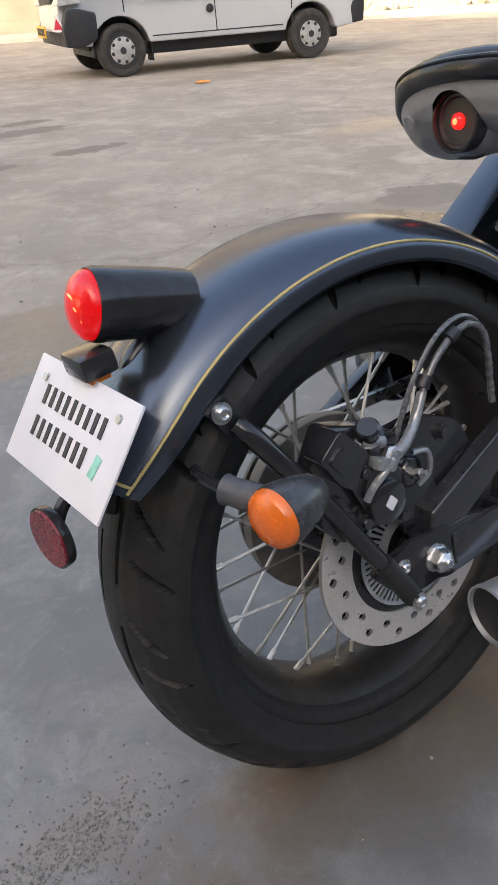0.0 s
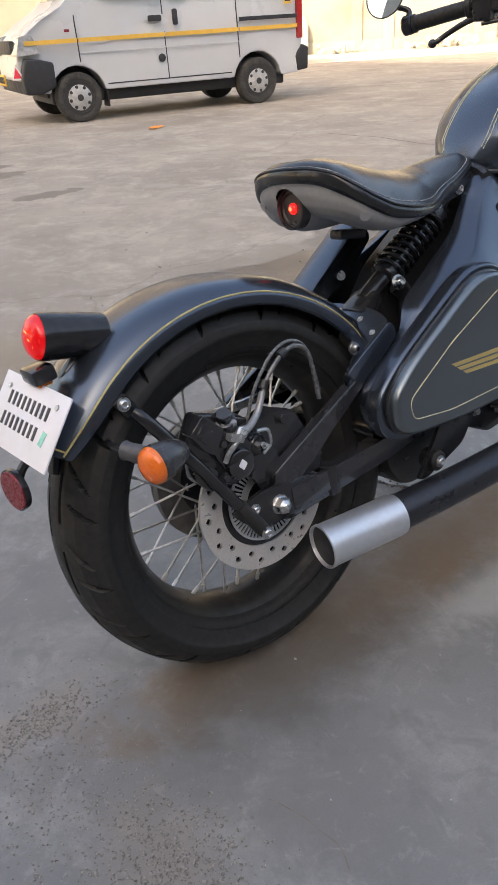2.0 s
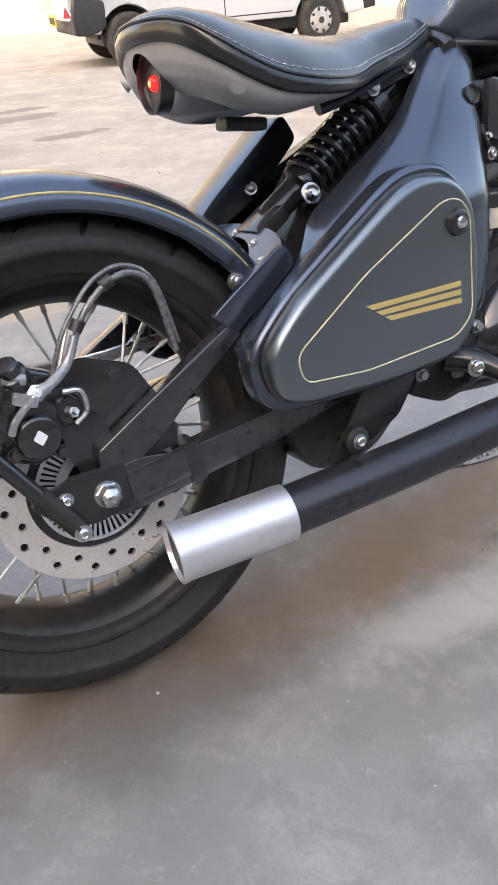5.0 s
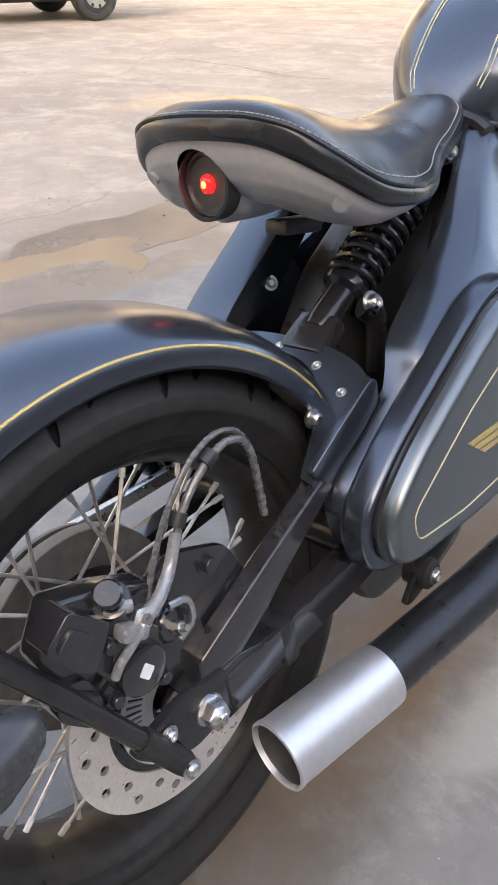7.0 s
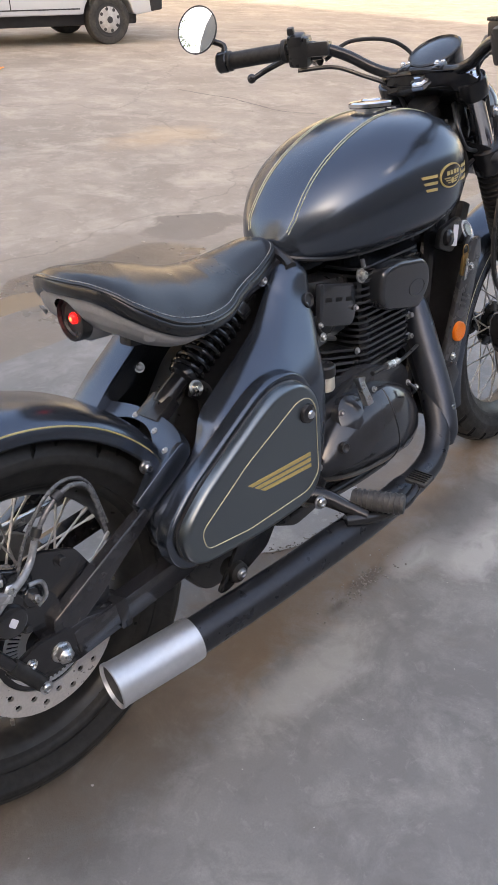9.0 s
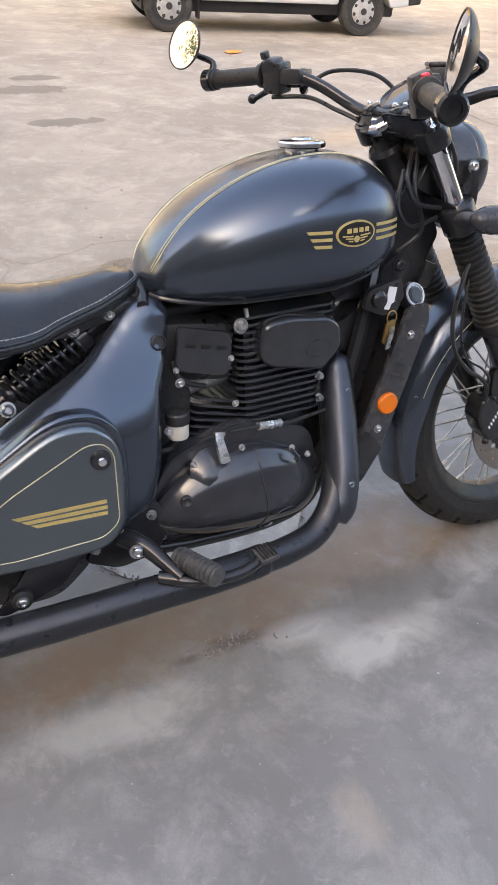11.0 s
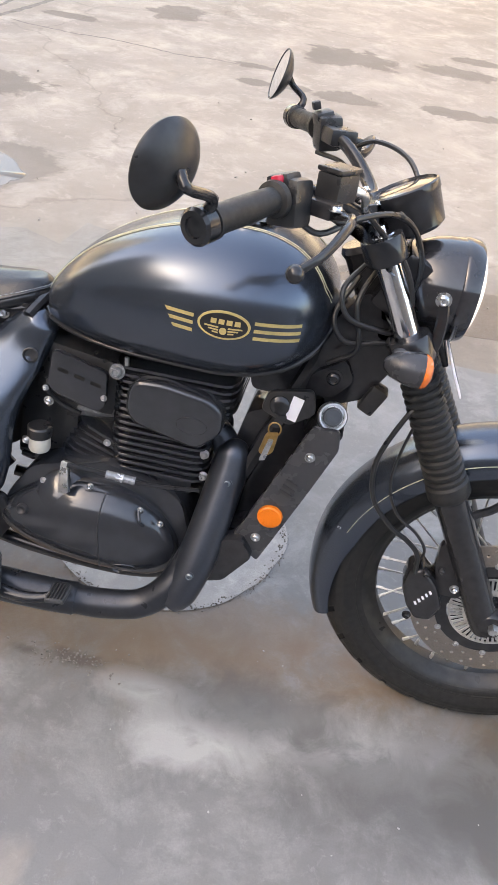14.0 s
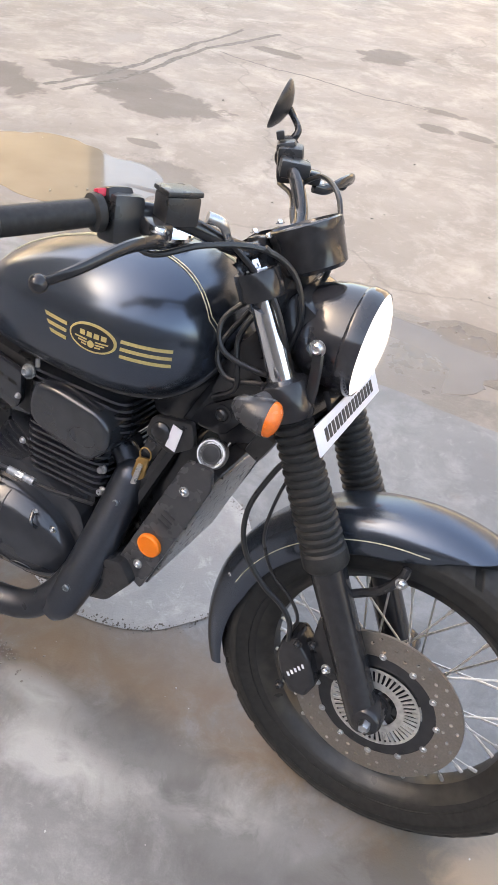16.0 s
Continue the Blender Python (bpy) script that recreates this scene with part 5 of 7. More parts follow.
for x, y, z, n in ((0.251, -0.119, 0.692, (-0.5, -0.8, -0.3)), (0.205, 0.075, 0.715, (-0.9, 0.3, -0.4))):
    part("screw_recess", turn([(0.0095, 0.001), (0.0075, 0.0015), (0.006, -0.004), (0, -0.004)], (x, y, z), n, 20), GREYPLASTIC, pan)
part("bump_stop", block((0.06, 0.03, 0.016), pose(0.312, -0.01, 0.652, 0, 8, 0), 0.005), PLASTIC, pan)

# frame covers: painted shell with a bolted graphite lid on each flank
LID = [(0.190, 0.422), (0.197, 0.372), (0.225, 0.351), (0.371, 0.341), (0.470, 0.345), (0.503, 0.380), (0.509, 0.476), (0.503, 0.530), (0.470, 0.564), (0.425, 0.569), (0.390, 0.560), (0.326, 0.522), (0.245, 0.472)]
SHELL = [(0.188, 0.414), (0.201, 0.364), (0.225, 0.344), (0.376, 0.334), (0.50, 0.335), (0.575, 0.372), (0.592, 0.44), (0.600, 0.545), (0.628, 0.615), (0.650, 0.682), (0.622, 0.712), (0.58, 0.70), (0.530, 0.655), (0.495, 0.625), (0.46, 0.606), (0.40, 0.577), (0.325, 0.540), (0.303, 0.506), (0.267, 0.475), (0.202, 0.435)]
for side in (-1, 1):
    def flank(co, side=side):
        """Full width low down, drawn in towards the neck under the tank and towards the front."""
        k = min(1.0, max(0.0, (co.z - 0.50) / 0.20))
        f = min(1.0, max(0.0, (co.x - 0.50) / 0.10))
        out = 0.172 - 0.088 * k * k * (3 - 2 * k) - 0.020 * f * (1 - k)
        inn = 0.126 - 0.080 * k
        return (co.x, side * (out if co.y < 0 else inn), co.z)
    shell = part("frame_cover", pillow(round_outline(SHELL, 0.020, 4), flank, 0.036, 0.019), PAINT, bike, "satin navy pressed frame cover", 60)
    cx, cz = 0.36, 0.455
    wide = [(cx + (x - cx) * 1.085, cz + (z - cz) * 1.11) for x, z in LID]
    part("lid_frame", prism(round_outline(wide, 0.03, 4), side * 0.150, side * 0.1825, 0.007, 3), PAINT, shell)
    lid = part("side_lid", prism(round_outline(LID, 0.03, 4), side * 0.165, side * 0.206, 0.011, 4), GREYPAINT, shell, "graphite side lid with gold stripes and a key lock")
    groove = [(x, side * 0.1855, z) for x, z in round_outline(LID, 0.03, 3)]
    part("gasket", tube(groove, 0.0035, 6, 1, closed=True), BLACK, lid)
    PIN = [(0.225, 0.412), (0.231, 0.378), (0.322, 0.367), (0.463, 0.370), (0.491, 0.392), (0.493, 0.515), (0.478, 0.535), (0.452, 0.538), (0.330, 0.479)]
    part("pinstripe", tube([(x, side * 0.2062, z) for x, z in round_outline(PIN, 0.014, 4)], 0.0010, 6, 1, closed=True), PALE, lid)
    for i in range(3):
        x0, z0 = 0.326 + i * 0.013, 0.4430 - i * 0.0095
        x1, z1 = 0.473, 0.4380 - i * 0.0105
        part("stripe", prism([(x0, z0), (x1, z1), (x1, z1 - 0.0065), (x0 + 0.009, z0 - 0.0065)], side * 0.2055, side * 0.2068, 0), GOLD, lid)
    lk = part("lock", turn([(0, 0.010), (0.006, 0.010), (0.009, 0.008), (0.0105, 0.008), (0.015, 0.006), (0.0165, 0.002), (0.017, -0.002), (0, -0.002)], (0.471, side * 0.206, 0.509), (0, side, 0), 32), BLACK, lid, "black key lock")
    part("lock_barrel", turn([(0, 0.0125), (0.006, 0.012), (0.0075, 0.009), (0, 0.009)], (0.471, side * 0.206, 0.509), (0, side, 0), 20), CHROME, lk)
    part("frame_hole", turn([(0.0, -0.004), (0.012, -0.004), (0.0135, 0.001), (0.0115, 0.002), (0.010, -0.002), (0, -0.0022)], (0.615, side * 0.0975, 0.641), (0.15, side, 0.25), 24), INK, shell)

# backbone, engine cradle and other frame tubes
for side in (-1, 1):
    part("frame_tube", tube([(0.60, side * 0.045, 0.66), (0.54, side * 0.05, 0.60), (0.48, side * 0.06, 0.45), (0.46, side * 0.07, 0.34), (0.50, side * 0.07, 0.29)], 0.014, 8), BLACK, bike)
    part("down_tube", tube([(1.10, side * 0.02, 0.76), (1.06, side * 0.05, 0.66), (1.00, side * 0.075, 0.50), (0.95, side * 0.08, 0.37), (0.90, side * 0.08, 0.30)], 0.015, 8), BLACK, bike)
# dark block added to close the bright gap between frame cover and air box
part("dark_gap_filler", block((0.11, 0.10, 0.22), pose(0.632, 0.0, 0.515, 0, 4, 0), 0.012), PLASTIC, bike)
for side in (-1, 1):
    part("cradle_tube", tube([(0.50, side * 0.095, 0.262), (0.62, side * 0.105, 0.246), (0.80, side * 0.105, 0.240), (0.90, side * 0.095, 0.262), (0.95, side * 0.085, 0.33)], 0.013, 10), BLACK, bike)
part("backbone", tube([(0.56, 0, 0.66), (0.75, 0, 0.668), (0.95, 0, 0.69), (1.12, 0, 0.80)], 0.022, 10), BLACK, bike)
part("steering_head", turn([(0.030, 0), (0.034, 0.01), (0.030, 0.02), (0.030, 0.13), (0.034, 0.14), (0.030, 0.15)], (1.178, 0, 0.775), (-0.457, 0, 0.889), 28), BLACK, bike)
part("seat_rail", tube([(0.60, -0.040, 0.705), (0.55, -0.05, 0.695), (0.50, -0.055, 0.682), (0.45, -0.055, 0.666), (0.40, -0.05, 0.655)], 0.009, 8), BLACK, bike)
part("seat_bracket", prism(round_outline([(0.45, 0.668), (0.52, 0.70), (0.59, 0.712), (0.61, 0.70), (0.60, 0.682), (0.53, 0.672), (0.47, 0.655)], 0.01), -0.052, -0.044, 0.002), BLACK, bike)
for x, y, z in ((0.603, -0.052, 0.693), (0.548, -0.053, 0.687), (0.487, -0.052, 0.668)):
    bolt(bike, (x, y, z), (0, -1, 0.1), 0.0075, 0.008, STEEL, False)
part("inner_panel", prism(round_outline([(0.34, 0.50), (0.40, 0.575), (0.50, 0.64), (0.58, 0.69), (0.60, 0.60), (0.57, 0.42), (0.45, 0.36), (0.30, 0.40)], 0.02), -0.028, 0.06, 0.006), PLASTIC, bike)

# mono shock
S0, S1 = V(0.322, -0.022, 0.535), V(0.545, -0.022, 0.668)
ax = (S1 - S0).normalized()
shock = part("shock_absorber", turn([(0.0, 0.0), (0.016, 0.0), (0.018, 0.01), (0.018, 0.055), (0.026, 0.06), (0.028, 0.066), (0.026, 0.072), (0.013, 0.075), (0.013, 0.20), (0.028, 0.205), (0.028, 0.225), (0.014, 0.23), (0.014, 0.255), (0, 0.255)], S0, ax, 24), BLACK, bike, "black coil-over shock absorber")
u = ax.orthogonal().normalized()
w = ax.cross(u)
pts = []
for i in range(150):
    t = i / 149
    a = t * 2 * math.pi * 8.5
    pts.append(S0 + ax * (0.074 + 0.132 * t) + (u * math.cos(a) + w * math.sin(a)) * 0.027)
part("spring", tube(pts, 0.0046, 8, 1), BLACK, shock)
part("shock_fork", block((0.05, 0.055, 0.022), Matrix.Translation(S0 - ax * 0.008) @ pose(0, 0, 0, 0, -31, 0), 0.005), BLACK, shock)
bolt(shock, (0.364, -0.066, 0.560), (0, -1, 0.3), 0.010, 0.010, STEEL, False)
part("linkage", tube([(0.372, -0.05, 0.555), (0.395, -0.05, 0.53), (0.392, -0.05, 0.47)], 0.017, 10, flat=0.5), PLASTIC, bike)

# swingarm: a lower box tube, a raked strut and a gusset on each side
for side in (-1, 1):
    y = side * 0.118
    low = [(-0.012, 0.325), (0.05, 0.330), (0.10, 0.318), (0.245, 0.330), (0.47, 0.372), (0.47, 0.338), (0.245, 0.290), (0.11, 0.276), (0.02, 0.268), (-0.025, 0.285), (-0.03, 0.31)]
    arm = part("swingarm", prism(round_outline(low, 0.008, 3), y - side * 0.016, y + side * 0.014, 0.007, 3), GLOSS, bike, "black boxed swingarm")
    strut = [(0.004, 0.352), (0.080, 0.392), (0.190, 0.449), (0.202, 0.433), (0.116, 0.372), (0.092, 0.352), (0.050, 0.326), (0.000, 0.326)]
    part("strut", prism(round_outline(strut, 0.004, 2), y - side * 0.009, y + side * 0.0125, 0.006, 3), GLOSS, arm)
    part("arm_collar", block((0.022, 0.040, 0.054), pose(0.112, y, 0.300, 0, -6, 0), 0.006), BLACK, arm)
    part("gusset", prism([(0.01, 0.322), (0.09, 0.362), (0.105, 0.35), (0.10, 0.326), (0.06, 0.322)], y - side * 0.004, y + side * 0.004, 0.001), BLACK, arm)
    part("chain_adjuster", tube([(0.045, y * 1.02, 0.301), (0.10, y * 1.02, 0.306)], 0.0075, 8), STEEL, arm)
    part("adjuster_nut", turn([(0, 0), (0.0095, 0), (0.0095, 0.009), (0, 0.009)], (0.062, y * 1.02, 0.302), (1, 0, 0.1), 6), BRASS, arm)
    part("axle_slot", block((0.078, 0.008, 0.038), pose(0.066, side * 0.1325, 0.303, 0, -4, 0), 0.003), GLOSS, arm)
part("cross_brace", tube([(0.25, -0.11, 0.335), (0.25, 0.11, 0.335)], 0.022, 12), BLACK, bike)
nut = part("axle_nut", turn([(0, 0.022), (0.005, 0.0215), (0.0065, 0.019), (0.0115, 0.0165), (0.0132, 0.014), (0.0132, 0.004), (0.0145, 0.003), (0.0145, 0), (0, 0)], (0.001, -0.134, 0.303), (0, -1, 0), 6), STEEL, bike, "zinc axle nut")
part("axle_washer", turn([(0, 0.004), (0.0155, 0.004), (0.016, 0.002), (0.016, 0), (0, 0)], (0.001, -0.1325, 0.303), (0, -1, 0), 28), STEEL, nut)
bolt(bike, (-0.046, -0.136, 0.314), (0, -1, 0), 0.0065, 0.006, STEEL, False)
part("axle_plate", prism(round_outline([(-0.085, 0.318), (-0.03, 0.335), (0.03, 0.33), (0.03, 0.28), (-0.02, 0.272), (-0.06, 0.29)], 0.01), -0.134, -0.125, 0.003), BLACK, bike)

# fender yoke: a bent plate that arches over the front end of the rear fender
o = V(0.185, 0, 0.449)
d = V(0.828, 0, 0.561).normalized()
nrm = V(0.561, 0, -0.828).normalized()
bm = bmesh.new()
outline_o, outline_i = [], []
N = 41
for i in range(N):
    s = -1 + 2 * i / (N - 1)
    q = abs(s)
    if q > 0.62:
        k = (q - 0.62) / 0.38
        oy, os_ = 0.128 - 0.002 * k, 0.085 * (1 - k) - 0.012 * k
        iy, is_ = 0.087 + 0.022 * k, 0.064 * (1 - k) - 0.008 * k
    else:
        b = s / 0.62 * math.pi / 2
        oy, os_ = 0.128 * abs(math.sin(b)) ** 0.9, 0.085 + 0.059 * abs(math.cos(b)) ** 0.75
        iy, is_ = 0.087 * abs(math.sin(b)) ** 0.9, 0.064 + 0.058 * abs(math.cos(b)) ** 1.5
    sg = -1 if s < 0 else 1
    outline_o.append((sg * oy, os_))
    outline_i.append((sg * iy, is_))
def yo(p, lift):
    return o + d * p[1] + V(0, p[0], 0) + nrm * lift
top = [[bm.verts.new(yo(p, -0.003)) for p in outline_o], [bm.verts.new(yo(p, -0.003)) for p in outline_i]]
bot = [[bm.verts.new(yo(p, 0.0)) for p in outline_o], [bm.verts.new(yo(p, 0.0)) for p in outline_i]]
lip = [bm.verts.new(yo((p[0] * 1.03, p[1] + 0.002), 0.018)) for p in outline_o]
for i in range(N - 1):
    bm.faces.new((top[0][i], top[0][i + 1], top[1][i + 1], top[1][i]))
    bm.faces.new((bot[0][i], bot[1][i], bot[1][i + 1], bot[0][i + 1]))
    bm.faces.new((top[1][i], top[1][i + 1], bot[1][i + 1], bot[1][i]))
    bm.faces.new((top[0][i], lip[i], lip[i + 1], top[0][i + 1]))
    bm.faces.new((bot[0][i], bot[0][i + 1], lip[i + 1], lip[i]))
yoke = part("fender_yoke", bm, PAINT, bike, "satin navy yoke plate over the fender end", 60)
for x, y, z in ((0.291, 0.006, 0.521), (0.260, -0.101, 0.501), (0.263, 0.092, 0.503), (0.281, -0.055, 0.512)):
    q = V(x, y, z)
    q = q - nrm * ((q - o).dot(nrm) + 0.0032)
    bolt(yoke, q, -nrm, 0.0042, 0.003, STEEL, False)
for side in (-1, 1):
    bolt(yoke, (0.229, side * 0.084, 0.483), (0, side, 0), 0.008, 0.010, STEEL, False)
    leg = [(0.168, 0.461), (0.192, 0.438), (0.258, 0.474), (0.277, 0.492), (0.280, 0.514), (0.270, 0.521), (0.238, 0.503)]
    part("yoke_leg", prism(round_outline(leg, 0.008, 3), side * 0.1205, side * 0.1315, 0.004, 3), PAINT, yoke)

# left rear plate seen past the saddle
part("chain_guard", prism(round_outline([(0.225, 0.492), (0.27, 0.505), (0.372, 0.552), (0.45, 0.62), (0.43, 0.655), (0.30, 0.56)], 0.012), 0.079, 0.148, 0.006), PAINT, bike, "satin navy chain guard")
bolt(bike, (0.363, 0.078, 0.566), (-0.3, -1, 0.4), 0.007, 0.005, STEEL, False)
part("chain", prism(round_outline([(-0.02, 0.402), (0.10, 0.400), (0.44, 0.408), (0.44, 0.392), (0.10, 0.384), (-0.02, 0.386)], 0.004), 0.082, 0.092, 0.003), STEEL, bike, "oily steel drive chain")
part("side_stand", tube([(0.55, 0.12, 0.25), (0.60, 0.19, 0.14), (0.63, 0.235, 0.045)], 0.011, 8), BLACK, bike)

# fender stay with the rear indicator
part("fender_stay", tube([(-0.188, -0.094, 0.510), (-0.175, -0.104, 0.492), (-0.115, -0.124, 0.400), (-0.050, -0.139, 0.292), (-0.040, -0.140, 0.277)], [0.008, 0.0105, 0.0095, 0.0095, 0.009], 10), BLACK, bike)
part("stay_lug", block((0.030, 0.012, 0.024), pose(-0.196, -0.088, 0.520, 0, 55, 0), 0.004), BLACK, bike)
part("stay_socket", tube([(-0.072, -0.135, 0.330), (-0.040, -0.141, 0.277)], 0.0115, 12), RUBBER, bike)
bolt(bike, (-0.200, -0.095, 0.524), (0, -1, 0.1), 0.0075, 0.006, STEEL, False)
bolt(bike, (-0.040, -0.150, 0.276), (0, -1, 0), 0.0075, 0.005, STEEL, False)


def indicator(at, back, stalk, label):
    """A bullet lamp: a black shell, an orange lens at one end and a rubber stalk."""
    at, back = Vector(at), Vector(back).normalized()
    shell = part("indicator", turn([(0, -0.056), (0.009, -0.053), (0.017, -0.044), (0.023, -0.026), (0.0262, -0.008), (0.0262, 0.0), (0.024, 0.002), (0, 0.002)], at, back, 28), SHELLBLACK, bike, label)
    part("lens", turn([(0.0254, 0.0), (0.0254, 0.004), (0.023, 0.009), (0.016, 0.0135), (0.007, 0.0155), (0, 0.016)], at, back, 28), ORANGE, shell, "ribbed orange lens")
    part("stalk", tube(stalk, [0.0135, 0.0120, 0.0130, 0.0115], 14, 4), STALK, shell)
    return shell


for side in (-1, 1):
    stalk = [(-0.233, side * 0.142, 0.480), (-0.230, side * 0.149, 0.479), (-0.224, side * 0.159, 0.476), (-0.212, side * 0.172, 0.471)]
    part("indicator_bracket", tube([(-0.228, side * 0.083, 0.478), (-0.236, side * 0.105, 0.481), (-0.234, side * 0.144, 0.480)], 0.005, 8), BLACK, bike)
    indicator((-0.220, side * 0.191, 0.467), (-0.94, side * 0.16, -0.04), stalk, "black bullet indicator with an orange lens")

# tail lamp, plate, reflector
tail = part("tail_lamp", turn([(0, 0.0), (0.029, 0.0), (0.0318, -0.002), (0.0332, 0.004), (0.0330, 0.016), (0.0322, 0.04), (0.0308, 0.066), (0.0285, 0.094), (0, 0.096)], (-0.261, -0.006, 0.624), (1, 0, -0.2), 36), BLACK, bike, "black tapered tail lamp with a lit red lens")
lens = part("lens", turn([(0.0305, 0.0), (0.030, -0.006), (0.025, -0.012), (0.016, -0.0165), (0.007, -0.0185), (0, -0.019)], (-0.261, -0.006, 0.624), (1, 0, -0.2), 36), REDLENS, tail, "lit red lens")
for k in range(3):
    part("filament", block((0.001, 0.016, 0.0026), pose(-0.2785 + 0.0010 * abs(k - 1) - 0.002 * (1 - k), -0.015, 0.637 - 0.011 * k, 0, -11, -12), 0), REDGLOW, lens)
part("plate_lamp", block((0.034, 0.050, 0.022), pose(-0.272, -0.004, 0.576, 0, -8, 0), 0.005), BLACK, tail, "small black plate lamp")
part("lamp_window", block((0.020, 0.036, 0.006), pose(-0.271, -0.004, 0.563, 0, -8, 0), 0.002), AMBER, tail)
part("lamp_bracket", tube([(-0.205, 0, 0.585), (-0.235, 0, 0.56), (-0.262, 0, 0.50), (-0.285, 0, 0.43)], 0.008, 8, flat=1.6), BLACK, bike)
PL = pose(-0.306, -0.006, 0.521, 6, 35, 7)
plate = part("number_plate", block((0.003, 0.190, 0.104), PL, 0.006), PLATE, bike, "white number plate with two rows of black marks")
for row, (n, z) in enumerate(((9, 0.019), (8, -0.012))):
    for i in range(n):
        y = 0.058 - i * 0.0138
        part("mark", block((0.0008, 0.0062, 0.019), PL @ pose(-0.0020, y, z, 0, 0, 0), 0), INK, plate)
part("mark", block((0.0008, 0.010, 0.020), PL @ pose(-0.0020, -0.062, -0.013, 10, 0, 0), 0), GREENINK, plate)
for y in (-0.07, 0.07):
    part("screw", turn([(0, 0.002), (0.004, 0.002), (0.0045, 0), (0, 0)], PL @ V(-0.0016, y, 0.033), PL.to_3x3() @ V(-1, 0, 0), 12), STEEL, plate)
part("reflector_arm", tube([(-0.30, 0.0, 0.47), (-0.325, 0.0, 0.455), (-0.338, 0.0, 0.435)], 0.007, 8), BLACK, bike)
refl = part("reflector_cup", turn([(0, 0.006), (0.030, 0.006), (0.031, 0.002), (0.031, -0.003), (0, -0.003)], (-0.344, 0, 0.427), (0.98, 0.18, 0.02), 36), BLACK, bike)
part("reflector", turn([(0.029, -0.003), (0.0285, -0.005), (0, -0.0055)], (-0.344, 0, 0.427), (0.98, 0.18, 0.02), 36), DARKRED, refl, "round dark red reflector")

# rear brake caliper
cal = part("rear_caliper", prism(round_outline([(-0.132, 0.436), (-0.108, 0.476), (-0.062, 0.462), (-0.018, 0.440), (-0.002, 0.402), (-0.018, 0.362), (-0.060, 0.346), (-0.092, 0.362), (-0.118, 0.400)], 0.008, 3), -0.120, -0.092, 0.006, 3), CALIPER, bike, "gloss black rear brake caliper with silver fittings")
cal.matrix_basis = Matrix.Translation((0.002, 0.006, 0.006))
part("pad_cover", prism(round_outline([(-0.131, 0.455), (-0.106, 0.477), (-0.075, 0.446), (-0.096, 0.412), (-0.112, 0.424)], 0.005, 3), -0.138, -0.110, 0.005, 3), CALIPER, cal)
part("cover_step", prism(round_outline([(-0.124, 0.452), (-0.108, 0.465), (-0.092, 0.447), (-0.108, 0.432)], 0.004, 3), -0.1415, -0.130, 0.002, 2), GLOSS, cal)
part("bridge", prism(round_outline([(-0.096, 0.412), (-0.074, 0.446), (-0.046, 0.432), (-0.026, 0.402), (-0.034, 0.366), (-0.072, 0.366)], 0.008, 3), -0.132, -0.104, 0.006, 3), CALIPER, cal)
part("lower_ear", prism(round_outline([(-0.128, 0.410), (-0.100, 0.404), (-0.088, 0.372), (-0.104, 0.352), (-0.130, 0.380)], 0.008, 3), -0.126, -0.100, 0.005, 2), CALIPER, cal)
part("pin_boot", tube([(-0.126, -0.122, 0.398), (-0.112, -0.128, 0.388), (-0.098, -0.130, 0.380)], [0.007, 0.0095, 0.007], 12, 3), RUBBER, cal)
part("piston_cap", turn([(0, 0.004), (0.019, 0.004), (0.0225, 0.002), (0.0245, -0.003), (0.0245, -0.03), (0, -0.03)], (-0.056, -0.137, 0.384), (0, -1, 0), 36), CALIPER, cal)
part("maker_mark", prism(round_outline([(-0.0635, 0.3845), (-0.0555, 0.3935), (-0.0475, 0.3845), (-0.0555, 0.3755)], 0.002), -0.1418, -0.1411, 0), PLATE, cal)
part("piston_top", turn([(0, 0.026), (0.010, 0.026), (0.012, 0.024), (0.012, 0.012), (0.0155, 0.011), (0.0165, 0.006), (0.0165, -0.012), (0, -0.012)], (-0.060, -0.120, 0.446), (-0.35, -0.45, 0.82), 28), CALIPER, cal)
pot = part("second_piston", turn([(0, 0.004), (0.013, 0.003), (0.016, 0.0), (0.018, -0.006), (0.018, -0.03), (0, -0.03)], (-0.017, -0.130, 0.400), (0.1, -1, 0.1), 30), CALIPER, cal)
part("bleed_screw", turn([(0, 0.014), (0.003, 0.014), (0.004, 0.008), (0.006, 0.008), (0.006, 0), (0, 0)], (-0.016, -0.134, 0.398), (0.2, -0.9, 0.3), 6), STEEL, cal)
part("hose_clip", tube([(-0.020, -0.136, 0.424), (-0.002, -0.138, 0.420), (0.000, -0.138, 0.398), (-0.014, -0.136, 0.386)], 0.0032, 8), STEEL, cal)
for x, z in ((-0.080, 0.424), (-0.036, 0.360), (-0.084, 0.372)):
    bolt(cal, (x, -0.132, z), (0, -1, 0), 0.0062, 0.006, CALIPER)
bj = part("banjo", turn([(0, 0.010), (0.005, 0.010), (0.0055, 0.007), (0.0095, 0.006), (0.010, 0.0), (0.010, -0.008), (0, -0.008)], (-0.046, -0.134, 0.430), (-0.1, -0.95, 0.3), 6), STEEL, cal, "steel banjo bolt")
part("hose_sleeve", tube([(-0.046, -0.136, 0.430), (-0.034, -0.137, 0.434), (-0.020, -0.133, 0.440), (-0.005, -0.127, 0.450), (0.010, -0.1235, 0.474)], [0.0085, 0.0062, 0.0058, 0.0056, 0.0052], 12), SLEEVE, cal, "clear sleeved hose end")
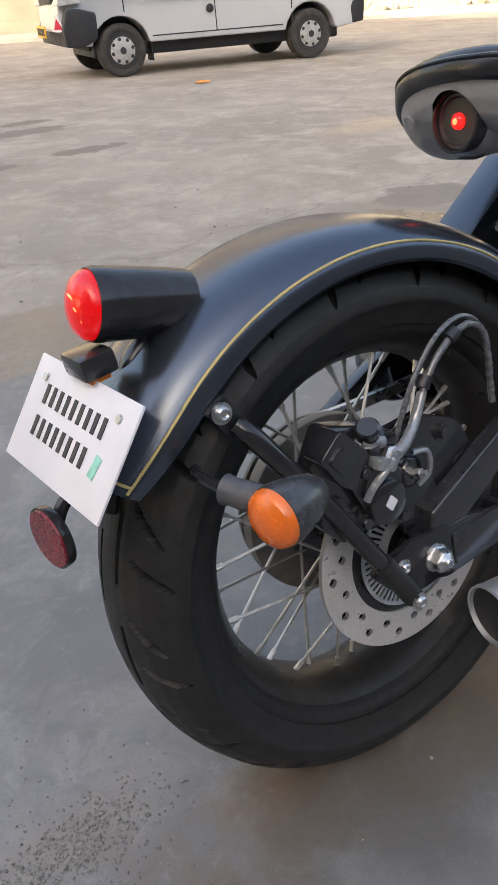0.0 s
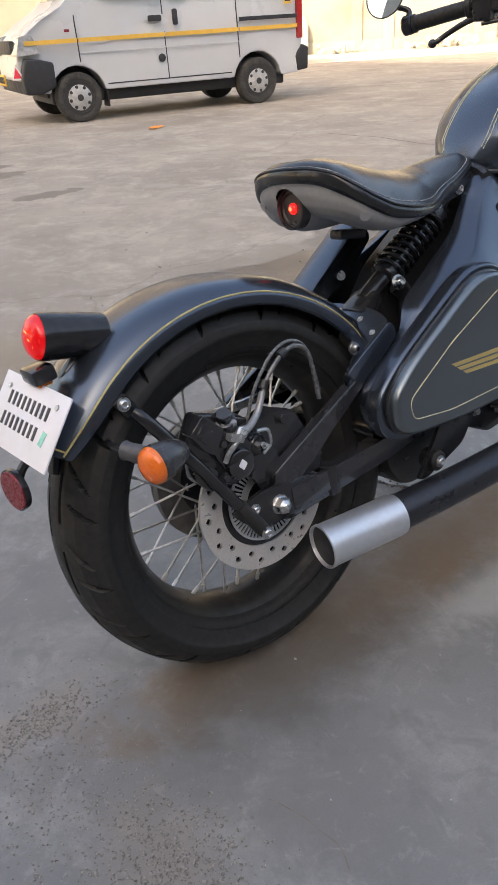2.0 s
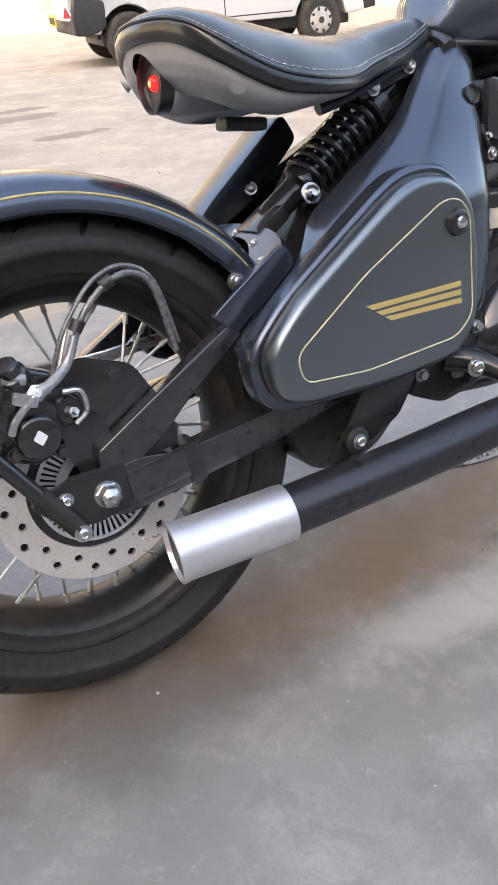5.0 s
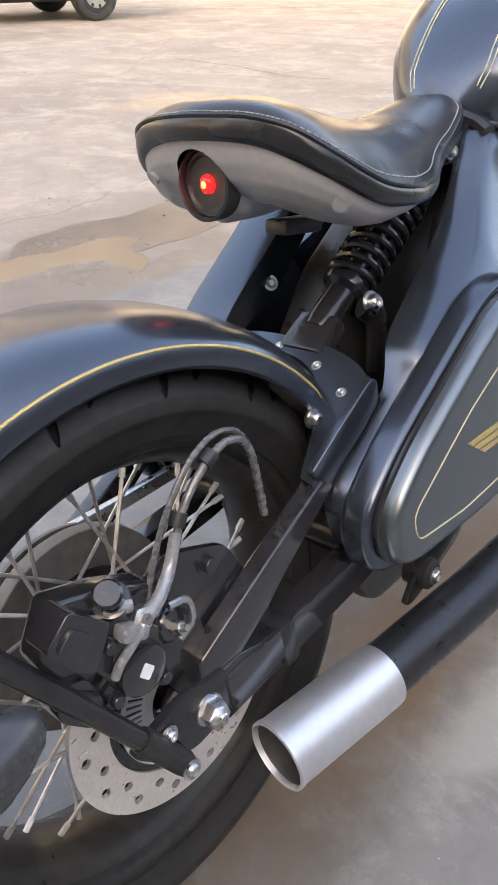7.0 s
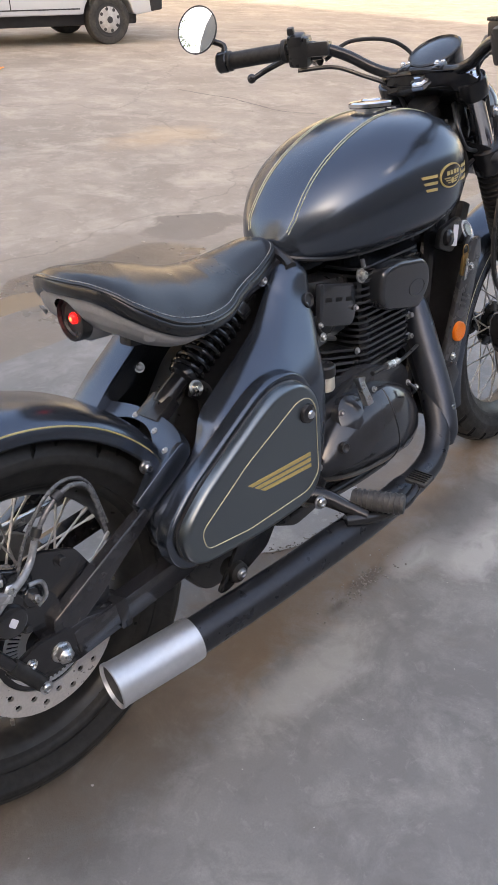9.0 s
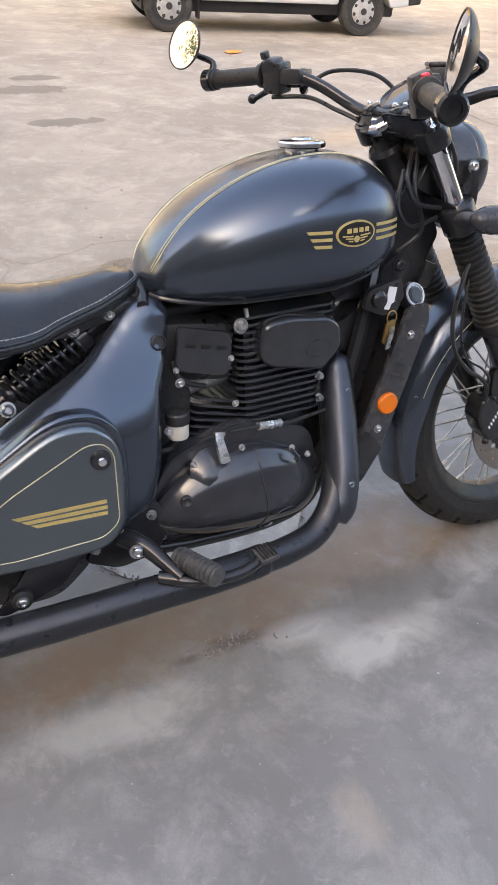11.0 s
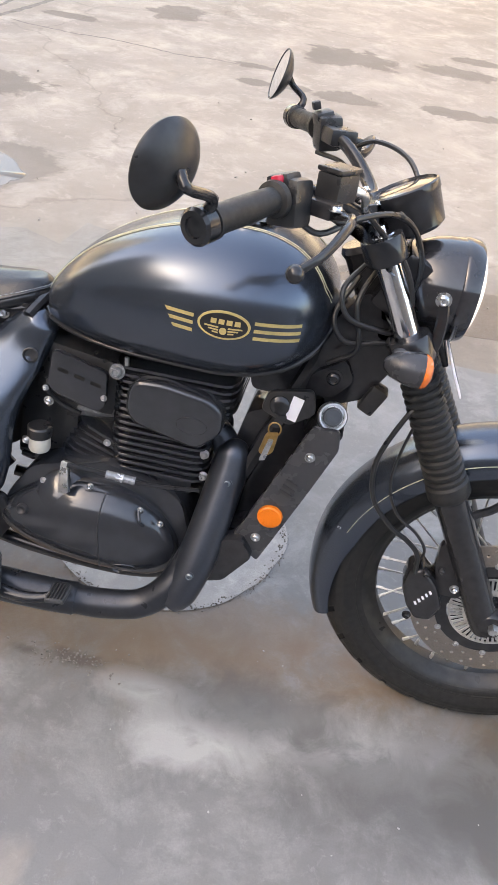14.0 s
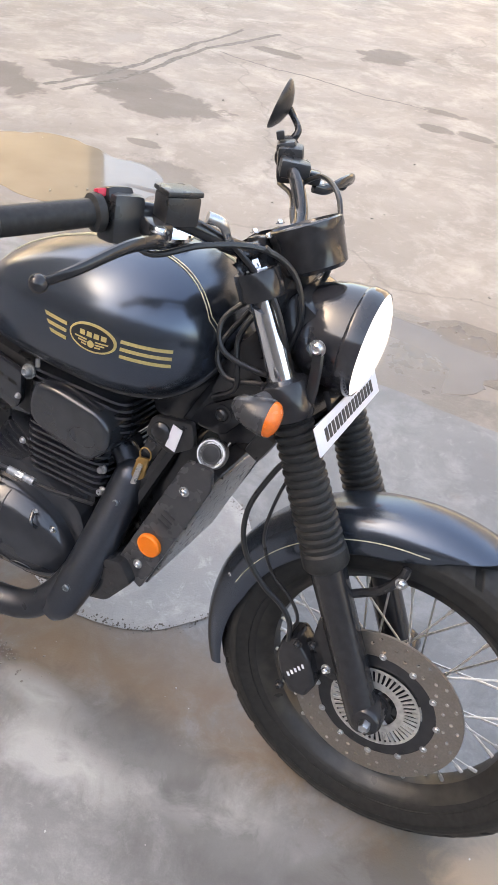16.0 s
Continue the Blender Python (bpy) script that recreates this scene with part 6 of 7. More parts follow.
part("brake_hose", tube([(0.002, -0.124, 0.458), (0.026, -0.122, 0.494), (0.056, -0.121, 0.517), (0.086, -0.119, 0.523), (0.112, -0.115, 0.500), (0.126, -0.110, 0.424)], 0.0038, 10), BRAID, cal)
part("sensor_wire", tube([(-0.030, -0.118, 0.420), (-0.006, -0.118, 0.470), (0.018, -0.116, 0.500), (0.046, -0.115, 0.524), (0.082, -0.112, 0.531), (0.116, -0.107, 0.506), (0.134, -0.104, 0.43)], 0.0028, 8), BRAID, cal)
for p, q in (((0.052, -0.120, 0.516), (0.064, -0.120, 0.521)), ((0.012, -0.122, 0.478), (0.019, -0.121, 0.488))):
    part("hose_band", tube([p, q], 0.0075, 10), PLASTIC, cal)
part("upper_mount", prism(round_outline([(-0.040, 0.372), (-0.040, 0.432), (0.012, 0.448), (0.070, 0.424), (0.094, 0.376), (0.066, 0.340), (0.015, 0.338)], 0.012), -0.113, -0.104, 0.003), CALIPER, cal)
part("hose_union", block((0.026, 0.016, 0.013), pose(-0.060, -0.139, 0.428, 0, 24, 0), 0.004), SLEEVE, cal, "bright hose union")
part("union_pipe", tube([(-0.050, -0.143, 0.430), (-0.064, -0.143, 0.420), (-0.076, -0.140, 0.408), (-0.082, -0.137, 0.396)], 0.0042, 10), SLEEVE, cal)
part("guide_pin", turn([(0, 0), (0.0065, 0), (0.0065, 0.022), (0.005, 0.024), (0, 0.024)], (-0.074, -0.126, 0.452), (0.85, -0.35, -0.2), 16), SLEEVE, cal)
for x, z in ((0.044, 0.418), (0.072, 0.372)):
    bolt(cal, (x, -0.113, z), (0, -1, 0), 0.008, 0.007, CALIPER)
part("caliper_bracket", prism(round_outline([(-0.11, 0.366), (-0.03, 0.42), (0.02, 0.38), (0.034, 0.300), (-0.010, 0.300), (-0.030, 0.352)], 0.008), -0.122, -0.112, 0.002), CALIPER, cal)

# exhaust
EX = [(0.195, -0.179, 0.216), (0.358, -0.197, 0.224), (0.504, -0.208, 0.232), (0.62, -0.210, 0.232), (0.702, -0.206, 0.230), (0.746, -0.2030, 0.231), (0.756, -0.2022, 0.231), (0.80, -0.199, 0.232), (0.868, -0.190, 0.246), (0.915, -0.172, 0.292), (0.944, -0.132, 0.36), (0.960, -0.088, 0.44), (0.968, -0.060, 0.50), (0.945, -0.05, 0.545), (0.91, -0.05, 0.56)]
exhaust = part("exhaust", tube(EX, [0.0315, 0.0315, 0.0315, 0.0310, 0.0300, 0.0300, 0.0268, 0.0268, 0.0265, 0.026, 0.026, 0.026, 0.025, 0.024, 0.024], 24, 5), material("satin_black_exhaust", (0.040, 0.043, 0.050), 0.34, 0.6, 0.1, 120, 0.05, 900, stain=0.2, stain_color=(0.05, 0.047, 0.044), stain_scale=8), bike, "satin black exhaust pipe with a bare metal tip")
TIPD = (V(0.205, -0.180, 0.216) - V(0.058, -0.160, 0.213)).normalized()
part("tip", turn([(0.031, 0.15), (0.0355, 0.148), (0.0362, 0.14), (0.0362, 0.008), (0.0372, 0.005), (0.0372, 0.0), (0.0345, -0.001), (0.0335, 0.004), (0.0335, 0.12), (0.031, 0.13)], V(0.052, -0.160, 0.213), TIPD, 48, loop=True), ALU, exhaust, "bare brushed metal exhaust tip")
part("baffle", turn([(0.0334, 0.005), (0.0330, 0.008), (0.0328, 0.112), (0.012, 0.118), (0.010, 0.10), (0, 0.10)], V(0.052, -0.160, 0.213), TIPD, 32), INK, exhaust)
GUARD = [(0.972, -0.056, 0.540), (0.975, -0.068, 0.528), (0.972, -0.083, 0.485), (0.962, -0.114, 0.415), (0.948, -0.150, 0.338), (0.930, -0.174, 0.280), (0.915, -0.185, 0.257)]
guard = part("heat_guard", tube(GUARD, [0.014, 0.029, 0.0335, 0.0345, 0.0345, 0.033, 0.022], 28, 5), material("satin_navy_guard", (0.075, 0.082, 0.098), 0.36, 0.85, 0.04, 200, rough_vary=0.03), exhaust, "satin navy heat guard")
bolt(guard, (0.977, -0.113, 0.488), (0, -1, 0.15), 0.007, 0.004, GREYPAINT, False)
bolt(guard, (0.946, -0.187, 0.330), (0, -1, 0.15), 0.007, 0.004, GREYPAINT, False)
part("hanger", prism(round_outline([(0.28, 0.24), (0.31, 0.275), (0.35, 0.33), (0.41, 0.345), (0.44, 0.32), (0.40, 0.27), (0.345, 0.25), (0.30, 0.235)], 0.012), -0.158, -0.150, 0.003), BLACK, bike)
bs = part("hanger_bush", turn([(0, 0.012), (0.012, 0.012), (0.018, 0.008), (0.019, 0), (0.019, -0.02), (0, -0.02)], (0.324, -0.158, 0.263), (0, -1, 0), 24), RUBBER, bike)
bolt(bs, (0.324, -0.170, 0.263), (0, -1, 0), 0.008, 0.005, STEEL, False)
part("belly_pan", prism(round_outline([(0.26, 0.27), (0.30, 0.20), (0.40, 0.20), (0.47, 0.26), (0.45, 0.33), (0.30, 0.33)], 0.03), -0.10, 0.08, 0.012), PLASTIC, bike)

# engine
CASE = [(0.560, 0.335), (0.600, 0.382), (0.655, 0.420), (0.72, 0.440), (0.79, 0.438), (0.86, 0.408), (0.905, 0.350), (0.908, 0.300), (0.875, 0.270), (0.76, 0.266), (0.655, 0.278), (0.585, 0.302)]
engine = part("engine", prism(round_outline([(0.56, 0.33), (0.62, 0.43), (0.76, 0.47), (0.90, 0.43), (0.93, 0.33), (0.90, 0.26), (0.60, 0.26)], 0.03), -0.105, 0.12, 0.01), ENGINE, bike, "black finned single-cylinder engine")
rings = [[V(x, -0.098, z) for x, z in round_outline(CASE, 0.03, 5)]]
for i in range(19):
    k = math.cos(math.pi / 2 * i / 18.6)
    y = -0.114 - 0.056 * (1 - k * k) ** 0.55
    rings.append([V(0.735 + (x - 0.735) * k, y, 0.335 + (z - 0.335) * k) for x, z in round_outline(CASE, 0.03, 5)])
dome = loft(rings)
on_dome = bvhtree.BVHTree.FromBMesh(dome)
clutch = part("clutch_cover", dome, ENGINE, engine, "smooth gloss black clutch cover", 50)
clutch.matrix_basis = Matrix.Translation((0.001, -0.004, -0.008))
pts = []
for i in range(13):
    z = 0.275 + 0.157 * i / 12
    hit = on_dome.ray_cast((0.772 + 0.004 * math.sin(i / 2), -0.5, z), (0, 1, 0))[0]
    pts.append(hit + V(0, -0.0002, 0))
part("cover_joint", tube(pts, 0.0014, 6, 2), INK, clutch)
part("lever_boss", turn([(0, 0.012), (0.012, 0.012), (0.03, 0.008), (0.048, -0.004), (0.052, -0.02)], (0.690, -0.134, 0.405), (0, -1, 0.55), 36), ENGINE, clutch)
part("case_plug", turn([(0, -0.003), (0.005, -0.002), (0.0085, 0.002), (0.010, 0.001), (0.011, -0.006)], (0.624, -0.153, 0.372), (-0.12, -1, 0.1), 20), INK, clutch)
part("oval_badge", tube([on_dome.ray_cast((0.82 + 0.022 * math.cos(a), -0.5, 0.300 + 0.009 * math.sin(a)), (0, 1, 0))[0] for a in [k * math.pi / 6 for k in range(12)]], 0.0009, 5, 2, closed=True), ENGINE, clutch)
for x, z, y in ((0.838, 0.424, -0.144), (0.874, 0.400, -0.138), (0.742, 0.442, -0.132), (0.652, 0.424, -0.122)):
    bolt(clutch, (x, y, z), (0, -1, 0.25), 0.0045, 0.006, STEEL, False)
part("dipstick", tube([(0.835, -0.146, 0.425), (0.842, -0.160, 0.412), (0.846, -0.150, 0.398)], 0.0035, 8), ENGINE, clutch)
arm = part("clutch_arm", prism(round_outline([(-0.009, -0.026), (0.009, -0.026), (0.006, 0.018), (0.014, 0.026), (-0.006, 0.032), (-0.008, 0.018)], 0.004), -0.006, 0.006, 0.002), STEEL, engine, "bare steel clutch arm")
arm.matrix_basis = pose(0.700, -0.146, 0.446, -20, -6, 0)
part("clutch_cable", tube([(0.708, -0.160, 0.484), (0.75, -0.150, 0.477), (0.80, -0.14, 0.468), (0.85, -0.13, 0.460), (0.93, -0.11, 0.458)], [0.0045, 0.0045, 0.0035, 0.0035, 0.0035], 8), HOSE, engine)
part("cable_sleeve", tube([(0.772, -0.145, 0.473), (0.822, -0.136, 0.465)], 0.0075, 10), SLEEVE, engine)
part("cable_nut", turn([(0, 0), (0.008, 0), (0.008, 0.012), (0, 0.012)], (0.79, -0.1415, 0.470), (1, 0.1, -0.15), 6), STEEL, engine)

def fin_plate(poly, m, thick=0.0040):
    """A thin level plate with rounded corners in plan."""
    bm = prism(poly, 0, thick, 0.0010, 1, lambda c: (c.x, c.z, c.y))
    bm.transform(m)
    return bm


# cylinder, fins and head lean forward a little
CY = pose(0.842, -0.004, 0.425, 0, -1, 0)
part("cylinder", block((0.135, 0.15, 0.232), CY @ pose(0.004, 0, 0.104, 0, 0, 0), 0.02), ENGINE, engine)
for i in range(16):
    z = 0.035 + i * 0.0130
    back = 0.090 - 0.0004 * abs(i - 5)
    ahead = 0.090 + 0.034 * min(1.0, max(0.0, (i - 7) / 4))
    part("fin", fin_plate(round_outline([(-back, -0.094), (ahead, -0.094), (ahead, 0.094), (-back, 0.094)], 0.035, 4), CY @ pose(0.006, 0, z)), ENGINE, engine)
for i in range(6):
    lx = 0.064 - i * 0.005
    part("rear_fin", fin_plate(round_outline([(-lx, -0.075 + i * 0.004), (0.06, -0.088), (0.06, 0.07), (-lx, 0.07)], 0.03, 4), pose(0.722, 0, 0.440 + i * 0.0125, 0, 10, 0)), ENGINE, engine)
HEAD = [(0.786, 0.629), (0.798, 0.655), (0.849, 0.660), (0.935, 0.648), (0.960, 0.625), (0.961, 0.581), (0.920, 0.539), (0.803, 0.566), (0.784, 0.589)]
def head_taper(co):
    return (co.x, co.y, co.z) if co.y > -0.1 else (0.868 + (co.x - 0.868) * 0.94, co.y, 0.598 + (co.z - 0.598) * 0.92)
part("head_cover", prism(round_outline(HEAD, 0.016, 4), -0.125, 0.125, 0.012, 4, head_taper), ENGINE, engine, "smooth black rocker cover")
part("head_mark", tube([(0.905 + 0.026 * math.cos(a), -0.1253, 0.590 + 0.016 * math.sin(a)) for a in [k * math.pi / 6 for k in range(12)]], 0.0008, 5, 2, closed=True), ENGINE, engine)
part("exhaust_flange", turn([(0.03, 0), (0.036, 0.002), (0.036, 0.012), (0.028, 0.014)], (0.93, -0.045, 0.555), (0.5, -0.4, 0.1), 24), BLACK, engine)
for x, y, z in ((0.928, -0.088, 0.520), (0.930, -0.086, 0.474)):
    bolt(engine, (x, y, z), (0, -1, 0.2), 0.006, 0.010, STEEL)
bolt(engine, (0.754, -0.090, 0.500), (0, -1, 0), 0.005, 0.005, STEEL, False)
bolt(engine, (0.765, -0.095, 0.645), (0, -1, 0.2), 0.010, 0.012, SLEEVE, False)
part("breather", tube([(0.778, -0.09, 0.672), (0.780, -0.092, 0.655)], 0.004, 8), STEEL, engine)
# air box plate with three slots, throttle body, fluid pot
air = part("airbox_cover", prism(round_outline([(0.652, 0.660), (0.748, 0.636), (0.748, 0.575), (0.734, 0.558), (0.652, 0.580), (0.643, 0.594)], 0.010), -0.092, -0.078, 0.004), ENGINE, bike, "black slotted air box plate")
air.matrix_basis = pose(0, -0.003, 0)
for i in range(3):
    # solid block for an open slot, its inner shade put into the colour
    part("slot", block((0.020, 0.004, 0.0085), pose(0.671 + i * 0.029, -0.0907, 0.6245 - i * 0.0065, 0, 12, 0), 0.0025), RECESS_SHADE, air)
part("airbox", block((0.15, 0.14, 0.11), pose(0.69, 0.0, 0.60, 0, 8, 0), 0.02), PLASTIC, bike)
part("throttle_body", tube([(0.66, -0.02, 0.525), (0.74, -0.03, 0.545), (0.79, -0.03, 0.56)], 0.026, 14), SLEEVE, bike)
part("fuel_hose", tube([(0.640, -0.085, 0.60), (0.645, -0.09, 0.575), (0.665, -0.085, 0.555), (0.70, -0.08, 0.54)], 0.005, 8), HOSE, bike)
for x, z, rr in ((0.642, 0.586, 0.0042), (0.648, 0.562, 0.0065), (0.745, 0.590, 0.0042)):
    bolt(bike, (x, -0.096, z), (0, -1, 0), rr, 0.006, STEEL, False)
pot = part("fluid_pot", turn([(0, -0.004), (0.017, -0.004), (0.019, 0.0), (0.019, 0.026), (0, 0.026)], (0.636, -0.105, 0.470), (0, 0, 1), 28), MILKY, bike, "milky brake fluid pot with a black lid")
part("lid", turn([(0.0205, 0.024), (0.0215, 0.027), (0.0215, 0.042), (0.019, 0.045), (0, 0.045)], (0.636, -0.105, 0.470), (0, 0, 1), 28), PLASTIC, pot)
bolt(pot, (0.616, -0.115, 0.486), (-0.3, -1, 0), 0.006, 0.006, STEEL, False)
part("pot_bracket", tube([(0.60, -0.09, 0.44), (0.625, -0.10, 0.445), (0.636, -0.10, 0.465)], 0.006, 6), BLACK, pot)

# lower clutter, sump, footrest and pedal
part("sump", block((0.26, 0.20, 0.05), pose(0.73, 0, 0.255, 0, -1, 0), 0.015), ENGINE, engine)
part("drain_loop", tube([(0.795, -0.11, 0.262), (0.785, -0.115, 0.246), (0.80, -0.115, 0.238), (0.815, -0.115, 0.246), (0.808, -0.11, 0.262)], 0.005, 8), BLACK, bike)
part("rear_plate", prism(round_outline([(0.44, 0.28), (0.50, 0.25), (0.57, 0.26), (0.60, 0.31), (0.58, 0.37), (0.50, 0.36)], 0.015), -0.135, -0.120, 0.004), BLACK, bike)
for x, z in ((0.46, 0.305), (0.505, 0.335), (0.525, 0.29), (0.565, 0.345)):
    bolt(bike, (x, -0.137, z), (0, -1, 0), 0.007, 0.008, STEEL)
peg_arm = part("footrest_arm", tube([(0.510, -0.135, 0.315), (0.540, -0.170, 0.305), (0.562, -0.205, 0.285), (0.580, -0.235, 0.268)], [0.020, 0.017, 0.013, 0.013], 12), BLACK, bike)
bolt(peg_arm, (0.522, -0.178, 0.306), (-0.2, -1, 0.1), 0.010, 0.008, STEEL, False)
WORN = material("worn_grey_rubber", (0.060, 0.059, 0.058), 0.5, 0.0, 0.3, 120, 0.3, 700, stain=0.4, stain_color=(0.03, 0.03, 0.03), stain_scale=60)
peg = part("footrest", tube([(0.586, -0.200, 0.290), (0.606, -0.245, 0.289), (0.625, -0.286, 0.288)], [0.017, 0.0195, 0.018], 14, 4), WORN, bike, "ribbed grey worn rubber footrest")
for i in range(9):
    t = i / 8
    q = V(0.590, -0.210, 0.290).lerp(V(0.622, -0.280, 0.288), t)
    part("rib", turn([(0.0175, -0.0016), (0.0205, -0.001), (0.0205, 0.001), (0.0175, 0.0016)], q, (0.38, -0.92, -0.02), 20, loop=True), WORN, peg)
pedal = part("brake_pedal", tube([(0.545, -0.215, 0.268), (0.60, -0.246, 0.262), (0.66, -0.256, 0.258), (0.70, -0.254, 0.262), (0.725, -0.248, 0.270)], [0.012, 0.012, 0.011, 0.010, 0.009], 10), BLACK, bike, "black brake pedal with a ribbed pad")
pad = part("pad", block((0.036, 0.046, 0.009), pose(0.733, -0.247, 0.276, 0, -8, 0), 0.004), WORN, pedal)
for i in range(5):
    part("rib", block((0.0028, 0.040, 0.003), pose(0.721 + i * 0.006, -0.247, 0.2815 + i * 0.0008, 0, -8, 0), 0.001), RUBBER, pad)

part("engine_mount", prism(round_outline([(0.945, 0.335), (1.000, 0.352), (1.045, 0.44), (1.088, 0.585), (1.072, 0.640), (0.985, 0.600), (0.955, 0.46)], 0.012), -0.052, 0.052, 0.006), BLACK, bike)

part("frame_plate", prism(round_outline([(0.985, 0.640), (1.060, 0.640), (1.120, 0.690), (1.100, 0.755), (1.040, 0.700), (0.975, 0.672)], 0.01), -0.040, 0.040, 0.005), BLACK, bike)

# radiator with side plates, vents and reflector
RT, RB = V(1.127, 0, 0.632), V(1.034, 0, 0.36)
rdir = (RT - RB).normalized()
rn = V(rdir.z, 0, -rdir.x)
def rp(s, n, y):
    q = RB + rdir * s + rn * n
    return V(q.x, y, q.z)
RL = (RT - RB).length
RM = Matrix.Translation(RB) @ pose(0, 0, 0, 0, math.degrees(math.atan2(rdir.x, rdir.z)), 0)
rad = part("radiator", block((0.026, 0.222, RL), RM @ pose(0.012, 0, RL / 2), 0.003), BLACK, bike, "black radiator with slotted side plates")
for i in range(46):
    part("radiator_fin", block((0.003, 0.208, 0.0028), RM @ pose(0.0262, 0, 0.02 + i * (RL - 0.04) / 45), 0), STEEL, rad)
for side in (-1, 1):
    sp = part("side_plate", prism(round_outline([(-0.040, 0.012), (0.022, -0.006), (0.028, RL * 0.55), (0.030, RL - 0.02), (0.014, RL + 0.012), (-0.028, RL - 0.006), (-0.034, RL * 0.5)], 0.008), -0.012, 0.0, 0.004), SHELLBLACK, rad, "black side plate")
    sp.matrix_basis = RM @ pose(0, side * 0.114 + (0 if side < 0 else 0.012), 0)
    for i in range(3):
        part("vent", block((0.024, 0.003, 0.006), pose(-0.004, -0.0122 if side < 0 else 0.0005, RL * 0.52 + i * 0.0115, 0, 4, 0), 0.001), INK, sp)
    yy = -0.012 if side < 0 else 0.0
    rf = part("side_reflector", turn([(0, 0.009), (0.019, 0.0085), (0.0215, 0.006), (0.022, 0.0), (0, 0)], (-0.004, yy, RL * 0.33), (0, -1 if side < 0 else 1, 0), 32), AMBER, sp, "round orange reflector")
    for s in (0.812, 0.14):
        bolt(sp, (-0.004, yy, RL * s), (0, -1 if side < 0 else 1, 0), 0.0065, 0.005, STEEL, False)
part("radiator_shroud", prism(round_outline([(0.955, 0.285), (1.00, 0.30), (1.045, 0.365), (1.02, 0.40), (0.985, 0.39), (0.95, 0.33)], 0.01), -0.145, 0.10, 0.006), BLACK, bike)
cc = part("coolant_cap", turn([(0, 0.012), (0.015, 0.012), (0.016, 0.010), (0.024, 0.010), (0.025, 0.0), (0.022, -0.016), (0, -0.016)], (1.126, -0.093, 0.647), (0.15, -0.90, 0.42), 40), PLASTIC, rad, "black coolant cap with a silver ring")
part("ring", turn([(0.0185, 0.0098), (0.0200, 0.0125), (0.0218, 0.0125), (0.0228, 0.0100)], (1.126, -0.093, 0.647), (0.15, -0.90, 0.42), 40), ALU, cc)
part("cap_disc", turn([(0, 0.0132), (0.0125, 0.0130), (0.0125, 0.0115), (0, 0.0115)], (1.126, -0.093, 0.647), (0.15, -0.90, 0.42), 28), BLACK, rad)
part("warning_sticker", prism([(1.060, 0.678), (1.078, 0.674), (1.070, 0.632), (1.052, 0.636)], -0.112, -0.1108, 0), PLATE, bike)
ign = part("ignition", turn([(0, 0.014), (0.008, 0.014), (0.013, 0.012), (0.016, 0.010), (0.017, 0), (0.017, -0.03), (0, -0.03)], (1.040, -0.105, 0.655), (0.1, -1, 0.15), 28), BLACK, bike, "ignition lock with keys")
part("ignition_plate", prism(round_outline([(1.01, 0.64), (1.02, 0.675), (1.09, 0.69), (1.10, 0.65), (1.06, 0.62)], 0.01), -0.108, -0.095, 0.003), PLASTIC, ign)
part("key", prism(round_outline([(1.042, 0.658), (1.056, 0.661), (1.058, 0.653), (1.046, 0.635), (1.034, 0.637)], 0.004), -0.150, -0.146, 0.001), BLACK, ign)
part("key_ring", tube([(1.042 + 0.010 * math.cos(a), -0.150, 0.633 + 0.012 * math.sin(a)) for a in [k * math.pi / 5 for k in range(10)]], 0.0013, 6, 3, closed=True), BRASS, ign)
part("key_fob", prism(round_outline([(1.030, 0.625), (1.050, 0.629), (1.046, 0.591), (1.034, 0.581), (1.022, 0.587)], 0.006), -0.153, -0.148, 0.0015), BRASS, ign, "worn brass key fob")
part("spare_key", prism(round_outline([(1.036, 0.618), (1.044, 0.617), (1.036, 0.578), (1.026, 0.575)], 0.003), -0.158, -0.155, 0.001), STEEL, ign)
part("front_bracket", prism(round_outline([(1.08, 0.70), (1.13, 0.735), (1.15, 0.70), (1.12, 0.66), (1.07, 0.66)], 0.012), -0.06, 0.06, 0.005), BLACK, bike)
bolt(bike, (1.115, -0.062, 0.70), (0, -1, 0), 0.012, 0.008, BLACK, False)

part("head_gusset", prism(round_outline([(1.075, 0.70), (1.10, 0.80), (1.14, 0.85), (1.19, 0.80), (1.215, 0.745), (1.17, 0.665), (1.115, 0.64)], 0.012), -0.048, 0.048, 0.005), BLACK, bike)

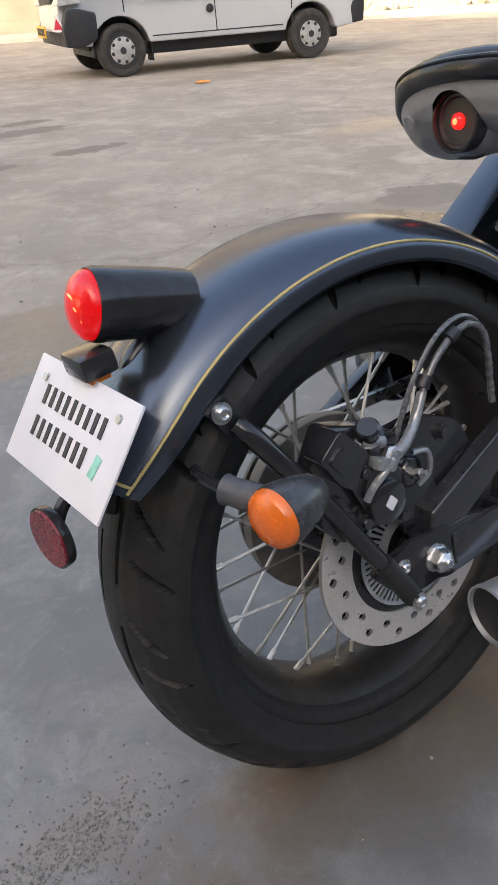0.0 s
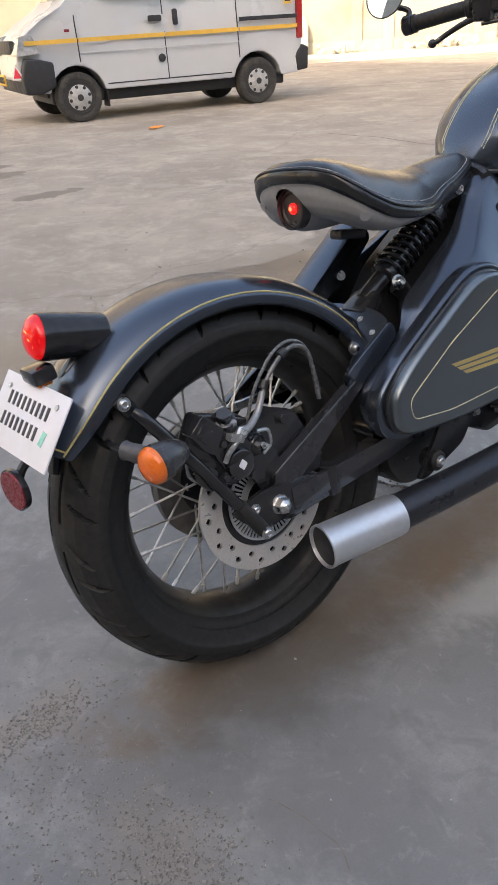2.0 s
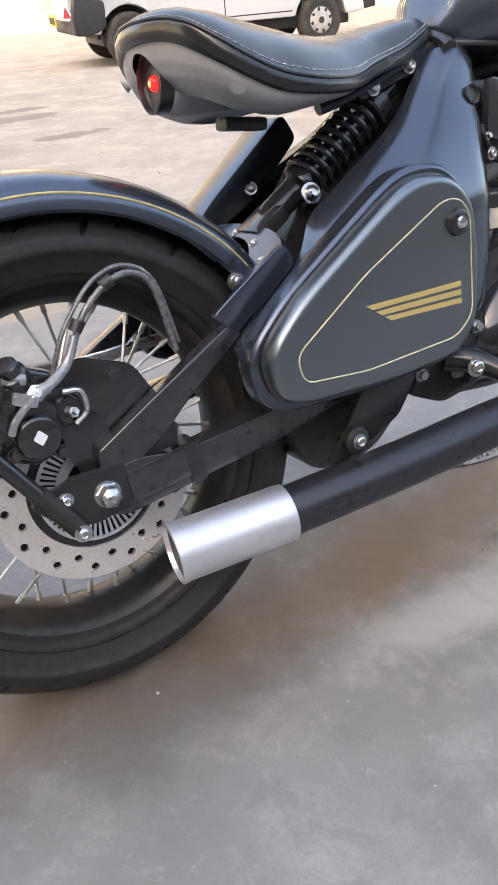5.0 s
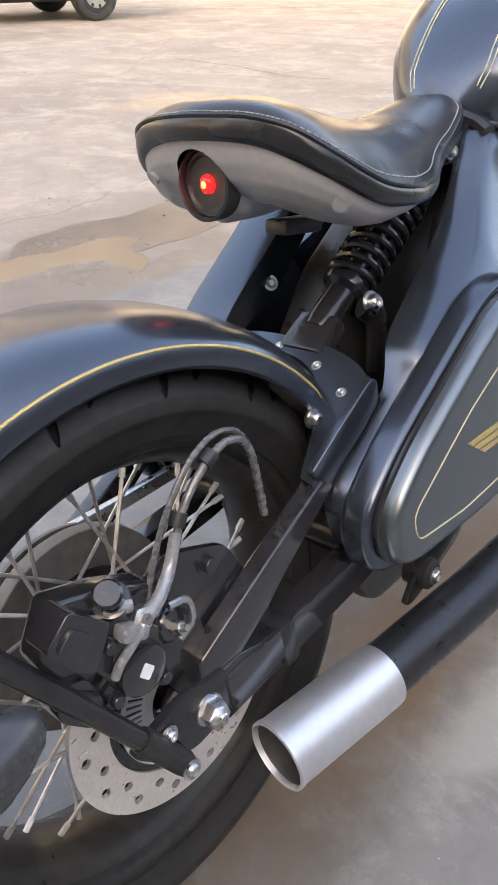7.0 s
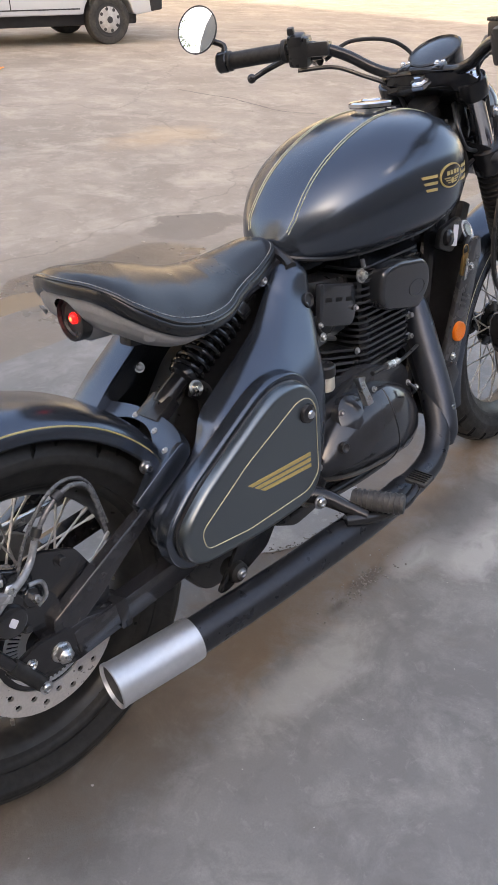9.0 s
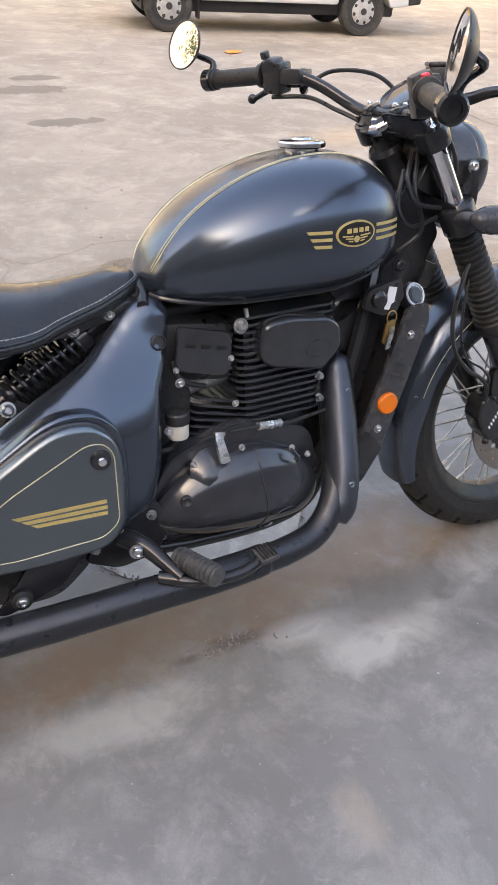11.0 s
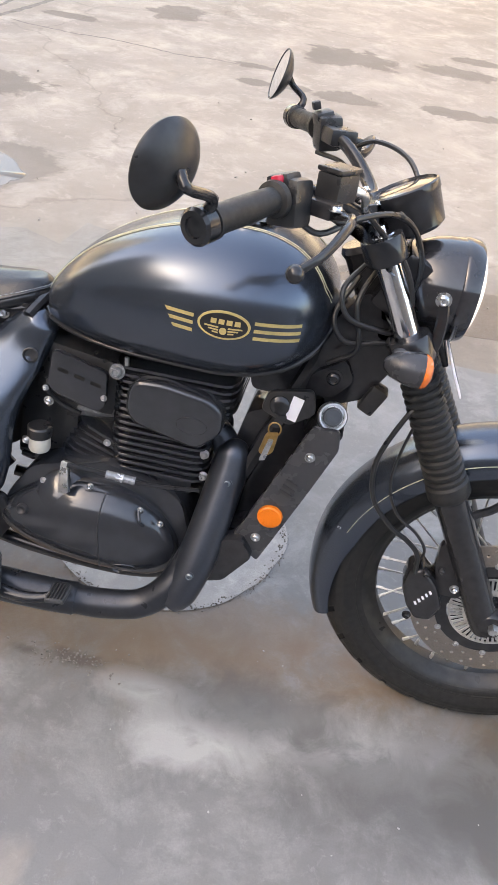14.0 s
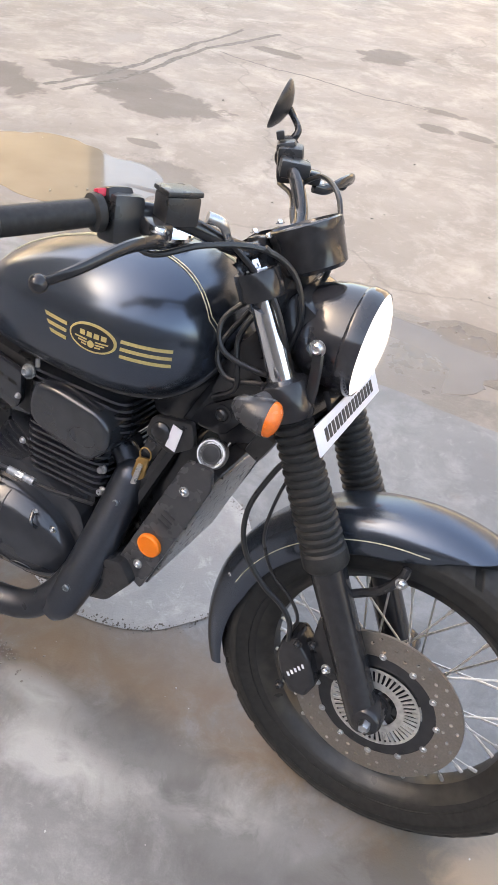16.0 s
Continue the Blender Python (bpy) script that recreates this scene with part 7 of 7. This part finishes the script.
# fork
F0, F1 = V(1.142, 0, 0.934), V(1.479, 0, 0.298)
fdir = (F1 - F0).normalized()
def fk(z, y):
    t = (F0.z - z) / (F0.z - F1.z)
    q = F0.lerp(F1, t)
    return V(q.x, y, q.z)
FY = 0.091
for side in (-1, 1):
    y = side * FY
    part("fork_tube", tube([fk(0.93, y), fk(0.70, y)], 0.0195, 24), CHROME, bike, "chrome fork tube")
    prof = [(0.024, 0.0), (0.031, 0.004)]
    L0 = (fk(0.762, y) - fk(0.548, y)).length
    for i in range(15):
        h = 0.006 + i * (L0 - 0.04) / 15
        r = 0.0305 + 0.0045 * i / 15
        prof += [(r - 0.0045, h + 0.004), (r, h + 0.007), (r, h + 0.0105)]
    prof += [(0.032, L0 - 0.032), (0.036, L0 - 0.028), (0.0365, L0 - 0.006), (0.033, L0), (0.026, L0)]
    part("fork_boot", turn(prof, fk(0.762, y), fdir, 32), RUBBER, bike, "ribbed rubber fork boot")
    part("fork_leg", tube([fk(0.56, y), fk(0.32, y), fk(0.286, y) + V(-0.002, 0, 0)], [0.0285, 0.0275, 0.022], 20, 4), BLACK, bike, "black fork leg")
    top = part("fork_cap", turn([(0, 0.014), (0.008, 0.014), (0.009, 0.008), (0.019, 0.007), (0.022, 0.003), (0.022, 0.0), (0, 0)], fk(0.942, y), -fdir, 32), CHROME, bike, "polished fork cap")
    part("hex", turn([(0, 0.019), (0.0085, 0.019), (0.0085, 0.012), (0, 0.012)], fk(0.942, y), -fdir, 6), CHROME, top)
    part("clamp_collar", turn([(0.0195, -0.002), (0.031, 0.0), (0.032, 0.004), (0.032, 0.034), (0.030, 0.038), (0.0195, 0.038)], fk(0.945, y), fdir, 28), BLACK, bike)
    part("lower_clamp", turn([(0.0195, -0.004), (0.033, 0.0), (0.035, 0.004), (0.035, 0.050), (0.033, 0.054), (0.0195, 0.054)], fk(0.808, y), fdir, 28), BLACK, bike)
    part("axle_lug", soften(turn([(0, 0.03), (0.022, 0.028), (0.026, 0.02), (0.026, -0.02), (0.02, -0.026), (0, -0.026)], (1.484, side * 0.090, 0.314), (0, side, 0), 24), 0.001, 1), BLACK, bike)
part("axle_bolt", turn([(0, 0.020), (0.008, 0.020), (0.010, 0.016), (0.010, 0.006), (0.0145, 0.005), (0.0145, -0.006), (0, -0.006)], (1.487, -0.112, 0.316), (0, -1, 0), 6), STEEL, bike, "zinc axle bolt")
part("top_yoke", prism(round_outline([(1.12, -0.115), (1.16, -0.118), (1.178, -0.06), (1.185, 0), (1.178, 0.06), (1.16, 0.118), (1.12, 0.115), (1.095, 0.05), (1.09, 0), (1.095, -0.05)], 0.02), -0.014, 0.014, 0.004, 2, lambda c: (c.x - (c.y) * 0.3, c.z, 0.925 + c.y - (c.x - 1.14) * 0.5)), BLACK, bike)
part("bottom_yoke", prism(round_outline([(1.20, -0.115), (1.235, -0.118), (1.25, -0.06), (1.255, 0), (1.25, 0.06), (1.235, 0.118), (1.20, 0.115), (1.17, 0.05), (1.165, 0), (1.17, -0.05)], 0.02), -0.016, 0.016, 0.004, 2, lambda c: (c.x - (c.y) * 0.3, c.z, 0.785 + c.y - (c.x - 1.21) * 0.5)), BLACK, bike)
part("stem_nut", turn([(0, 0.02), (0.012, 0.02), (0.013, 0.012), (0.020, 0.010), (0.024, 0.004), (0.024, 0), (0, 0)], (1.094, -0.008, 0.940), (-0.457, 0, 0.889), 6), CHROME, bike)
part("head_plate", block((0.05, 0.13, 0.10), pose(1.185, 0, 0.87, 0, 27, 0), 0.012), BLACK, bike)

# front brake: caliper on its bracket, hoses, fender stay
fc = part("front_caliper", prism(round_outline([(1.318, 0.392), (1.340, 0.404), (1.372, 0.372), (1.392, 0.330), (1.380, 0.296), (1.352, 0.292), (1.330, 0.318), (1.314, 0.355)], 0.008), -0.116, -0.062, 0.008, 3), BLACK, bike, "black front brake caliper")
for i in range(5):
    part("letter_bar", block((0.0040, 0.0008, 0.0075), pose(1.3445 + i * 0.0048, -0.1164, 0.330 + i * 0.0074, 0, -33, 0), 0), PLATE, fc)
for x, z, m in ((1.345, 0.40, BLACK), (1.336, 0.300, BLACK), (1.40, 0.38, STEEL), (1.369, 0.413, BLACK)):
    bolt(fc, (x, -0.116, z), (0, -1, 0), 0.006, 0.008, m, False)
part("caliper_mount", prism(round_outline([(1.36, 0.45), (1.40, 0.46), (1.43, 0.40), (1.42, 0.34), (1.38, 0.34), (1.36, 0.40)], 0.01), -0.094, -0.075, 0.004), BLACK, fc)
part("front_hose", tube([(1.328, -0.112, 0.392), (1.322, -0.115, 0.430), (1.300, -0.115, 0.455), (1.262, -0.118, 0.480), (1.222, -0.120, 0.530), (1.212, -0.118, 0.600), (1.238, -0.110, 0.680), (1.262, -0.100, 0.720), (1.25, -0.08, 0.75)], 0.0045, 8), HOSE, bike)
part("front_wire", tube([(1.325, -0.10, 0.40), (1.332, -0.11, 0.44), (1.31, -0.108, 0.47), (1.268, -0.105, 0.500), (1.244, -0.108, 0.560), (1.250, -0.105, 0.640), (1.270, -0.095, 0.715)], 0.0028, 6), HOSE, bike)
for side in (-1, 1):
    part("fender_bracket", tube([(1.375, side * 0.075, 0.470), (1.39, side * 0.072, 0.500), (1.43, side * 0.070, 0.530), (1.454, side * 0.072, 0.570), (1.458, side * 0.070, 0.59)], 0.0075, 8), BLACK, bike)
    bolt(bike, (1.458, side * 0.082, 0.569), (0, side, 0), 0.007, 0.006, STEEL, False)
    bolt(bike, (1.405, side * 0.095, 0.468), (0, side, 0), 0.0075, 0.008, STEEL, False)
bolt(bike, (1.186, -0.056, 0.412), (-0.3, -1, 0), 0.004, 0.004, STEEL, False)

# headlamp
HD = V(0.985, 0.07, -0.03).normalized()
hl = part("headlamp", turn([(0, -0.064), (0.016, -0.063), (0.034, -0.0585), (0.050, -0.049), (0.063, -0.034), (0.072, -0.014), (0.077, 0.008), (0.079, 0.03), (0.080, 0.031), (0.081, 0.036), (0.080, 0.052), (0.077, 0.058), (0.074, 0.056)], (1.234, 0, 0.865), HD, 56, cap=False), GLOSS, bike, "gloss black round headlamp")
part("glass", turn([(0.0765, 0.052), (0.076, 0.057), (0.060, 0.066), (0.036, 0.073), (0.015, 0.076), (0, 0.0765)], (1.234, 0, 0.865), HD, 48), HEADGLASS, hl, "lit white headlamp glass")
for side in (-1, 1):
    part("headlamp_ear", tube([(1.246, side * 0.088, 0.872), (1.252, side * 0.092, 0.84), (1.252, side * 0.09, 0.80), (1.245, side * 0.085, 0.775)], 0.009, 8, flat=0.5), BLACK, hl)
    bolt(hl, (1.246, side * 0.090, 0.872), (0, side, 0), 0.009, 0.007, STEEL, False)
indicator((1.233, -0.174, 0.791), (0.985, 0.08, -0.05), [(1.205, -0.105, 0.785), (1.203, -0.125, 0.788), (1.203, -0.142, 0.790), (1.207, -0.156, 0.791)], "black bullet indicator with an orange lens")
indicator((1.233, 0.174, 0.791), (0.985, -0.08, -0.05), [(1.205, 0.105, 0.785), (1.203, 0.125, 0.788), (1.203, 0.142, 0.790), (1.207, 0.156, 0.791)], "black bullet indicator with an orange lens")
FP = pose(1.290, -0.008, 0.764, 0, -28, 2)
fp = part("front_plate", block((0.003, 0.262, 0.042), FP, 0.004), PLATE, bike, "white front plate with a row of black marks")
for i in range(15):
    part("mark", block((0.0008, 0.0095, 0.019), FP @ pose(0.0020, -0.098 + i * 0.014, 0), 0), INK, fp)
part("plate_bracket", block((0.01, 0.10, 0.05), pose(1.272, 0, 0.775, 0, -28, 0), 0.003), BLACK, fp)

# gauge
GN = V(-0.48, 0, 0.877).normalized()
gauge = part("gauge", turn([(0, -0.062), (0.042, -0.062), (0.049, -0.056), (0.053, -0.010), (0.0545, -0.008), (0.0545, 0.004), (0.051, 0.006), (0.049, 0.003)], (1.155, 0, 0.995), GN, 48), BLACK, bike, "round black instrument pod")
part("dial", turn([(0.0495, 0.002), (0.03, 0.0045), (0, 0.005)], (1.155, 0, 0.995), GN, 40), DIAL, gauge, "dark glossy dial")

# handlebar
BARH = [(1.112, 0, 0.962), (1.112, 0.035, 0.962), (1.112, 0.075, 0.962), (1.100, 0.115, 0.975), (1.070, 0.155, 1.000), (1.035, 0.195, 1.018), (1.005, 0.235, 1.022), (0.970, 0.31, 1.016), (0.940, 0.375, 1.006)]
pts = [(x, -y, z - 0.012 * min(1.0, max(0.0, (y - 0.10) / 0.12))) for x, y, z in BARH[::-1]] + [(x, y, z + 0.006 * min(1.0, max(0.0, (y - 0.10) / 0.12))) for x, y, z in BARH[1:]]
hb = part("handlebar", tube(pts, 0.0112, 14, 5), BLACK, bike, "black handlebar")
for side in (-1, 1):
    part("bar_clamp", block((0.030, 0.022, 0.048), pose(1.114, side * 0.040, 0.952, 0, -20, 0), 0.005), BLACK, hb)
    for dx in (-0.010, 0.012):
        bolt(hb, (1.110 + dx, side * 0.040, 0.977), (-0.3, 0, 1), 0.005, 0.005, CHROME, False)
    g0, g1 = V(0.997, side * 0.258, 1.024 if side > 0 else 1.008), V(0.939, side * 0.383, 1.015 if side > 0 else 0.997)
    gd = (g1 - g0).normalized()
    gl = (g1 - g0).length
    grip = part("grip", turn([(0, 0), (0.0225, 0.0), (0.0235, 0.004), (0.0225, 0.010), (0.0165, 0.013), (0.0172, 0.05), (0.0172, gl - 0.012), (0.0205, gl - 0.010), (0.0205, gl - 0.004), (0.012, gl)], g0, gd, 28), RUBBER, hb, "black rubber grip")
    part("bar_end", turn([(0, 0), (0.019, 0.0), (0.0215, 0.003), (0.0215, 0.020), (0.018, 0.024), (0.012, 0.024), (0.011, 0.021), (0.005, 0.021), (0, 0.023)], g1 - gd * 0.002, gd, 28), BLACK, hb)
    # switch gear, set lower on the right
    low = -0.015 if side < 0 else 0.004
    sw = part("switch_housing", block((0.044, 0.044, 0.060), Matrix.Translation((1.012, side * 0.236, 1.017 + low)) @ pose(0, 0, 0, 4 * side, -8, 24 * side), 0.010), PLASTIC, hb, "black switch housing")
    part("switch_lobe", block((0.034, 0.036, 0.030), Matrix.Translation((1.002, side * 0.236, 1.036 + low)) @ pose(0, 0, 0, 0, -20, 24 * side), 0.008), PLASTIC, sw)
    if side < 0:
        part("kill_switch", block((0.013, 0.018, 0.010), Matrix.Translation((0.995, -0.254, 1.030)) @ pose(0, 0, 0, 0, -20, -24), 0.004), REDPLASTIC, sw, "red kill switch")
    else:
        part("toggle", block((0.014, 0.014, 0.014), Matrix.Translation((0.985, side * 0.236, 1.060)) @ pose(0, 0, 0, 0, -20, 24), 0.003), PLASTIC, sw)
    # lever and perch
    part("lever_perch", block((0.050, 0.030, 0.022), Matrix.Translation((1.050, side * 0.222, 1.000 + (0.012 if side > 0 else 0))) @ pose(0, 0, 0, 0, 0, 28 * side), 0.006), BLACK, hb)
    lev = part("lever", tube([(1.066, side * 0.228, 0.998), (1.082, side * 0.248, 0.996), (1.092, side * 0.285, 1.006), (1.090, side * 0.335, 1.008), (1.072, side * 0.388, 0.990), (1.049, side * 0.412, 0.974)], [0.010, 0.0095, 0.0085, 0.0075, 0.0065, 0.006], 10, 5, flat=0.75), BLACK, hb, "black lever with a ball end")
    part("ball", turn([(0.0105 * math.sin(math.pi * k / 10), -0.0105 * math.cos(math.pi * k / 10)) for k in range(11)], (1.047, side * 0.419, 0.973), (0, 1, 0), 20), BLACK, lev)
    bolt(hb, (1.070, side * 0.238, 1.003), (0, 0, 1), 0.0085, 0.005, STEEL, False)
    # mirror on the bar end
    mc = V(0.904, -0.437, 1.061) if side < 0 else V(0.893, 0.416, 1.080)
    mn = V(-0.92, -0.30, 0.27).normalized() if side > 0 else V(-0.86, 0.46, 0.16).normalized()
    mir = part("mirror", turn([(0, -0.020), (0.012, -0.019), (0.028, -0.0135), (0.041, -0.0055), (0.0465, 0.0), (0.048, 0.003), (0.0475, 0.005), (0.0455, 0.005), (0.0445, 0.0035)], mc, mn, 48, cap=False), PLASTIC, hb, "round black bar-end mirror")
    part("glass", turn([(0.0447, 0.0038), (0.025, 0.0046), (0, 0.0050)], mc, mn, 40), MIRROR, mir, "round mirror glass")
    part("mirror_stem", tube([mc - mn * 0.018, mc - mn * 0.030 + V(0, 0, -0.010), g1 + gd * 0.012 + V(0.012, side * 0.004, 0.032), g1 + gd * 0.011 + V(0, 0, 0.006)], [0.007, 0.006, 0.0065, 0.008], 10, 4), BLACK, mir)
# front brake reservoir and its cables
res = part("brake_reservoir", block((0.036, 0.046, 0.036), Matrix.Translation((1.064, -0.197, 1.023)) @ pose(0, 0, 0, 0, 0, -29), 0.004), PLASTIC, hb, "square black brake reservoir")
part("lid", block((0.039, 0.049, 0.007), Matrix.Translation((1.064, -0.197, 1.0445)) @ pose(0, 0, 0, 0, 0, -29), 0.003), PLASTIC, res)
part("hose_union", tube([(1.085, -0.155, 1.012), (1.10, -0.142, 1.006), (1.105, -0.128, 0.985)], [0.008, 0.007, 0.005], 10), STEEL, hb)
part("clutch_master", block((0.05, 0.05, 0.028), Matrix.Translation((1.035, 0.205, 1.022)) @ pose(0, 0, 0, 0, 0, 28), 0.006), PLASTIC, hb)
CABLES = [[(1.02, -0.235, 0.985), (1.055, -0.225, 0.968), (1.10, -0.18, 0.985), (1.15, -0.12, 0.985), (1.185, -0.08, 0.955), (1.205, -0.07, 0.90), (1.195, -0.06, 0.84)],
          [(1.105, -0.128, 0.985), (1.135, -0.110, 0.955), (1.175, -0.105, 0.92), (1.20, -0.098, 0.87), (1.205, -0.07, 0.82)],
          [(1.05, 0.20, 1.0), (1.10, 0.17, 1.03), (1.16, 0.10, 1.02), (1.19, 0.05, 0.96), (1.18, 0.03, 0.88)],
          [(1.00, 0.235, 0.985), (1.05, 0.18, 0.985), (1.08, 0.13, 0.965), (1.12, 0.08, 0.935), (1.14, 0.05, 0.88)],
          [(1.13, -0.06, 0.90), (1.10, -0.09, 0.86), (1.115, -0.10, 0.82), (1.17, -0.09, 0.805), (1.20, -0.07, 0.80)],
          [(1.12, -0.05, 0.87), (1.095, -0.075, 0.81), (1.12, -0.085, 0.775), (1.18, -0.08, 0.785)],
          [(1.15, -0.05, 0.90), (1.125, -0.08, 0.84), (1.14, -0.09, 0.77), (1.10, -0.075, 0.73)]]
for c in CABLES:
    part("cable", tube(c, 0.0042, 8), HOSE, bike)
part("cable_tie", tube([(1.153, -0.117, 0.986), (1.158, -0.113, 0.982)], 0.0052, 8), PLASTIC, bike)
part("horn", turn([(0, 0.016), (0.014, 0.016), (0.022, 0.010), (0.025, 0.0), (0.025, -0.010), (0, -0.016)], (1.172, 0.0, 0.715), (0.8, -0.2, -0.4), 32), BLACK, bike)
part("reg_box", block((0.03, 0.035, 0.05), pose(1.185, -0.045, 0.672, 0, 25, 0), 0.006), PLASTIC, bike)
